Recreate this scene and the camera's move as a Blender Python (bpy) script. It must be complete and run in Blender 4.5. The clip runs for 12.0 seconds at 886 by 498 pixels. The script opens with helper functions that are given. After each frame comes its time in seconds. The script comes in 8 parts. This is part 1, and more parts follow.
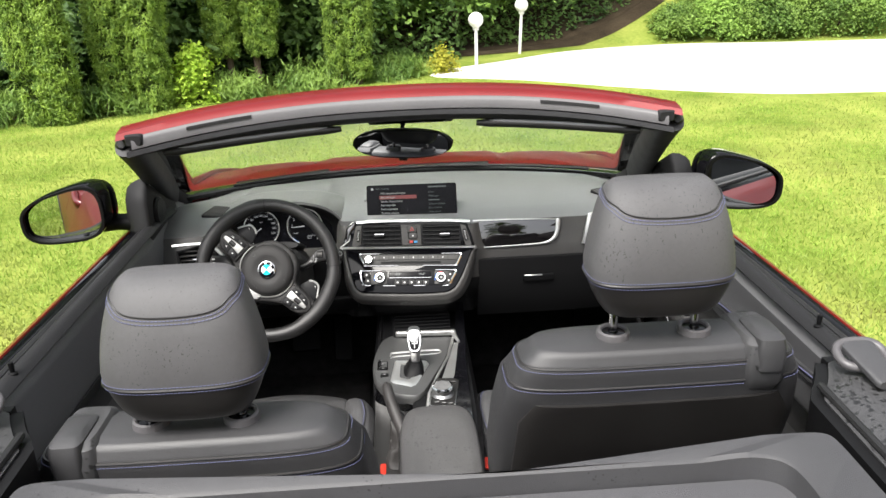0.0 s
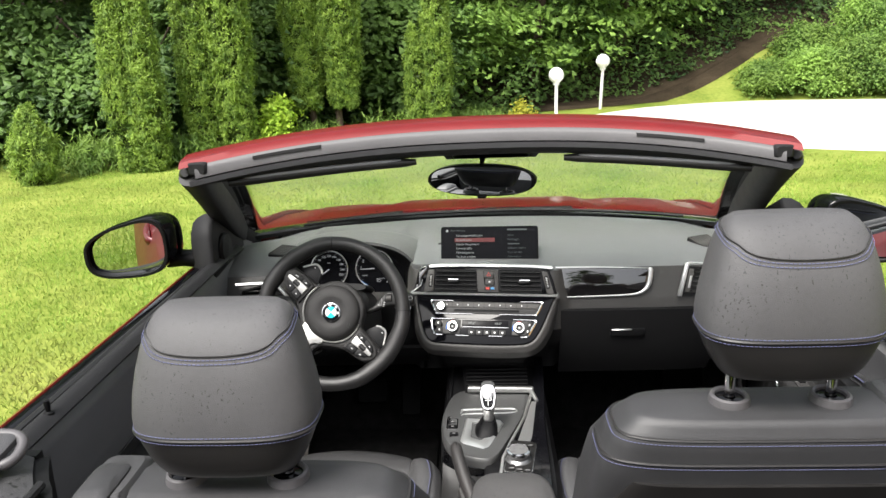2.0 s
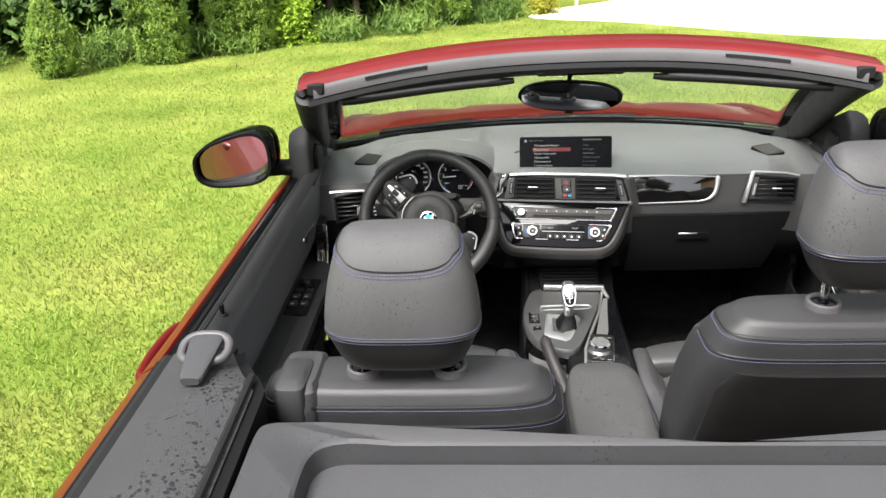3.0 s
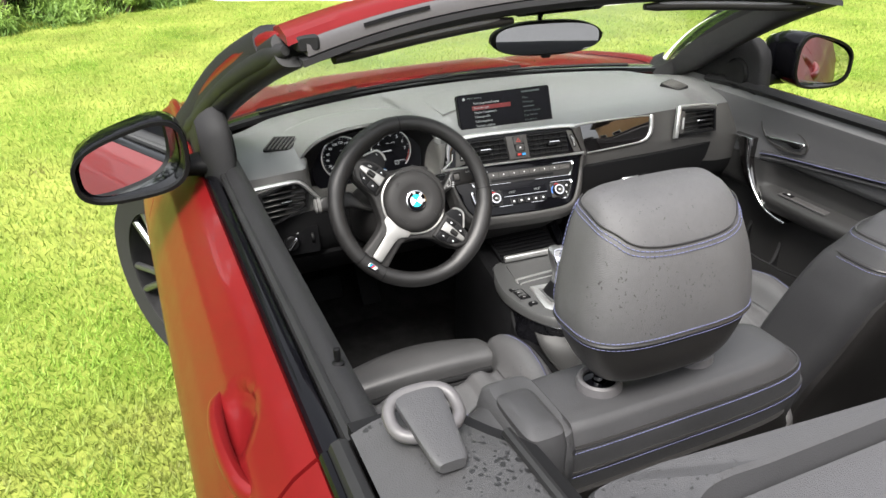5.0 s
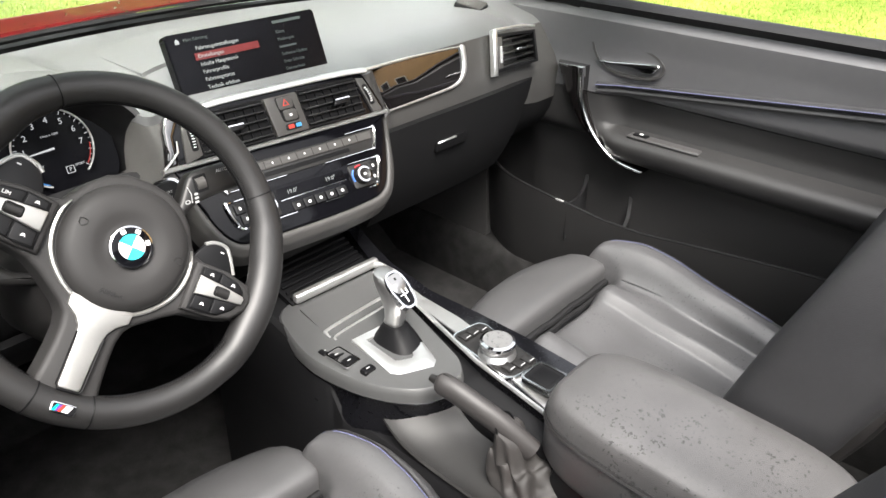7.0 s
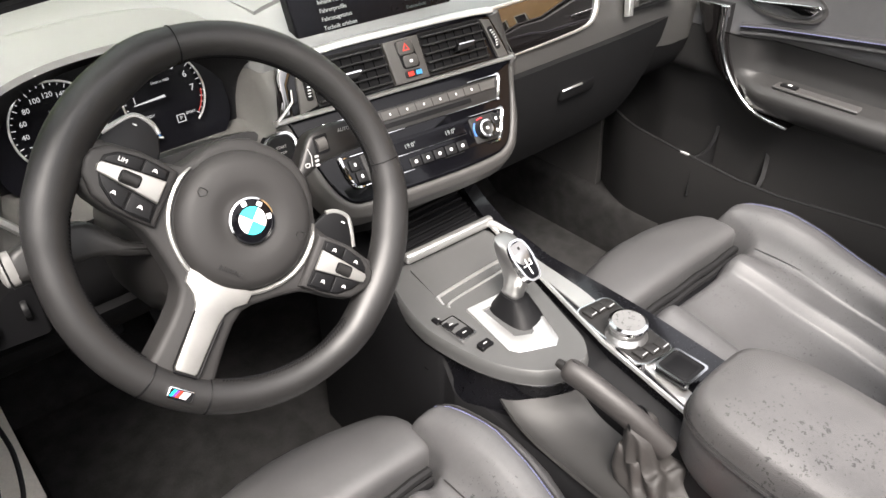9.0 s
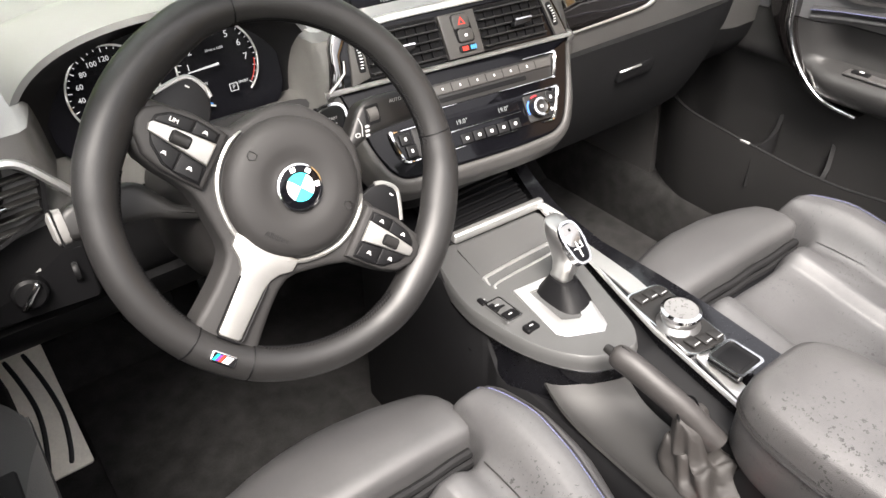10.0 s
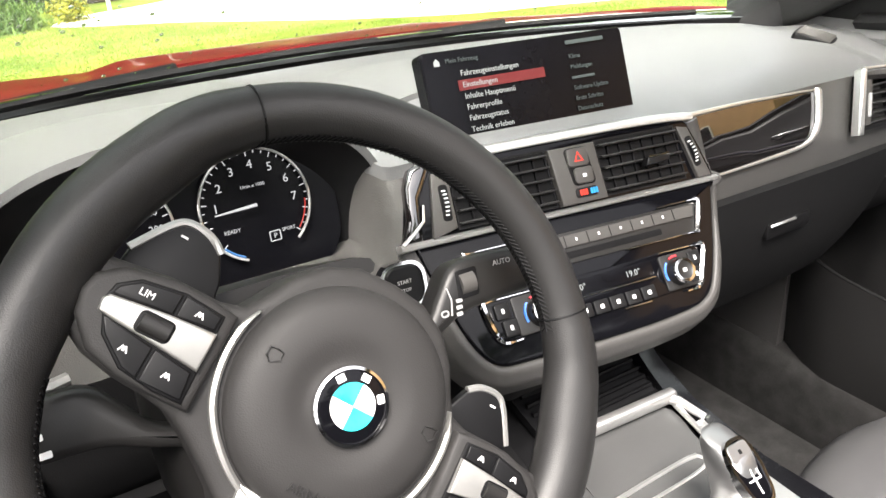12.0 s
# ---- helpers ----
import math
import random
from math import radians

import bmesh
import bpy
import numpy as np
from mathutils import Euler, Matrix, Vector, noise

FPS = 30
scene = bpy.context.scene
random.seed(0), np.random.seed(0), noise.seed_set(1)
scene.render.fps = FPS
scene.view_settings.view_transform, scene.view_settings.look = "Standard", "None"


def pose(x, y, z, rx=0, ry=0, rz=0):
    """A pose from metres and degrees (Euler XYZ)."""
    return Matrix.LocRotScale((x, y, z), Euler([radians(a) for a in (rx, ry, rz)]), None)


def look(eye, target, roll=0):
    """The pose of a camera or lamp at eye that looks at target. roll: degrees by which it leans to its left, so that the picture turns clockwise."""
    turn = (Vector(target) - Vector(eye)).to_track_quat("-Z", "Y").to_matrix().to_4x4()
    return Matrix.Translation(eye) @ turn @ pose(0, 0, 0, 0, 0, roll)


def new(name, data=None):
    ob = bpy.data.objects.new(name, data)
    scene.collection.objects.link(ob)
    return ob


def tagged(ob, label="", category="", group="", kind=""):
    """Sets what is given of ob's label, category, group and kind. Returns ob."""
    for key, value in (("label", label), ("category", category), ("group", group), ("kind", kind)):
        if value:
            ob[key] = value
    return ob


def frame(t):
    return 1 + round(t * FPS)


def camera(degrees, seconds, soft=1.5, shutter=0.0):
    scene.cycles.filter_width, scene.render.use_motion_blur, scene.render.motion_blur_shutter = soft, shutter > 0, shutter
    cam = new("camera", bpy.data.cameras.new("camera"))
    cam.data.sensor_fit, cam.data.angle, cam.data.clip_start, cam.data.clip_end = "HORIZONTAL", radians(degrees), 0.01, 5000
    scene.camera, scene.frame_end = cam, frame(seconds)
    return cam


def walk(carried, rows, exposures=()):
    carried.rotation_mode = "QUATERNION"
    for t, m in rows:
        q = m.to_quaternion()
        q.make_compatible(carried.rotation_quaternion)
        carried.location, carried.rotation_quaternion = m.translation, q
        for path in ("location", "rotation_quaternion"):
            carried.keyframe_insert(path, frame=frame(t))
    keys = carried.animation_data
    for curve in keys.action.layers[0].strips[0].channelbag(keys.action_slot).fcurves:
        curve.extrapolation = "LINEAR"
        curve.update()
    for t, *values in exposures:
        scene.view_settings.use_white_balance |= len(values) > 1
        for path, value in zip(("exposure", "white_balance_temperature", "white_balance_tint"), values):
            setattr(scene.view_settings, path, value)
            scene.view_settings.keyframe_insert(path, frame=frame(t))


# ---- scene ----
cam = camera(61.7, 12.0)
PATH = [
    (0, (-0.014, -1.649, 1.592), (0.071, 0.212, 0.866), -2.1),
    (0.5, (-0.018, -1.571, 1.589), (0.069, 0.325, 0.959), -1.9),
    (1, (-0.027, -1.553, 1.557), (0.013, 0.412, 1.189), -1.9),
    (1.5, (-0.032, -1.54, 1.528), (-0.078, 0.432, 1.197), -2.0),
    (2, (-0.022, -1.512, 1.517), (-0.13, 0.399, 0.939), -2.3),
    (2.5, (-0.042, -1.525, 1.584), (-0.155, 0.342, 0.875), -2.4),
    (3, (-0.214, -1.637, 1.621), (-0.34, 0.165, 0.763), -2.7),
    (3.2, (-0.311, -1.679, 1.637), (-0.44, 0.113, 0.759), -2.8),
    (4.8, (-0.833, -1.396, 1.564), (-0.222, 0.269, 0.639), -1.7),
    (5, (-0.841, -1.265, 1.505), (-0.146, 0.373, 0.592), -1.2),
    (5.5, (-0.845, -1.056, 1.421), (0.091, 0.45, 0.495), -0.7),
    (6, (-0.757, -0.877, 1.362), (0.415, 0.448, 0.428), -0.0),
    (6.5, (-0.66, -0.746, 1.309), (0.6, 0.482, 0.358), 0.2),
    (6.7, (-0.637, -0.696, 1.289), (0.642, 0.503, 0.327), 0.3),
    (8.3, (-0.59, -0.511, 1.252), (0.625, 0.57, 0.088), 0.1),
    (8.5, (-0.592, -0.508, 1.26), (0.572, 0.626, 0.095), -0.4),
    (9, (-0.586, -0.515, 1.273), (0.475, 0.714, 0.105), -0.9),
    (9.5, (-0.585, -0.514, 1.275), (0.429, 0.756, 0.109), -1.2),
    (10, (-0.585, -0.509, 1.252), (0.37, 0.785, 0.063), -1.4),
    (10.5, (-0.58, -0.495, 1.242), (0.25, 0.756, -0.08), -1.9),
    (11, (-0.532, -0.411, 1.223), (0.278, 0.851, -0.101), -2.0),
    (11.5, (-0.489, -0.315, 1.15), (0.418, 1.105, 0.072), -1.4),
    (12, (-0.48, -0.29, 1.153), (0.468, 1.251, 0.3), -2.0),
]
walk(cam, [(t, look(eye, target, roll)) for t, eye, target, roll in PATH], [(0, 2.15, 6500, 10), (0.8, 2.15, 6500, 10), (1.5, 2.08, 6500, 10), (2.5, 2.07, 6500, 10), (3.0, 2.20, 6500, 10), (5, 2.36, 6500, 10), (5.5, 2.58, 6500, 10), (6.5, 2.82, 6500, 10), (8.5, 3.0, 6750, 13), (9.5, 3.08, 6750, 13), (10.5, 3.25, 6800, 13), (11, 3.25, 6800, 13), (12, 3.08, 6700, 12)])

# ---- light ----
SUN_TURN, SUN_HIGH = radians(215), radians(58)
world = bpy.data.worlds.new("overcast_sky")
scene.world = world
world.use_nodes = True
wn = world.node_tree
sky = wn.nodes.new("ShaderNodeTexSky")
sky.sky_type, sky.sun_disc = "NISHITA", False
sky.sun_elevation, sky.sun_rotation, sky.dust_density = SUN_HIGH, SUN_TURN, 4.0
pale = wn.nodes.new("ShaderNodeHueSaturation")
pale.inputs["Saturation"].default_value = 0.22
wn.links.new(sky.outputs[0], pale.inputs["Color"])
wn.links.new(pale.outputs[0], wn.nodes["Background"].inputs[0])
wn.nodes["Background"].inputs[1].default_value = 0.085
sun = new("sun", bpy.data.lights.new("sun", "SUN"))
sun.data.energy, sun.data.angle, sun.data.color = 1.5, radians(25), (1.0, 0.96, 0.9)
sun.matrix_basis = look((0, 0, 0), (-math.sin(SUN_TURN) * math.cos(SUN_HIGH), -math.cos(SUN_TURN) * math.cos(SUN_HIGH), -math.sin(SUN_HIGH)))


# ---- shapes: each returns (vertices, faces) ----
def merge(*prims):
    V, F = [], []
    for v, f in prims:
        n = len(V)
        V += list(v)
        F += [tuple(i + n for i in face) for face in f]
    return V, F


def xf(prim, m):
    return [m @ Vector(v) for v in prim[0]], prim[1]


def warp(prim, fn):
    return [Vector(fn(Vector(v))) for v in prim[0]], prim[1]


def box(c, s, bev=0.0, seg=2, m=None):
    bm = bmesh.new()
    bmesh.ops.create_cube(bm, size=1)
    for v in bm.verts:
        v.co = Vector((v.co.x * s[0], v.co.y * s[1], v.co.z * s[2]))
    if bev > 0:
        bmesh.ops.bevel(bm, geom=bm.edges[:], offset=min(bev, min(s) * 0.49), segments=seg, affect="EDGES", profile=0.5)
    bm.verts.index_update()
    out = [v.co + Vector(c) for v in bm.verts], [tuple(v.index for v in f.verts) for f in bm.faces]
    bm.free()
    return xf(out, m) if m is not None else out


def loft(loops, caps=True, closed=False):
    n, k = len(loops[0]), len(loops)
    V = [Vector(p) for loop in loops for p in loop]
    F = []
    for a in range(k if closed else k - 1):
        b = (a + 1) % k
        F += [(a * n + i, a * n + (i + 1) % n, b * n + (i + 1) % n, b * n + i) for i in range(n)]
    if caps and not closed:
        F += [tuple(range(n - 1, -1, -1)), tuple((k - 1) * n + i for i in range(n))]
    return V, F


def oval(w, d, e=2.0, n=32):
    """A rounded outline in a plane, w wide and d deep; e = 2 is an ellipse, more is squarer."""
    out = []
    for i in range(n):
        a = 2 * math.pi * i / n
        c, s = math.cos(a), math.sin(a)
        out.append((math.copysign(abs(c) ** (2 / e), c) * w / 2, math.copysign(abs(s) ** (2 / e), s) * d / 2))
    return out


def tube(path, r, n=8, closed=False, flat=1.0, up=(0, 0, 1)):
    """A round bar along a path; r is one radius or one for each point; flat squashes it along up."""
    P = [Vector(p) for p in path]
    k, loops = len(P), []
    for i, p in enumerate(P):
        a, b = (P[i - 1], P[(i + 1) % k]) if closed else (P[max(i - 1, 0)], P[min(i + 1, k - 1)])
        t = (b - a).normalized()
        side = t.cross(Vector(up))
        side = side.normalized() if side.length > 1e-4 else t.orthogonal().normalized()
        top = side.cross(t)
        rr = r[i] if isinstance(r, (list, tuple)) else r
        loops.append([p + side * math.cos(q) * rr + top * math.sin(q) * rr * flat for q in [2 * math.pi * j / n for j in range(n)]])
    return loft(loops, True, closed)


def smooth_path(points, n=8, closed=False):
    """A Catmull-Rom line through the points."""
    P, out = [Vector(p) for p in points], []
    k = len(P)
    for i in range(k if closed else k - 1):
        a, b, c, d = (P[(i + j) % k] if closed else P[min(max(i + j, 0), k - 1)] for j in (-1, 0, 1, 2))
        for s in range(n):
            t = s / n
            out.append(0.5 * (2 * b + (c - a) * t + (2 * a - 5 * b + 4 * c - d) * t * t + (3 * b - a - 3 * c + d) * t**3))
    return out if closed else out + [P[-1]]


def sheet(fn, nu, nv, thick=0.01):
    """A slab whose outer face is fn(u, v), u and v from 0 to 1, and whose thickness goes inward."""
    G = [[Vector(fn(i / nu, j / nv)) for j in range(nv + 1)] for i in range(nu + 1)]
    V, W = [], []
    for i in range(nu + 1):
        for j in range(nv + 1):
            du = G[min(i + 1, nu)][j] - G[max(i - 1, 0)][j]
            dv = G[i][min(j + 1, nv)] - G[i][max(j - 1, 0)]
            nrm = du.cross(dv)
            V.append(G[i][j])
            W.append(G[i][j] - (nrm.normalized() if nrm.length > 1e-9 else Vector((0, 0, 1))) * thick)
    q, k = nv + 1, (nu + 1) * (nv + 1)
    F = []
    for i in range(nu):
        for j in range(nv):
            a = (i * q + j, (i + 1) * q + j, (i + 1) * q + j + 1, i * q + j + 1)
            F += [a, tuple(k + x for x in reversed(a))]
    rim = [(i, 0) for i in range(nu)] + [(nu, j) for j in range(nv)] + [(i, nv) for i in range(nu, 0, -1)] + [(0, j) for j in range(nv, 0, -1)]
    rim = [i * q + j for i, j in rim]
    F += [(b, a, a + k, b + k) for a, b in zip(rim, rim[1:] + rim[:1])]
    return V + W, F


def plate(outline, depth, m, bev=0.0):
    """A plate with a 2D outline (x right, z up), its front at local y = 0, its back at y = depth."""
    front = [Vector((x, 0, z)) for x, z in outline]
    back = [Vector((x, depth, z)) for x, z in outline]
    if bev:
        cx, cz = sum(p.x for p in front) / len(front), sum(p.z for p in front) / len(front)
        inner = []
        for p in front:
            d = Vector((p.x - cx, 0, p.z - cz))
            inner.append(p - d.normalized() * bev)
        mid = [p + Vector((0, bev, 0)) for p in front]
        return xf(loft([inner, mid, back]), m)
    return xf(loft([front, back]), m)


def inset(outline, d):
    """An outline moved inward by d along its own normals."""
    n = len(outline)
    area = sum(outline[i][0] * outline[(i + 1) % n][1] - outline[(i + 1) % n][0] * outline[i][1] for i in range(n))
    out = []
    for i, (x, z) in enumerate(outline):
        a, b = outline[i - 1], outline[(i + 1) % n]
        e, f = Vector((x - a[0], z - a[1])), Vector((b[0] - x, b[1] - z))
        e, f = e.normalized(), f.normalized()
        q = e + f
        q = q.normalized() if q.length > 1e-6 else e
        k = d / max(q.dot(e), 0.5) * (1 if area > 0 else -1)
        out.append((x - q.y * k, z + q.x * k))
    return out


def slab(outline, y, depth, m, bev=0.001):
    """A plate with a rounded front edge: outline in x and z, its front at local y, that deep."""
    rows = [(inset(outline, bev), y), (inset(outline, bev * 0.42), y + bev * 0.18), (inset(outline, bev * 0.1), y + bev * 0.55), (outline, y + bev), (outline, y + depth)]
    return xf(loft([[Vector((x, h, z)) for x, z in o] for o, h in rows]), m)


def smooth_path2(points, n=5):
    """A smooth line through flat points (x, z)."""
    return [(p.x, p.y) for p in smooth_path([(x, z, 0) for x, z in points], n)]


def rrect(w, h, r, n=5):
    out = []
    for cx, cz, a0 in ((w / 2 - r, h / 2 - r, 0), (-w / 2 + r, h / 2 - r, 90), (-w / 2 + r, -h / 2 + r, 180), (w / 2 - r, -h / 2 + r, 270)):
        for i in range(n + 1):
            a = radians(a0 + 90 * i / n)
            out.append((cx + r * math.cos(a), cz + r * math.sin(a)))
    return out


def ring(outline, width, depth, m):
    """A flat frame round an outline (x right, z up), that wide inward."""
    cx, cz = sum(p[0] for p in outline) / len(outline), sum(p[1] for p in outline) / len(outline)
    hx, hz = max(abs(p[0] - cx) for p in outline), max(abs(p[1] - cz) for p in outline)
    inner = [(cx + (x - cx) * (1 - width / hx), cz + (z - cz) * (1 - width / hz)) for x, z in outline]
    loops = [[Vector((x, y, z)) for x, z in o] for o, y in ((inner, depth), (inner, 0), (outline, 0), (outline, depth))]
    return xf(loft(loops, False, True), m)


def lathe(profile, m, n=32):
    """Turned about local y: profile of (radius, y)."""
    loops = [[Vector((r * math.cos(a), y, r * math.sin(a))) for a in [2 * math.pi * i / n for i in range(n)]] for r, y in profile]
    return xf(loft(loops, True, profile[0][0] > 0), m)


def text(words, size, m, align="CENTER"):
    """Letters in the built-in font, standing in local x and z, reading from the -y side."""
    curve = bpy.data.curves.new("letters", "FONT")
    curve.body, curve.size, curve.align_x, curve.align_y, curve.resolution_u = words, size, align, "CENTER", 2
    curve.extrude = 0.0002
    ob = bpy.data.objects.new("letters", curve)
    me = bpy.data.meshes.new_from_object(ob)
    out = [m @ Vector((v.co.x, -v.co.z, v.co.y)) for v in me.vertices], [tuple(p.vertices) for p in me.polygons]
    bpy.data.objects.remove(ob)
    bpy.data.meshes.remove(me)
    bpy.data.curves.remove(curve)
    return out


def stitches(path, m_len=0.0036, gap=0.0016, r=0.00055):
    """Single thread stitches along a line."""
    P = [Vector(p) for p in path]
    out, run, start, on = [], 0.0, P[0], True
    for a, b in zip(P, P[1:]):
        d = (b - a).length
        pos = 0.0
        while pos < d:
            need = (m_len if on else gap) - run
            step = min(need, d - pos)
            pos += step
            run += step
            here = a + (b - a) * (pos / d)
            if run >= (m_len if on else gap) - 1e-7:
                if on and (here - start).length > 0.001:
                    out.append(tube([start, here], r, 5))
                start, run, on = here, 0.0, not on
    return merge(*out) if out else ([], [])


# ---- objects ----
def thing(name, loc, label, category, group="", kind=""):
    ob = new(name)
    ob.empty_display_size = 0.1
    ob.matrix_basis = Matrix.Translation(loc)
    return tagged(ob, label, category, group, kind)


def part(name, prim, material, parent=None, label="", smooth=38, kind=""):
    """One mesh object, under a thing or under a part."""
    me = bpy.data.meshes.new(name)
    me.from_pydata([tuple(v) for v in prim[0]], [], prim[1])
    bm = bmesh.new()
    bm.from_mesh(me)
    bmesh.ops.recalc_face_normals(bm, faces=bm.faces[:])
    lim = radians(smooth)
    for f in bm.faces:
        f.smooth = smooth > 0
    for e in bm.edges:
        if len(e.link_faces) == 2 and e.calc_face_angle(0) > lim:
            e.smooth = False
    bm.to_mesh(me)
    bm.free()
    ob = new(name, me)
    me.materials.append(material)
    if parent is not None:
        ob.parent = parent
        ob.matrix_parent_inverse = parent.matrix_basis.inverted()
    return tagged(ob, label, kind=kind)


def lerp(a, b, t):
    return a + (b - a) * t


def ramp(x, pts):
    """Piecewise line through (x, y) points, eased at the joints."""
    if x <= pts[0][0]:
        return pts[0][1]
    for (x0, y0), (x1, y1) in zip(pts, pts[1:]):
        if x <= x1:
            return y0 + (y1 - y0) * (x - x0) / (x1 - x0)
    return pts[-1][1]


def bump01(x, a, b, soft):
    """1 between a and b, easing to 0 over soft outside."""
    lo = min(max((x - a + soft) / soft, 0), 1)
    hi = min(max((b + soft - x) / soft, 0), 1)
    t = min(lo, hi)
    return t * t * (3 - 2 * t)


# ---- materials ----
def surface(name, colour, rough=0.6, metal=0.0, vary=0.15, scale=8.0, grain=0.0, grain_scale=600.0, coat=0.0, drops=0.0, drop_scale=55.0, streak=1.0, spec=0.5, second=None, spread=0.42):
    """A node material: base colour with variation at two scales, relief grain and, where wanted, rain drops."""
    mt = bpy.data.materials.new(name)
    mt.use_nodes = True
    nt = mt.node_tree
    N, L = nt.nodes, nt.links
    bsdf = N["Principled BSDF"]
    bsdf.inputs["Roughness"].default_value, bsdf.inputs["Metallic"].default_value = rough, metal
    bsdf.inputs["Coat Weight"].default_value, bsdf.inputs["Coat Roughness"].default_value = coat, 0.04
    bsdf.inputs["Specular IOR Level"].default_value = spec
    co = N.new("ShaderNodeTexCoord")
    big = N.new("ShaderNodeTexNoise")
    big.inputs["Scale"].default_value, big.inputs["Detail"].default_value = scale, 6
    L.new(co.outputs["Object"], big.inputs["Vector"])
    fine = N.new("ShaderNodeTexNoise")
    fine.inputs["Scale"].default_value, fine.inputs["Detail"].default_value = scale * 14, 3
    L.new(co.outputs["Object"], fine.inputs["Vector"])
    both = N.new("ShaderNodeMath")
    both.operation = "MULTIPLY_ADD"
    both.inputs[1].default_value = 0.45
    L.new(fine.outputs["Fac"], both.inputs[0])
    L.new(big.outputs["Fac"], both.inputs[2])
    rm = N.new("ShaderNodeMapRange")
    rm.inputs["From Min"].default_value, rm.inputs["From Max"].default_value = 0.5, 0.95
    L.new(both.outputs[0], rm.inputs["Value"])
    mix = N.new("ShaderNodeMix")
    mix.data_type = "RGBA"
    lo = [c * (1 - vary) for c in colour]
    hi = second or [min(c * (1 + vary), 1) for c in colour]
    mix.inputs["A"].default_value, mix.inputs["B"].default_value = (*lo, 1), (*hi, 1)
    L.new(rm.outputs[0], mix.inputs["Factor"])
    colour_out = mix.outputs["Result"]
    rr = N.new("ShaderNodeMapRange")
    soft = min(1.0, rough * 2.2)
    rr.inputs["To Min"].default_value, rr.inputs["To Max"].default_value = max(rough - 0.08 * soft, 0.0), min(rough + 0.1 * soft, 1)
    L.new(both.outputs[0], rr.inputs["Value"])
    rough_out = rr.outputs[0]
    height = None
    if grain:
        gr = N.new("ShaderNodeTexVoronoi")
        gr.inputs["Scale"].default_value = grain_scale
        L.new(co.outputs["Object"], gr.inputs["Vector"])
        height = gr.outputs["Distance"]
    if drops:
        vo = N.new("ShaderNodeTexVoronoi")
        vo.inputs["Scale"].default_value, vo.inputs["Randomness"].default_value = drop_scale, 1.0
        warpn = N.new("ShaderNodeMix")
        warpn.data_type = "VECTOR"
        warpn.inputs["Factor"].default_value = 0.012
        mp = N.new("ShaderNodeMapping")
        mp.inputs["Scale"].default_value = (1, 1, streak)
        L.new(co.outputs["Object"], mp.inputs["Vector"])
        L.new(mp.outputs[0], warpn.inputs["A"])
        L.new(fine.outputs["Color"], warpn.inputs["B"])
        L.new(warpn.outputs["Result"], vo.inputs["Vector"])
        cut = N.new("ShaderNodeMath")
        cut.operation = "LESS_THAN"
        patch = N.new("ShaderNodeMapRange")
        patch.inputs["From Min"].default_value, patch.inputs["From Max"].default_value = spread, 0.60
        patch.inputs["To Min"].default_value, patch.inputs["To Max"].default_value = 0.0, drops
        L.new(big.outputs["Fac"], patch.inputs["Value"])
        size = N.new("ShaderNodeMath")
        size.operation = "MULTIPLY"
        L.new(vo.outputs["Color"], size.inputs[0])
        L.new(patch.outputs[0], size.inputs[1])
        L.new(vo.outputs["Distance"], cut.inputs[0])
        L.new(size.outputs[0], cut.inputs[1])
        wet = N.new("ShaderNodeMix")
        wet.data_type = "RGBA"
        wet.inputs["B"].default_value = (*[c * 0.36 for c in colour], 1)
        L.new(colour_out, wet.inputs["A"])
        L.new(cut.outputs[0], wet.inputs["Factor"])
        colour_out = wet.outputs["Result"]
        wr = N.new("ShaderNodeMix")
        wr.inputs["B"].default_value = 0.3
        L.new(rough_out, wr.inputs["A"])
        L.new(cut.outputs[0], wr.inputs["Factor"])
        rough_out = wr.outputs["Result"]
    L.new(colour_out, bsdf.inputs["Base Color"])
    L.new(rough_out, bsdf.inputs["Roughness"])
    if height is not None:
        bp = N.new("ShaderNodeBump")
        bp.inputs["Strength"].default_value, bp.inputs["Distance"].default_value = grain, 0.001
        L.new(height, bp.inputs["Height"])
        L.new(bp.outputs[0], bsdf.inputs["Normal"])
    return mt


def glow(name, colour, strength):
    mt = bpy.data.materials.new(name)
    mt.use_nodes = True
    b = mt.node_tree.nodes["Principled BSDF"]
    b.inputs["Base Color"].default_value = (*[c * 0.12 for c in colour], 1)
    b.inputs["Emission Color"].default_value, b.inputs["Emission Strength"].default_value = (*colour, 1), strength
    return mt


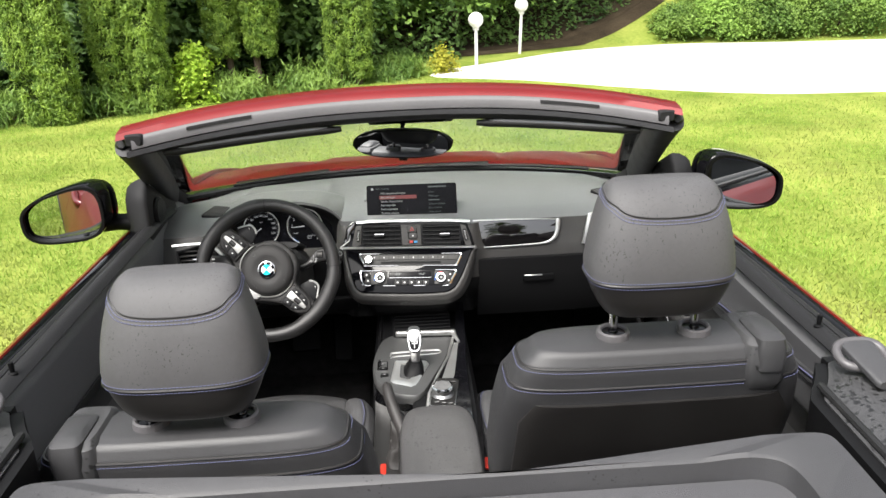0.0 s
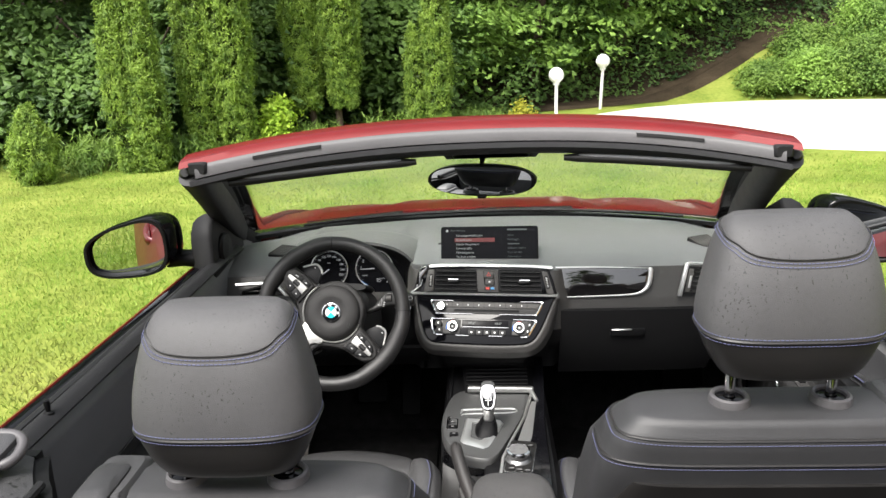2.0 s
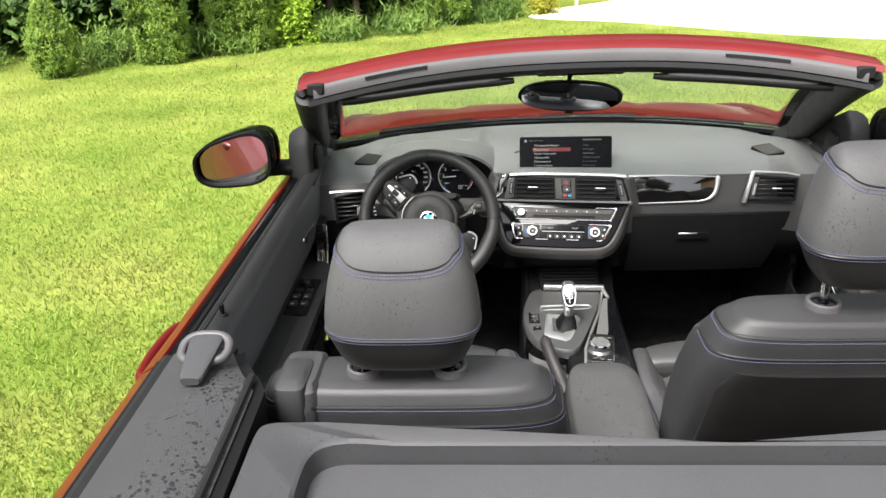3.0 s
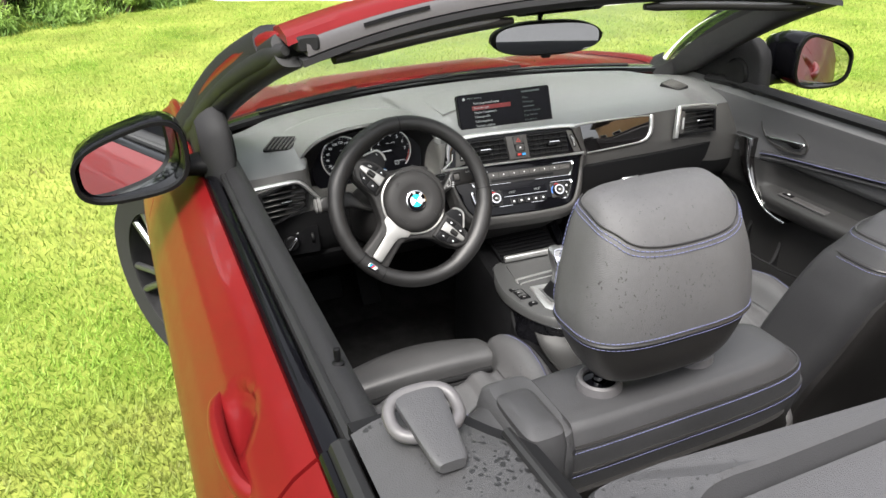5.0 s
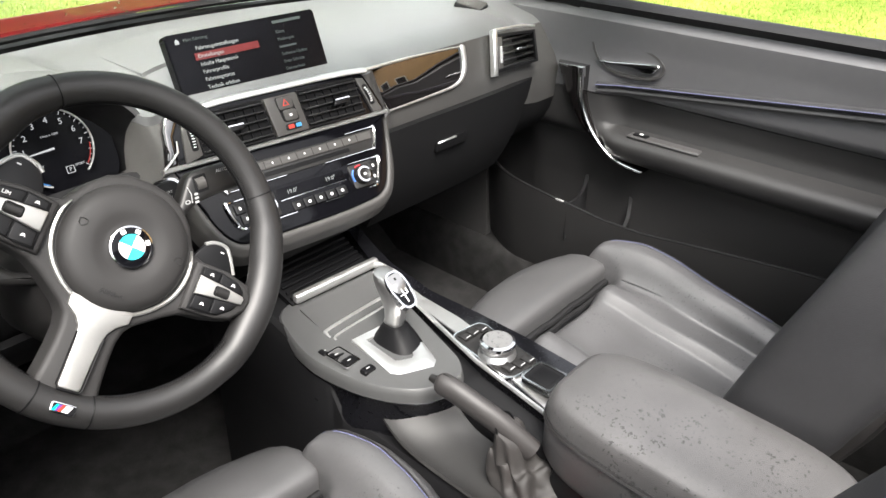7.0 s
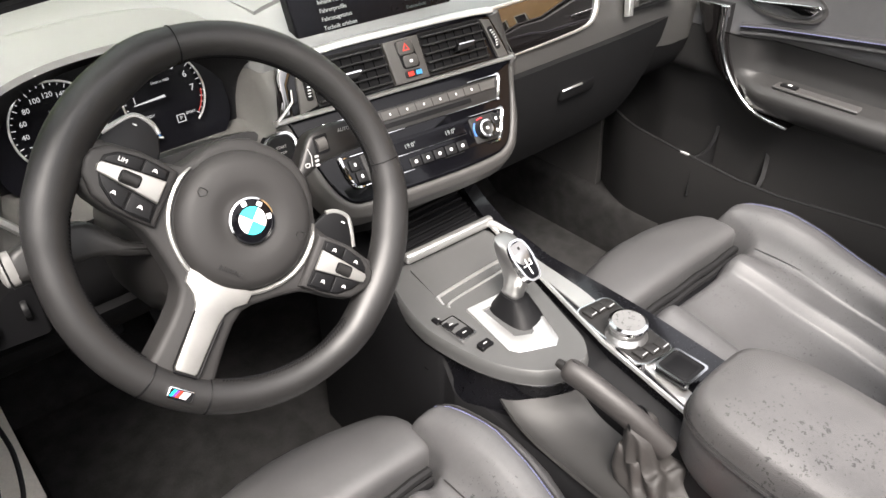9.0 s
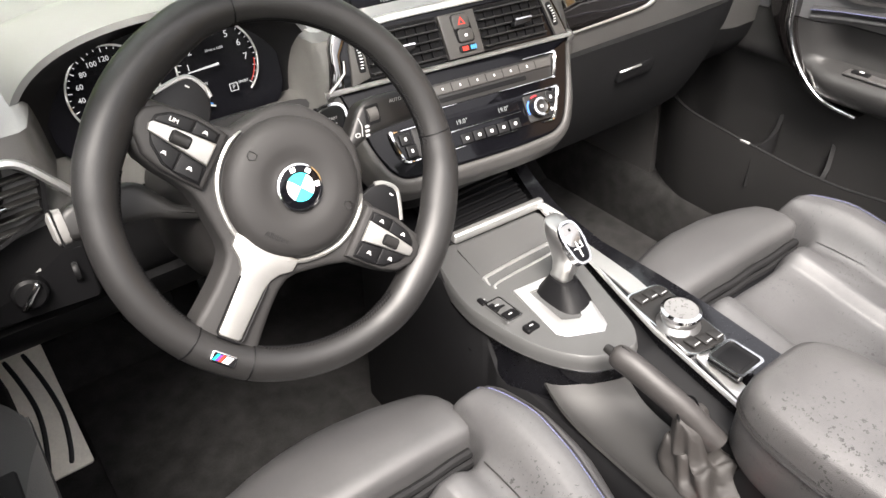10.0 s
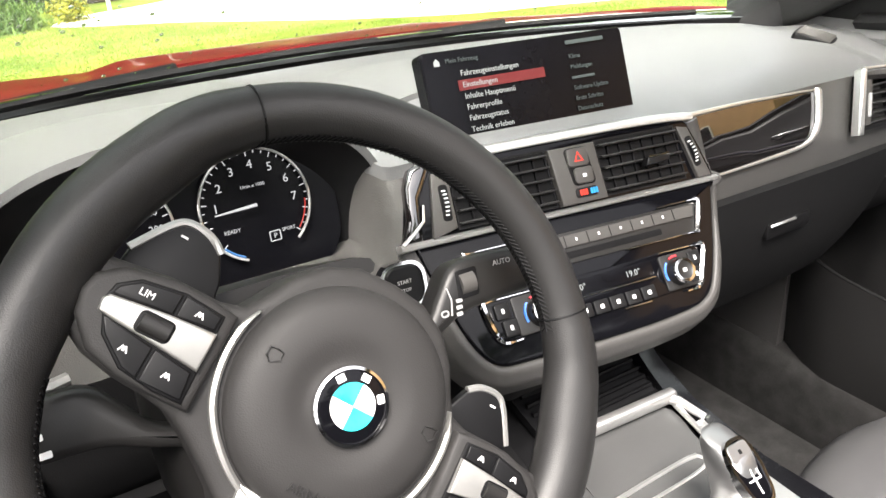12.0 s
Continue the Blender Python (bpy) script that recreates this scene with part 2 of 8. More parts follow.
def leaf_material(name, dark, light, worn=None, clump=0.0):
    mt = bpy.data.materials.new(name)
    mt.use_nodes = True
    N, L = mt.node_tree.nodes, mt.node_tree.links
    b = N["Principled BSDF"]
    geo = N.new("ShaderNodeNewGeometry")
    mix = N.new("ShaderNodeMix")
    mix.data_type = "RGBA"
    mix.inputs["A"].default_value, mix.inputs["B"].default_value = (*dark, 1), (*light, 1)
    L.new(geo.outputs["Random Per Island"], mix.inputs["Factor"])
    if clump:
        where = N.new("ShaderNodeTexCoord")
        cloud = N.new("ShaderNodeTexNoise")
        cloud.inputs["Scale"].default_value, cloud.inputs["Detail"].default_value = clump, 3
        L.new(where.outputs["Object"], cloud.inputs["Vector"])
        wide = N.new("ShaderNodeMapRange")
        wide.inputs["From Min"].default_value, wide.inputs["From Max"].default_value, wide.inputs["To Max"].default_value = 0.36, 0.66, 0.62
        L.new(cloud.outputs["Fac"], wide.inputs["Value"])
        both = N.new("ShaderNodeMath")
        both.operation = "MULTIPLY_ADD"
        both.inputs[1].default_value = 0.38
        L.new(geo.outputs["Random Per Island"], both.inputs[0])
        L.new(wide.outputs[0], both.inputs[2])
        L.new(both.outputs[0], mix.inputs["Factor"])
    out = mix.outputs["Result"]
    if worn:
        co = N.new("ShaderNodeTexCoord")
        patch = N.new("ShaderNodeTexNoise")
        patch.inputs["Scale"].default_value, patch.inputs["Detail"].default_value, patch.inputs["Roughness"].default_value = 1.1, 7, 0.68
        L.new(co.outputs["Object"], patch.inputs["Vector"])
        span = N.new("ShaderNodeMapRange")
        span.inputs["From Min"].default_value, span.inputs["From Max"].default_value, span.inputs["To Max"].default_value = 0.44, 0.66, 0.9
        L.new(patch.outputs["Fac"], span.inputs["Value"])
        dry = N.new("ShaderNodeMix")
        dry.data_type = "RGBA"
        dry.inputs["B"].default_value = (*worn, 1)
        L.new(out, dry.inputs["A"])
        L.new(span.outputs[0], dry.inputs["Factor"])
        out = dry.outputs["Result"]
    L.new(out, b.inputs["Base Color"])
    b.inputs["Roughness"].default_value = 0.55
    b.inputs["Specular IOR Level"].default_value = 0.3
    tr = N.new("ShaderNodeBsdfTranslucent")
    L.new(out, tr.inputs["Color"])
    ms = N.new("ShaderNodeMixShader")
    ms.inputs[0].default_value = 0.3
    L.new(b.outputs[0], ms.inputs[1])
    L.new(tr.outputs[0], ms.inputs[2])
    L.new(ms.outputs[0], N["Material Output"].inputs["Surface"])
    return mt


# dark door plastic, deepened further to hold the shade low on the door
DOOR_LOW = surface("shaded_door_plastic", (0.019, 0.0186, 0.0186), 0.40, vary=0.08, scale=5, grain=0.2, grain_scale=900, spec=0.55)
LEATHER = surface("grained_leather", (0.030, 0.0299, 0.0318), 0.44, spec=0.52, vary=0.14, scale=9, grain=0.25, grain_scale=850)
SEAT_DRY = surface("smooth_seat_leather", (0.051, 0.0505, 0.0517), 0.42, spec=0.6, vary=0.12, scale=10, grain=0.12, grain_scale=1300)
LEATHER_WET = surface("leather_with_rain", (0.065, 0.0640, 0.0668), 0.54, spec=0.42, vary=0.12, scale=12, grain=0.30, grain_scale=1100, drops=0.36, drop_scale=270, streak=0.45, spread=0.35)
SEAT_WET = surface("seat_leather_rain", (0.061, 0.0605, 0.0622), 0.38, spec=0.7, vary=0.14, scale=14, grain=0.13, grain_scale=1300, drops=0.40, drop_scale=190, streak=0.6, spread=0.36)
ARM_WET = surface("armrest_leather_rain", (0.066, 0.0642, 0.0645), 0.42, vary=0.12, scale=22, grain=0.25, grain_scale=900, drops=0.50, drop_scale=170, spread=0.25)
STALK_END = surface("light_grey_plastic", (0.13, 0.128, 0.124), 0.5, vary=0.06, scale=20)
GRAPHITE = surface("graphite_console_plastic", (0.052, 0.0525, 0.0525), 0.42, vary=0.08, scale=9, grain=0.15, grain_scale=1100, spec=0.42)
RIM_LEATHER = surface("rim_leather", (0.012, 0.0116, 0.0116), 0.40, spec=0.45, vary=0.12, scale=11, grain=0.12, grain_scale=1400)
WHEEL_SILVER = surface("satin_wheel_silver", (0.42, 0.415, 0.40), 0.40, metal=0.85, vary=0.04, scale=30)
HAZARD = surface("grey_switch_plastic", (0.050, 0.0475, 0.045), 0.45, vary=0.06, scale=9, grain=0.06, grain_scale=1500, spec=0.4)
SLAT = surface("vent_slat_plastic", (0.014, 0.0138, 0.0135), 0.35, vary=0.1, scale=12, spec=0.4)
CYAN = surface("cyan_enamel", (0.0, 0.48, 0.55), 0.2, vary=0.04, coat=1.0)
ARC_RED = surface("red_print", (0.45, 0.03, 0.04), 0.5, vary=0.05)
ARC_BLUE = surface("blue_print", (0.04, 0.16, 0.55), 0.5, vary=0.05)
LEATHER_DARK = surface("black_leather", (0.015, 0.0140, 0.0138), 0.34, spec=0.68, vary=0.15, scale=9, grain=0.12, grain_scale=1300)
# DASH, DASH_FACE, GLOVE: one dash plastic, light and shade put into the tones
DASH = surface("dash_plastic_lit", (0.092, 0.094, 0.096), 0.30, vary=0.06, scale=5, grain=0.18, grain_scale=900, spec=1.0)
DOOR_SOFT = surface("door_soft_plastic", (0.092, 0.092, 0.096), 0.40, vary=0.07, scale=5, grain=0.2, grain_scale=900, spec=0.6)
DASH_FACE = surface("dash_plastic_toned_down", (0.050, 0.0485, 0.0470), 0.42, vary=0.06, scale=5, grain=0.18, grain_scale=900, spec=0.38)
GLOVE = surface("shade_darkened_plastic", (0.009, 0.009, 0.0095), 0.60, vary=0.08, scale=5, grain=0.15, grain_scale=1000, spec=0.14)
AIRBAG = surface("airbag_plastic", (0.019, 0.0182, 0.0180), 0.58, vary=0.06, scale=6, grain=0.10, grain_scale=1200, spec=0.32)
DASH_LOW = surface("lower_dash_plastic", (0.044, 0.0428, 0.0425), 0.36, vary=0.08, scale=5, grain=0.2, grain_scale=900, spec=0.6)
TRIM = surface("dark_trim_plastic", (0.006, 0.006, 0.0065), 0.42, vary=0.1, scale=6, grain=0.12, grain_scale=1300, spec=0.17)
SATIN = surface("smooth_satin_plastic", (0.011, 0.0105, 0.0103), 0.40, vary=0.08, scale=8, grain=0.05, grain_scale=1500, spec=0.36)
KEY = surface("switch_key_black", (0.004, 0.004, 0.0045), 0.4, vary=0.1, scale=20, spec=0.25)
MARK = surface("faded_white_print", (0.32, 0.32, 0.32), 0.6, vary=0.05)
SELECT = surface("selector_satin_metal", (0.34, 0.34, 0.34), 0.30, metal=0.9, vary=0.03, scale=4, spec=0.4)
TRIM_WET = surface("trim_plastic_rain", (0.038, 0.038, 0.040), 0.5, vary=0.1, scale=6, grain=0.35, grain_scale=700, drops=0.7, drop_scale=130)
BLACK = surface("black_plastic", (0.003, 0.003, 0.0035), 0.5, vary=0.2, scale=10, grain=0.08, grain_scale=1200, spec=0.16)
PIANO = surface("piano_black", (0.003, 0.003, 0.004), 0.07, vary=0.1, spec=0.16)
GLOSS_WET = surface("glossy_black_rain", (0.004, 0.004, 0.005), 0.08, vary=0.1, spec=0.5, scale=22, drops=0.5, drop_scale=210, spread=0.2)
STRIP_GLOSS = surface("polished_trim_strip", (0.006, 0.005, 0.005), 0.03, vary=0.1, spec=1.0, coat=1.0)
DISPLAY = surface("display_black", (0.003, 0.003, 0.004), 0.2, vary=0.1, spec=0.10)
RUBBER = surface("rubber_seal", (0.007, 0.007, 0.0075), 0.5, vary=0.2, scale=20)
CARPET = surface("carpet_black", (0.024, 0.0236, 0.0234), 0.95, vary=0.35, scale=30, grain=1.0, grain_scale=900, spec=0.1)
SILVER = surface("satin_silver", (0.66, 0.66, 0.65), 0.34, metal=0.9, vary=0.05, scale=40)
CHROME = surface("chrome", (0.75, 0.75, 0.76), 0.1, metal=1.0, vary=0.03)
RAIL = surface("deflector_frame_plastic", (0.040, 0.040, 0.043), 0.5, vary=0.1, scale=8, grain=0.3, grain_scale=700, drops=0.4, drop_scale=160)
HEADER_TRIM = surface("header_trim_plastic", (0.022, 0.022, 0.024), 0.5, vary=0.1, scale=9, grain=0.15, grain_scale=1000, spec=0.3)
GREYTRIM = surface("grey_frame_trim", (0.075, 0.072, 0.076), 0.42, vary=0.1, scale=12)
PAINT = surface("red_metallic_paint", (0.132, 0.0055, 0.0065), 0.36, metal=0.15, vary=0.10, scale=3, coat=0.24, spec=0.22, grain=0.03, grain_scale=1500)
WHITE = surface("white_print", (0.75, 0.75, 0.75), 0.6, vary=0.03)
RED = surface("red_plastic", (0.55, 0.03, 0.015), 0.4, vary=0.08)
BLUE = surface("blue_enamel", (0.02, 0.25, 0.55), 0.2, vary=0.04, coat=1.0)
ENAMEL = surface("white_enamel", (0.8, 0.8, 0.8), 0.2, vary=0.03, coat=1.0)
THREAD = surface("blue_thread", (0.10, 0.108, 0.20), 0.7, vary=0.15, scale=60)
STEEL = surface("brushed_steel", (0.80, 0.76, 0.68), 0.42, metal=0.15, vary=0.12, scale=14)
TYRE = surface("tyre_rubber", (0.014, 0.014, 0.014), 0.8, vary=0.25, scale=20)
RIM_DARK = surface("black_alloy", (0.02, 0.02, 0.021), 0.35, metal=0.6, vary=0.1)
PILLAR = surface("pillar_black_plastic", (0.017, 0.017, 0.018), 0.55, vary=0.12, scale=9, grain=0.12, grain_scale=1100, spec=0.15)
RIM = surface("grey_alloy", (0.22, 0.22, 0.23), 0.3, metal=0.9, vary=0.1)
MIRROR = surface("mirror_glass", (0.75, 0.77, 0.78), 0.003, metal=1.0, vary=0.0)
BARK = surface("bark", (0.075, 0.052, 0.038), 0.9, vary=0.35, scale=12, grain=0.8, grain_scale=60)
LAMPWHITE = surface("white_lamp_globe", (0.8, 0.8, 0.79), 0.3, vary=0.03)
POLEWHITE = surface("white_painted_pole", (0.72, 0.72, 0.70), 0.5, vary=0.1)
SCREEN_TXT = glow("screen_letters", (0.75, 0.8, 0.8), 0.06)
SCREEN_RED = glow("screen_red_bar", (0.40, 0.015, 0.02), 0.03)
SCREEN_DIM = glow("screen_dim_letters", (0.16, 0.21, 0.21), 0.035)
DIAL_TXT = glow("dial_letters", (0.7, 0.72, 0.75), 0.10)
DIAL_BLUE = glow("dial_blue", (0.04, 0.2, 0.5), 0.14)
DIAL_RED = glow("dial_red", (0.6, 0.04, 0.03), 0.10)
GLASS = bpy.data.materials.new("windscreen_glass")
GLASS.use_nodes = True
gb = GLASS.node_tree.nodes["Principled BSDF"]
gb.inputs["Transmission Weight"].default_value, gb.inputs["Roughness"].default_value, gb.inputs["IOR"].default_value = 1.0, 0.0, 1.3
gb.inputs["Base Color"].default_value = (0.88, 0.94, 0.88, 1)
THUJA = leaf_material("thuja_scale_leaf", (0.080, 0.160, 0.028), (0.36, 0.510, 0.088), clump=9.0)
# darker copy of the thuja leaf, carrying the shade inside the crown
THUJA_SHADE = leaf_material("thuja_shaded_leaf", (0.040, 0.070, 0.014), (0.100, 0.150, 0.030))
DECID = leaf_material("broad_leaf", (0.022, 0.058, 0.018), (0.170, 0.285, 0.062), clump=0.9)
MAPLE = leaf_material("maple_leaf", (0.045, 0.110, 0.026), (0.29, 0.46, 0.085), clump=1.1)
BRIGHT = leaf_material("young_leaf", (0.26, 0.42, 0.04), (0.45, 0.62, 0.07))
YELLOW = leaf_material("yellow_leaf", (0.28, 0.30, 0.03), (0.45, 0.42, 0.05))
BLADE = leaf_material("grass_blade", (0.14, 0.255, 0.026), (0.34, 0.475, 0.085), (0.22, 0.215, 0.062))
WILD = leaf_material("wild_grass", (0.07, 0.145, 0.028), (0.23, 0.345, 0.065), clump=1.6)
LAWN = surface("lawn_soil_grass", (0.13, 0.21, 0.024), 0.95, vary=0.3, scale=1.2, spec=0.1, second=(0.26, 0.29, 0.065), grain=1.0, grain_scale=60)
DIRT = surface("forest_soil", (0.040, 0.030, 0.019), 0.95, vary=0.5, scale=2, spec=0.1, grain=1.0, grain_scale=40)
GRAVEL = surface("pale_gravel", (0.62, 0.60, 0.57), 0.9, vary=0.12, scale=4, spec=0.2, grain=1.0, grain_scale=90)


# ---- ground ----
def ground_z(x, y):
    """Level round the car, rising into a wooded bank behind the trees."""
    bank = max(0.0, y - ramp(x, [(-8, 9.6), (-2, 10.6), (1, 12.2), (4, 12.6), (9, 12.4), (16, 12.0)]))
    side = max(0.0, -x - 9)
    return 0.42 * bank ** 1.05 + 0.25 * side + 0.02 * math.sin(x * 0.9) * math.sin(y * 0.7)


def ground_prim():
    xs = [-400, -150, -60] + [-30 + 0.5 * i for i in range(121)] + [60, 150, 400]
    ys = [-400, -150, -60] + [-20 + 0.5 * i for i in range(101)] + [60, 150, 400]
    V = [(x, y, min(ground_z(x, y), 9.0)) for x in xs for y in ys]
    n = len(ys)
    return V, [(i * n + j, (i + 1) * n + j, (i + 1) * n + j + 1, i * n + j + 1) for i in range(len(xs) - 1) for j in range(n - 1)]


ground = tagged(part("ground", ground_prim(), LAWN, smooth=180), "short mown bright green lawn round the car", "lawn", kind="structure")
drive_pts = [(0.3, 9.5), (1.8, 8.6), (3.9, 6.95), (5.4, 6.55), (9, 6.3), (16, 6.0), (16, 11.0), (8.4, 11.3), (5.0, 12.0), (3.0, 11.6), (1.6, 10.6)]


def drive_prim():
    c = Vector((6.5, 9.0, 0))
    rim = smooth_path([(x, y, 0) for x, y in drive_pts], 6, True)
    loops = [[Vector((lerp(c.x, p.x, s), lerp(c.y, p.y, s), ground_z(lerp(c.x, p.x, s), lerp(c.y, p.y, s)) * 0.4 + h)) for p in rim] for s, h in ((0.05, 0.045), (0.5, 0.045), (0.97, 0.04), (1.0, -0.03))]
    return loft(loops)


tagged(part("driveway", drive_prim(), GRAVEL, smooth=60), "pale sunlit gravel driveway beside the lawn", "driveway", kind="structure")

# ---- car body ----
AX_F, AX_R, WHEEL_R, BUMP_F, BUMP_R = 1.08, -1.61, 0.325, 1.87, -2.5
car = thing("convertible_car", (0, 0, 0), "red metallic two-door convertible, roof folded away, parked on lawn", "car")
SIDE = [(0.965, 0.733), (0.950, 0.757), (0.915, 0.790), (0.86, 0.822), (0.81, 0.842), (0.785, 0.849), (0.74, 0.853), (0.62, 0.857), (0.50, 0.855), (0.36, 0.845), (0.22, 0.815)]


def taper(y):
    return ramp(y, [(-2.5, 0.80), (-2.2, 0.93), (-1.6, 0.99), (-1.0, 1.0), (0.6, 1.0), (1.1, 0.985), (1.5, 0.94), (1.75, 0.85), (1.87, 0.72)])


def top_z(y):
    return ramp(y, [(-2.5, 0.93), (-1.5, 0.975), (-0.6, 0.965), (0.4, 0.955), (0.6, 0.943), (0.8, 0.920), (1.1, 0.872), (1.5, 0.775), (1.75, 0.68), (1.87, 0.60)])


def low_z(y):
    z = 0.20
    for a in (AX_F, AX_R):
        d = abs(y - a)
        if d < 0.365:
            z = max(z, 0.325 + math.sqrt(max(0.365**2 - d * d, 0)))
    return z


def side_point(y, v, s):
    zt, zl = top_z(y), low_z(y)
    z = zt + (zl - zt) * v
    ref = 0.22 + (z - 0.20) / (zt - 0.20) * (0.965 - 0.22)
    return (s * ramp(ref, [(a, b) for a, b in reversed(SIDE)]) * taper(y), y, z)


def side_panel(y0, y1, s, n=24, dish=False):
    def fn(u, v):
        x, y, z = side_point(lerp(y0, y1, u), v ** 1.25, s)
        q = math.hypot((y + 0.515) / 0.062, (z - 0.908) / 0.032)
        return (x - s * 0.020 * max(0, 1 - q**3) ** 0.7 if dish else x, y, z)
    p = sheet(fn, n, 90 if dish else 22, 0.012 if s > 0 else -0.012)
    return p


for s in (-1, 1):
    part("fender", side_panel(0.44, 1.87, s, 44), PAINT, car)
    part("quarter_panel", side_panel(-2.5, -0.691, s, 46), PAINT, car)
    part("sill", box((s * 0.80, -0.25, 0.23), (0.12, 1.5, 0.10), 0.03), PAINT, car)


def hood_z(x, y):
    z = ramp(y, [(0.45, 0.964), (0.60, 0.965), (0.75, 0.960), (1.0, 0.929), (1.2, 0.880), (1.35, 0.834), (1.5, 0.783), (1.65, 0.725), (1.78, 0.665), (1.86, 0.60)])
    ax = abs(x)
    z -= 0.028 * (ax / 0.72) ** 4
    z += 0.012 * bump01(ax, 0.0, 0.27, 0.07) * bump01(y, 0.75, 1.6, 0.2)
    z += 0.006 * bump01(ax, 0.46, 0.54, 0.14)
    return z


def hood_rear(x):
    return 0.74 - 0.21 * (abs(x) / 0.7) ** 2.2


def hood_fn(u, v):
    x = lerp(-1, 1, u) * 0.70
    y0, y1 = hood_rear(x), 1.84 - 0.16 * (abs(x) / 0.7) ** 2.5
    y = lerp(y0, y1, v)
    x *= 1.03 * (0.3 + 0.7 * taper(y))
    return (x, y, hood_z(x, y))


part("hood", sheet(hood_fn, 60, 44, 0.015), PAINT, car, "red bonnet with a raised centre")


def wing_top(s):
    def fn(u, v):
        y = lerp(0.47, 1.80, u)
        xi = 0.700 * 1.03 * (0.3 + 0.7 * taper(y))
        xo = 0.738 * taper(y)
        x = lerp(xi, xo, v)
        zi, zo = hood_z(0.7, y) - 0.003, top_z(y)
        return (s * x, y, lerp(zi, zo, v) + 0.012 * math.sin(math.pi * v))
    return sheet(fn, 40, 6, 0.01 * s)


for s in (-1, 1):
    part("wing_top", wing_top(s), PAINT, car)
part("front_bumper", loft([[(x * k, 1.80 + 0.10 * (1 - (abs(x) / 0.66) ** 3) * w, z) for x in [-.66 + 1.32 * i / 20 for i in range(21)]] + [(x * k, 1.70, z) for x in [.66 - 1.32 * i / 20 for i in range(21)]] for z, k, w in ((0.20, .98, .9), (0.35, 1.0, 1.0), (0.5, 1.0, 1.0), (0.62, .97, .8), (0.66, .93, .4))]), PAINT, car)
part("rear_deck", sheet(lambda u, v: (lerp(-0.72, 0.72, u) * taper(lerp(-1.45, -2.45, v)), lerp(-1.45, -2.45, v), 0.985 - 0.03 * (2 * u - 1) ** 2 - 0.06 * v**3), 24, 16, -0.015), PAINT, car, "red lid over the folded roof")
part("rear_bumper", loft([[(x, -2.46 - 0.07 * (1 - (abs(x) / 0.68) ** 3), z) for x in [-.68 + 1.36 * i / 16 for i in range(17)]] + [(x, -2.35, z) for x in [.68 - 1.36 * i / 16 for i in range(17)]] for z in (0.22, 0.5, 0.75, 0.93)]), PAINT, car)
part("underbody", box((0, -0.3, 0.17), (1.56, 3.9, 0.06), 0.02), BLACK, car)
part("firewall", sheet(lambda u, v: (lerp(-0.72, 0.72, u), 0.96 - 0.06 * v, lerp(0.18, 0.88, v)), 4, 4, 0.02), CARPET, car)

for s in (-1, 1):
    part("kick_panel", sheet(lambda u, v: (s * (0.712 - 0.02 * v), lerp(0.40, 0.94, u), lerp(0.17, 0.86, v)), 6, 6, 0.02 * s), DASH_LOW, car, "dark carpeted footwell side")
    part("inner_sill", box((s * 0.70, 0.10, 0.27), (0.08, 1.74, 0.18), 0.03, 3), CARPET, car)
    part("fender_flange", box((s * 0.735, 0.47, 0.60), (0.05, 0.05, 0.72), 0.01), BLACK, car)

# wheels
for s in (-1, 1):
    for ay in (AX_F, AX_R):
        c = Vector((s * 0.752, ay, WHEEL_R))
        m = Matrix.Translation(c) @ Matrix.Rotation(radians((90 if s > 0 else -90) + (26 if ay > 0 else 0)), 4, "Z")
        wheel = part("wheel", lathe([(0.20, 0.09), (0.235, 0.09), (0.238, -0.085), (0.228, -0.095), (0.225, -0.06), (0.20, 0.0)], m, 40), RIM_DARK, car, "dark alloy wheel with paired thin spokes")
        part("tyre", lathe([(0.232, 0.10), (0.30, 0.112), (0.322, 0.095), (0.326, 0.0), (0.322, -0.095), (0.30, -0.112), (0.232, -0.10)], m, 48), TYRE, wheel)
        for k in range(10):
            a = 2 * math.pi * k / 10 + (0.12 if k % 2 else -0.12)
            sp = tube([(0.035 * math.cos(a), -0.075, 0.035 * math.sin(a)), (0.13 * math.cos(a), -0.082, 0.13 * math.sin(a)), (0.23 * math.cos(a), -0.085, 0.23 * math.sin(a))], [0.016, 0.012, 0.013], 8, up=(0, 1, 0))
            part("spoke", xf(sp, m), RIM, wheel)
        part("hub_cap", lathe([(0.0, -0.10), (0.03, -0.10), (0.045, -0.09), (0.05, -0.05)], m, 24), RIM, wheel)
        part("brake_disc", lathe([(0.03, -0.03), (0.16, -0.03), (0.16, 0.0), (0.03, 0.0)], m, 32), RIM_DARK, wheel)
    for ay in (AX_F, AX_R):
        part("wheel_arch_liner", sheet(lambda u, v: (s * lerp(0.56, 0.84, v), ay + 0.36 * math.cos(math.pi * u), 0.325 + 0.36 * math.sin(math.pi * u)), 24, 2, 0.01 * s), BLACK, car)

# windscreen frame
def head_line(x):
    """Plan and height of the windscreen header: y and z of its rear top edge."""
    q = abs(x) / 0.60
    return 0.005 - 0.115 * q**2.2, 1.323 - 0.043 * q**2.4


def frame_x(x):
    """The windscreen frame reaches less far to the passenger's side."""
    return x if x < 0 else 0.945 * x


def header_strip(profile, x0=-0.605, x1=0.605, n=48, rise=0.0):
    """profile: (dy, dz) from the header's rear top edge."""
    loops = []
    for i in range(n + 1):
        x = lerp(x0, x1, i / n)
        y, z = head_line(x)
        loops.append([(frame_x(x), y + dy, z + dz + (rise * (abs(x) / 0.58) ** 4 if dz < -0.05 else 0.0)) for dy, dz in profile])
    return loft(loops)


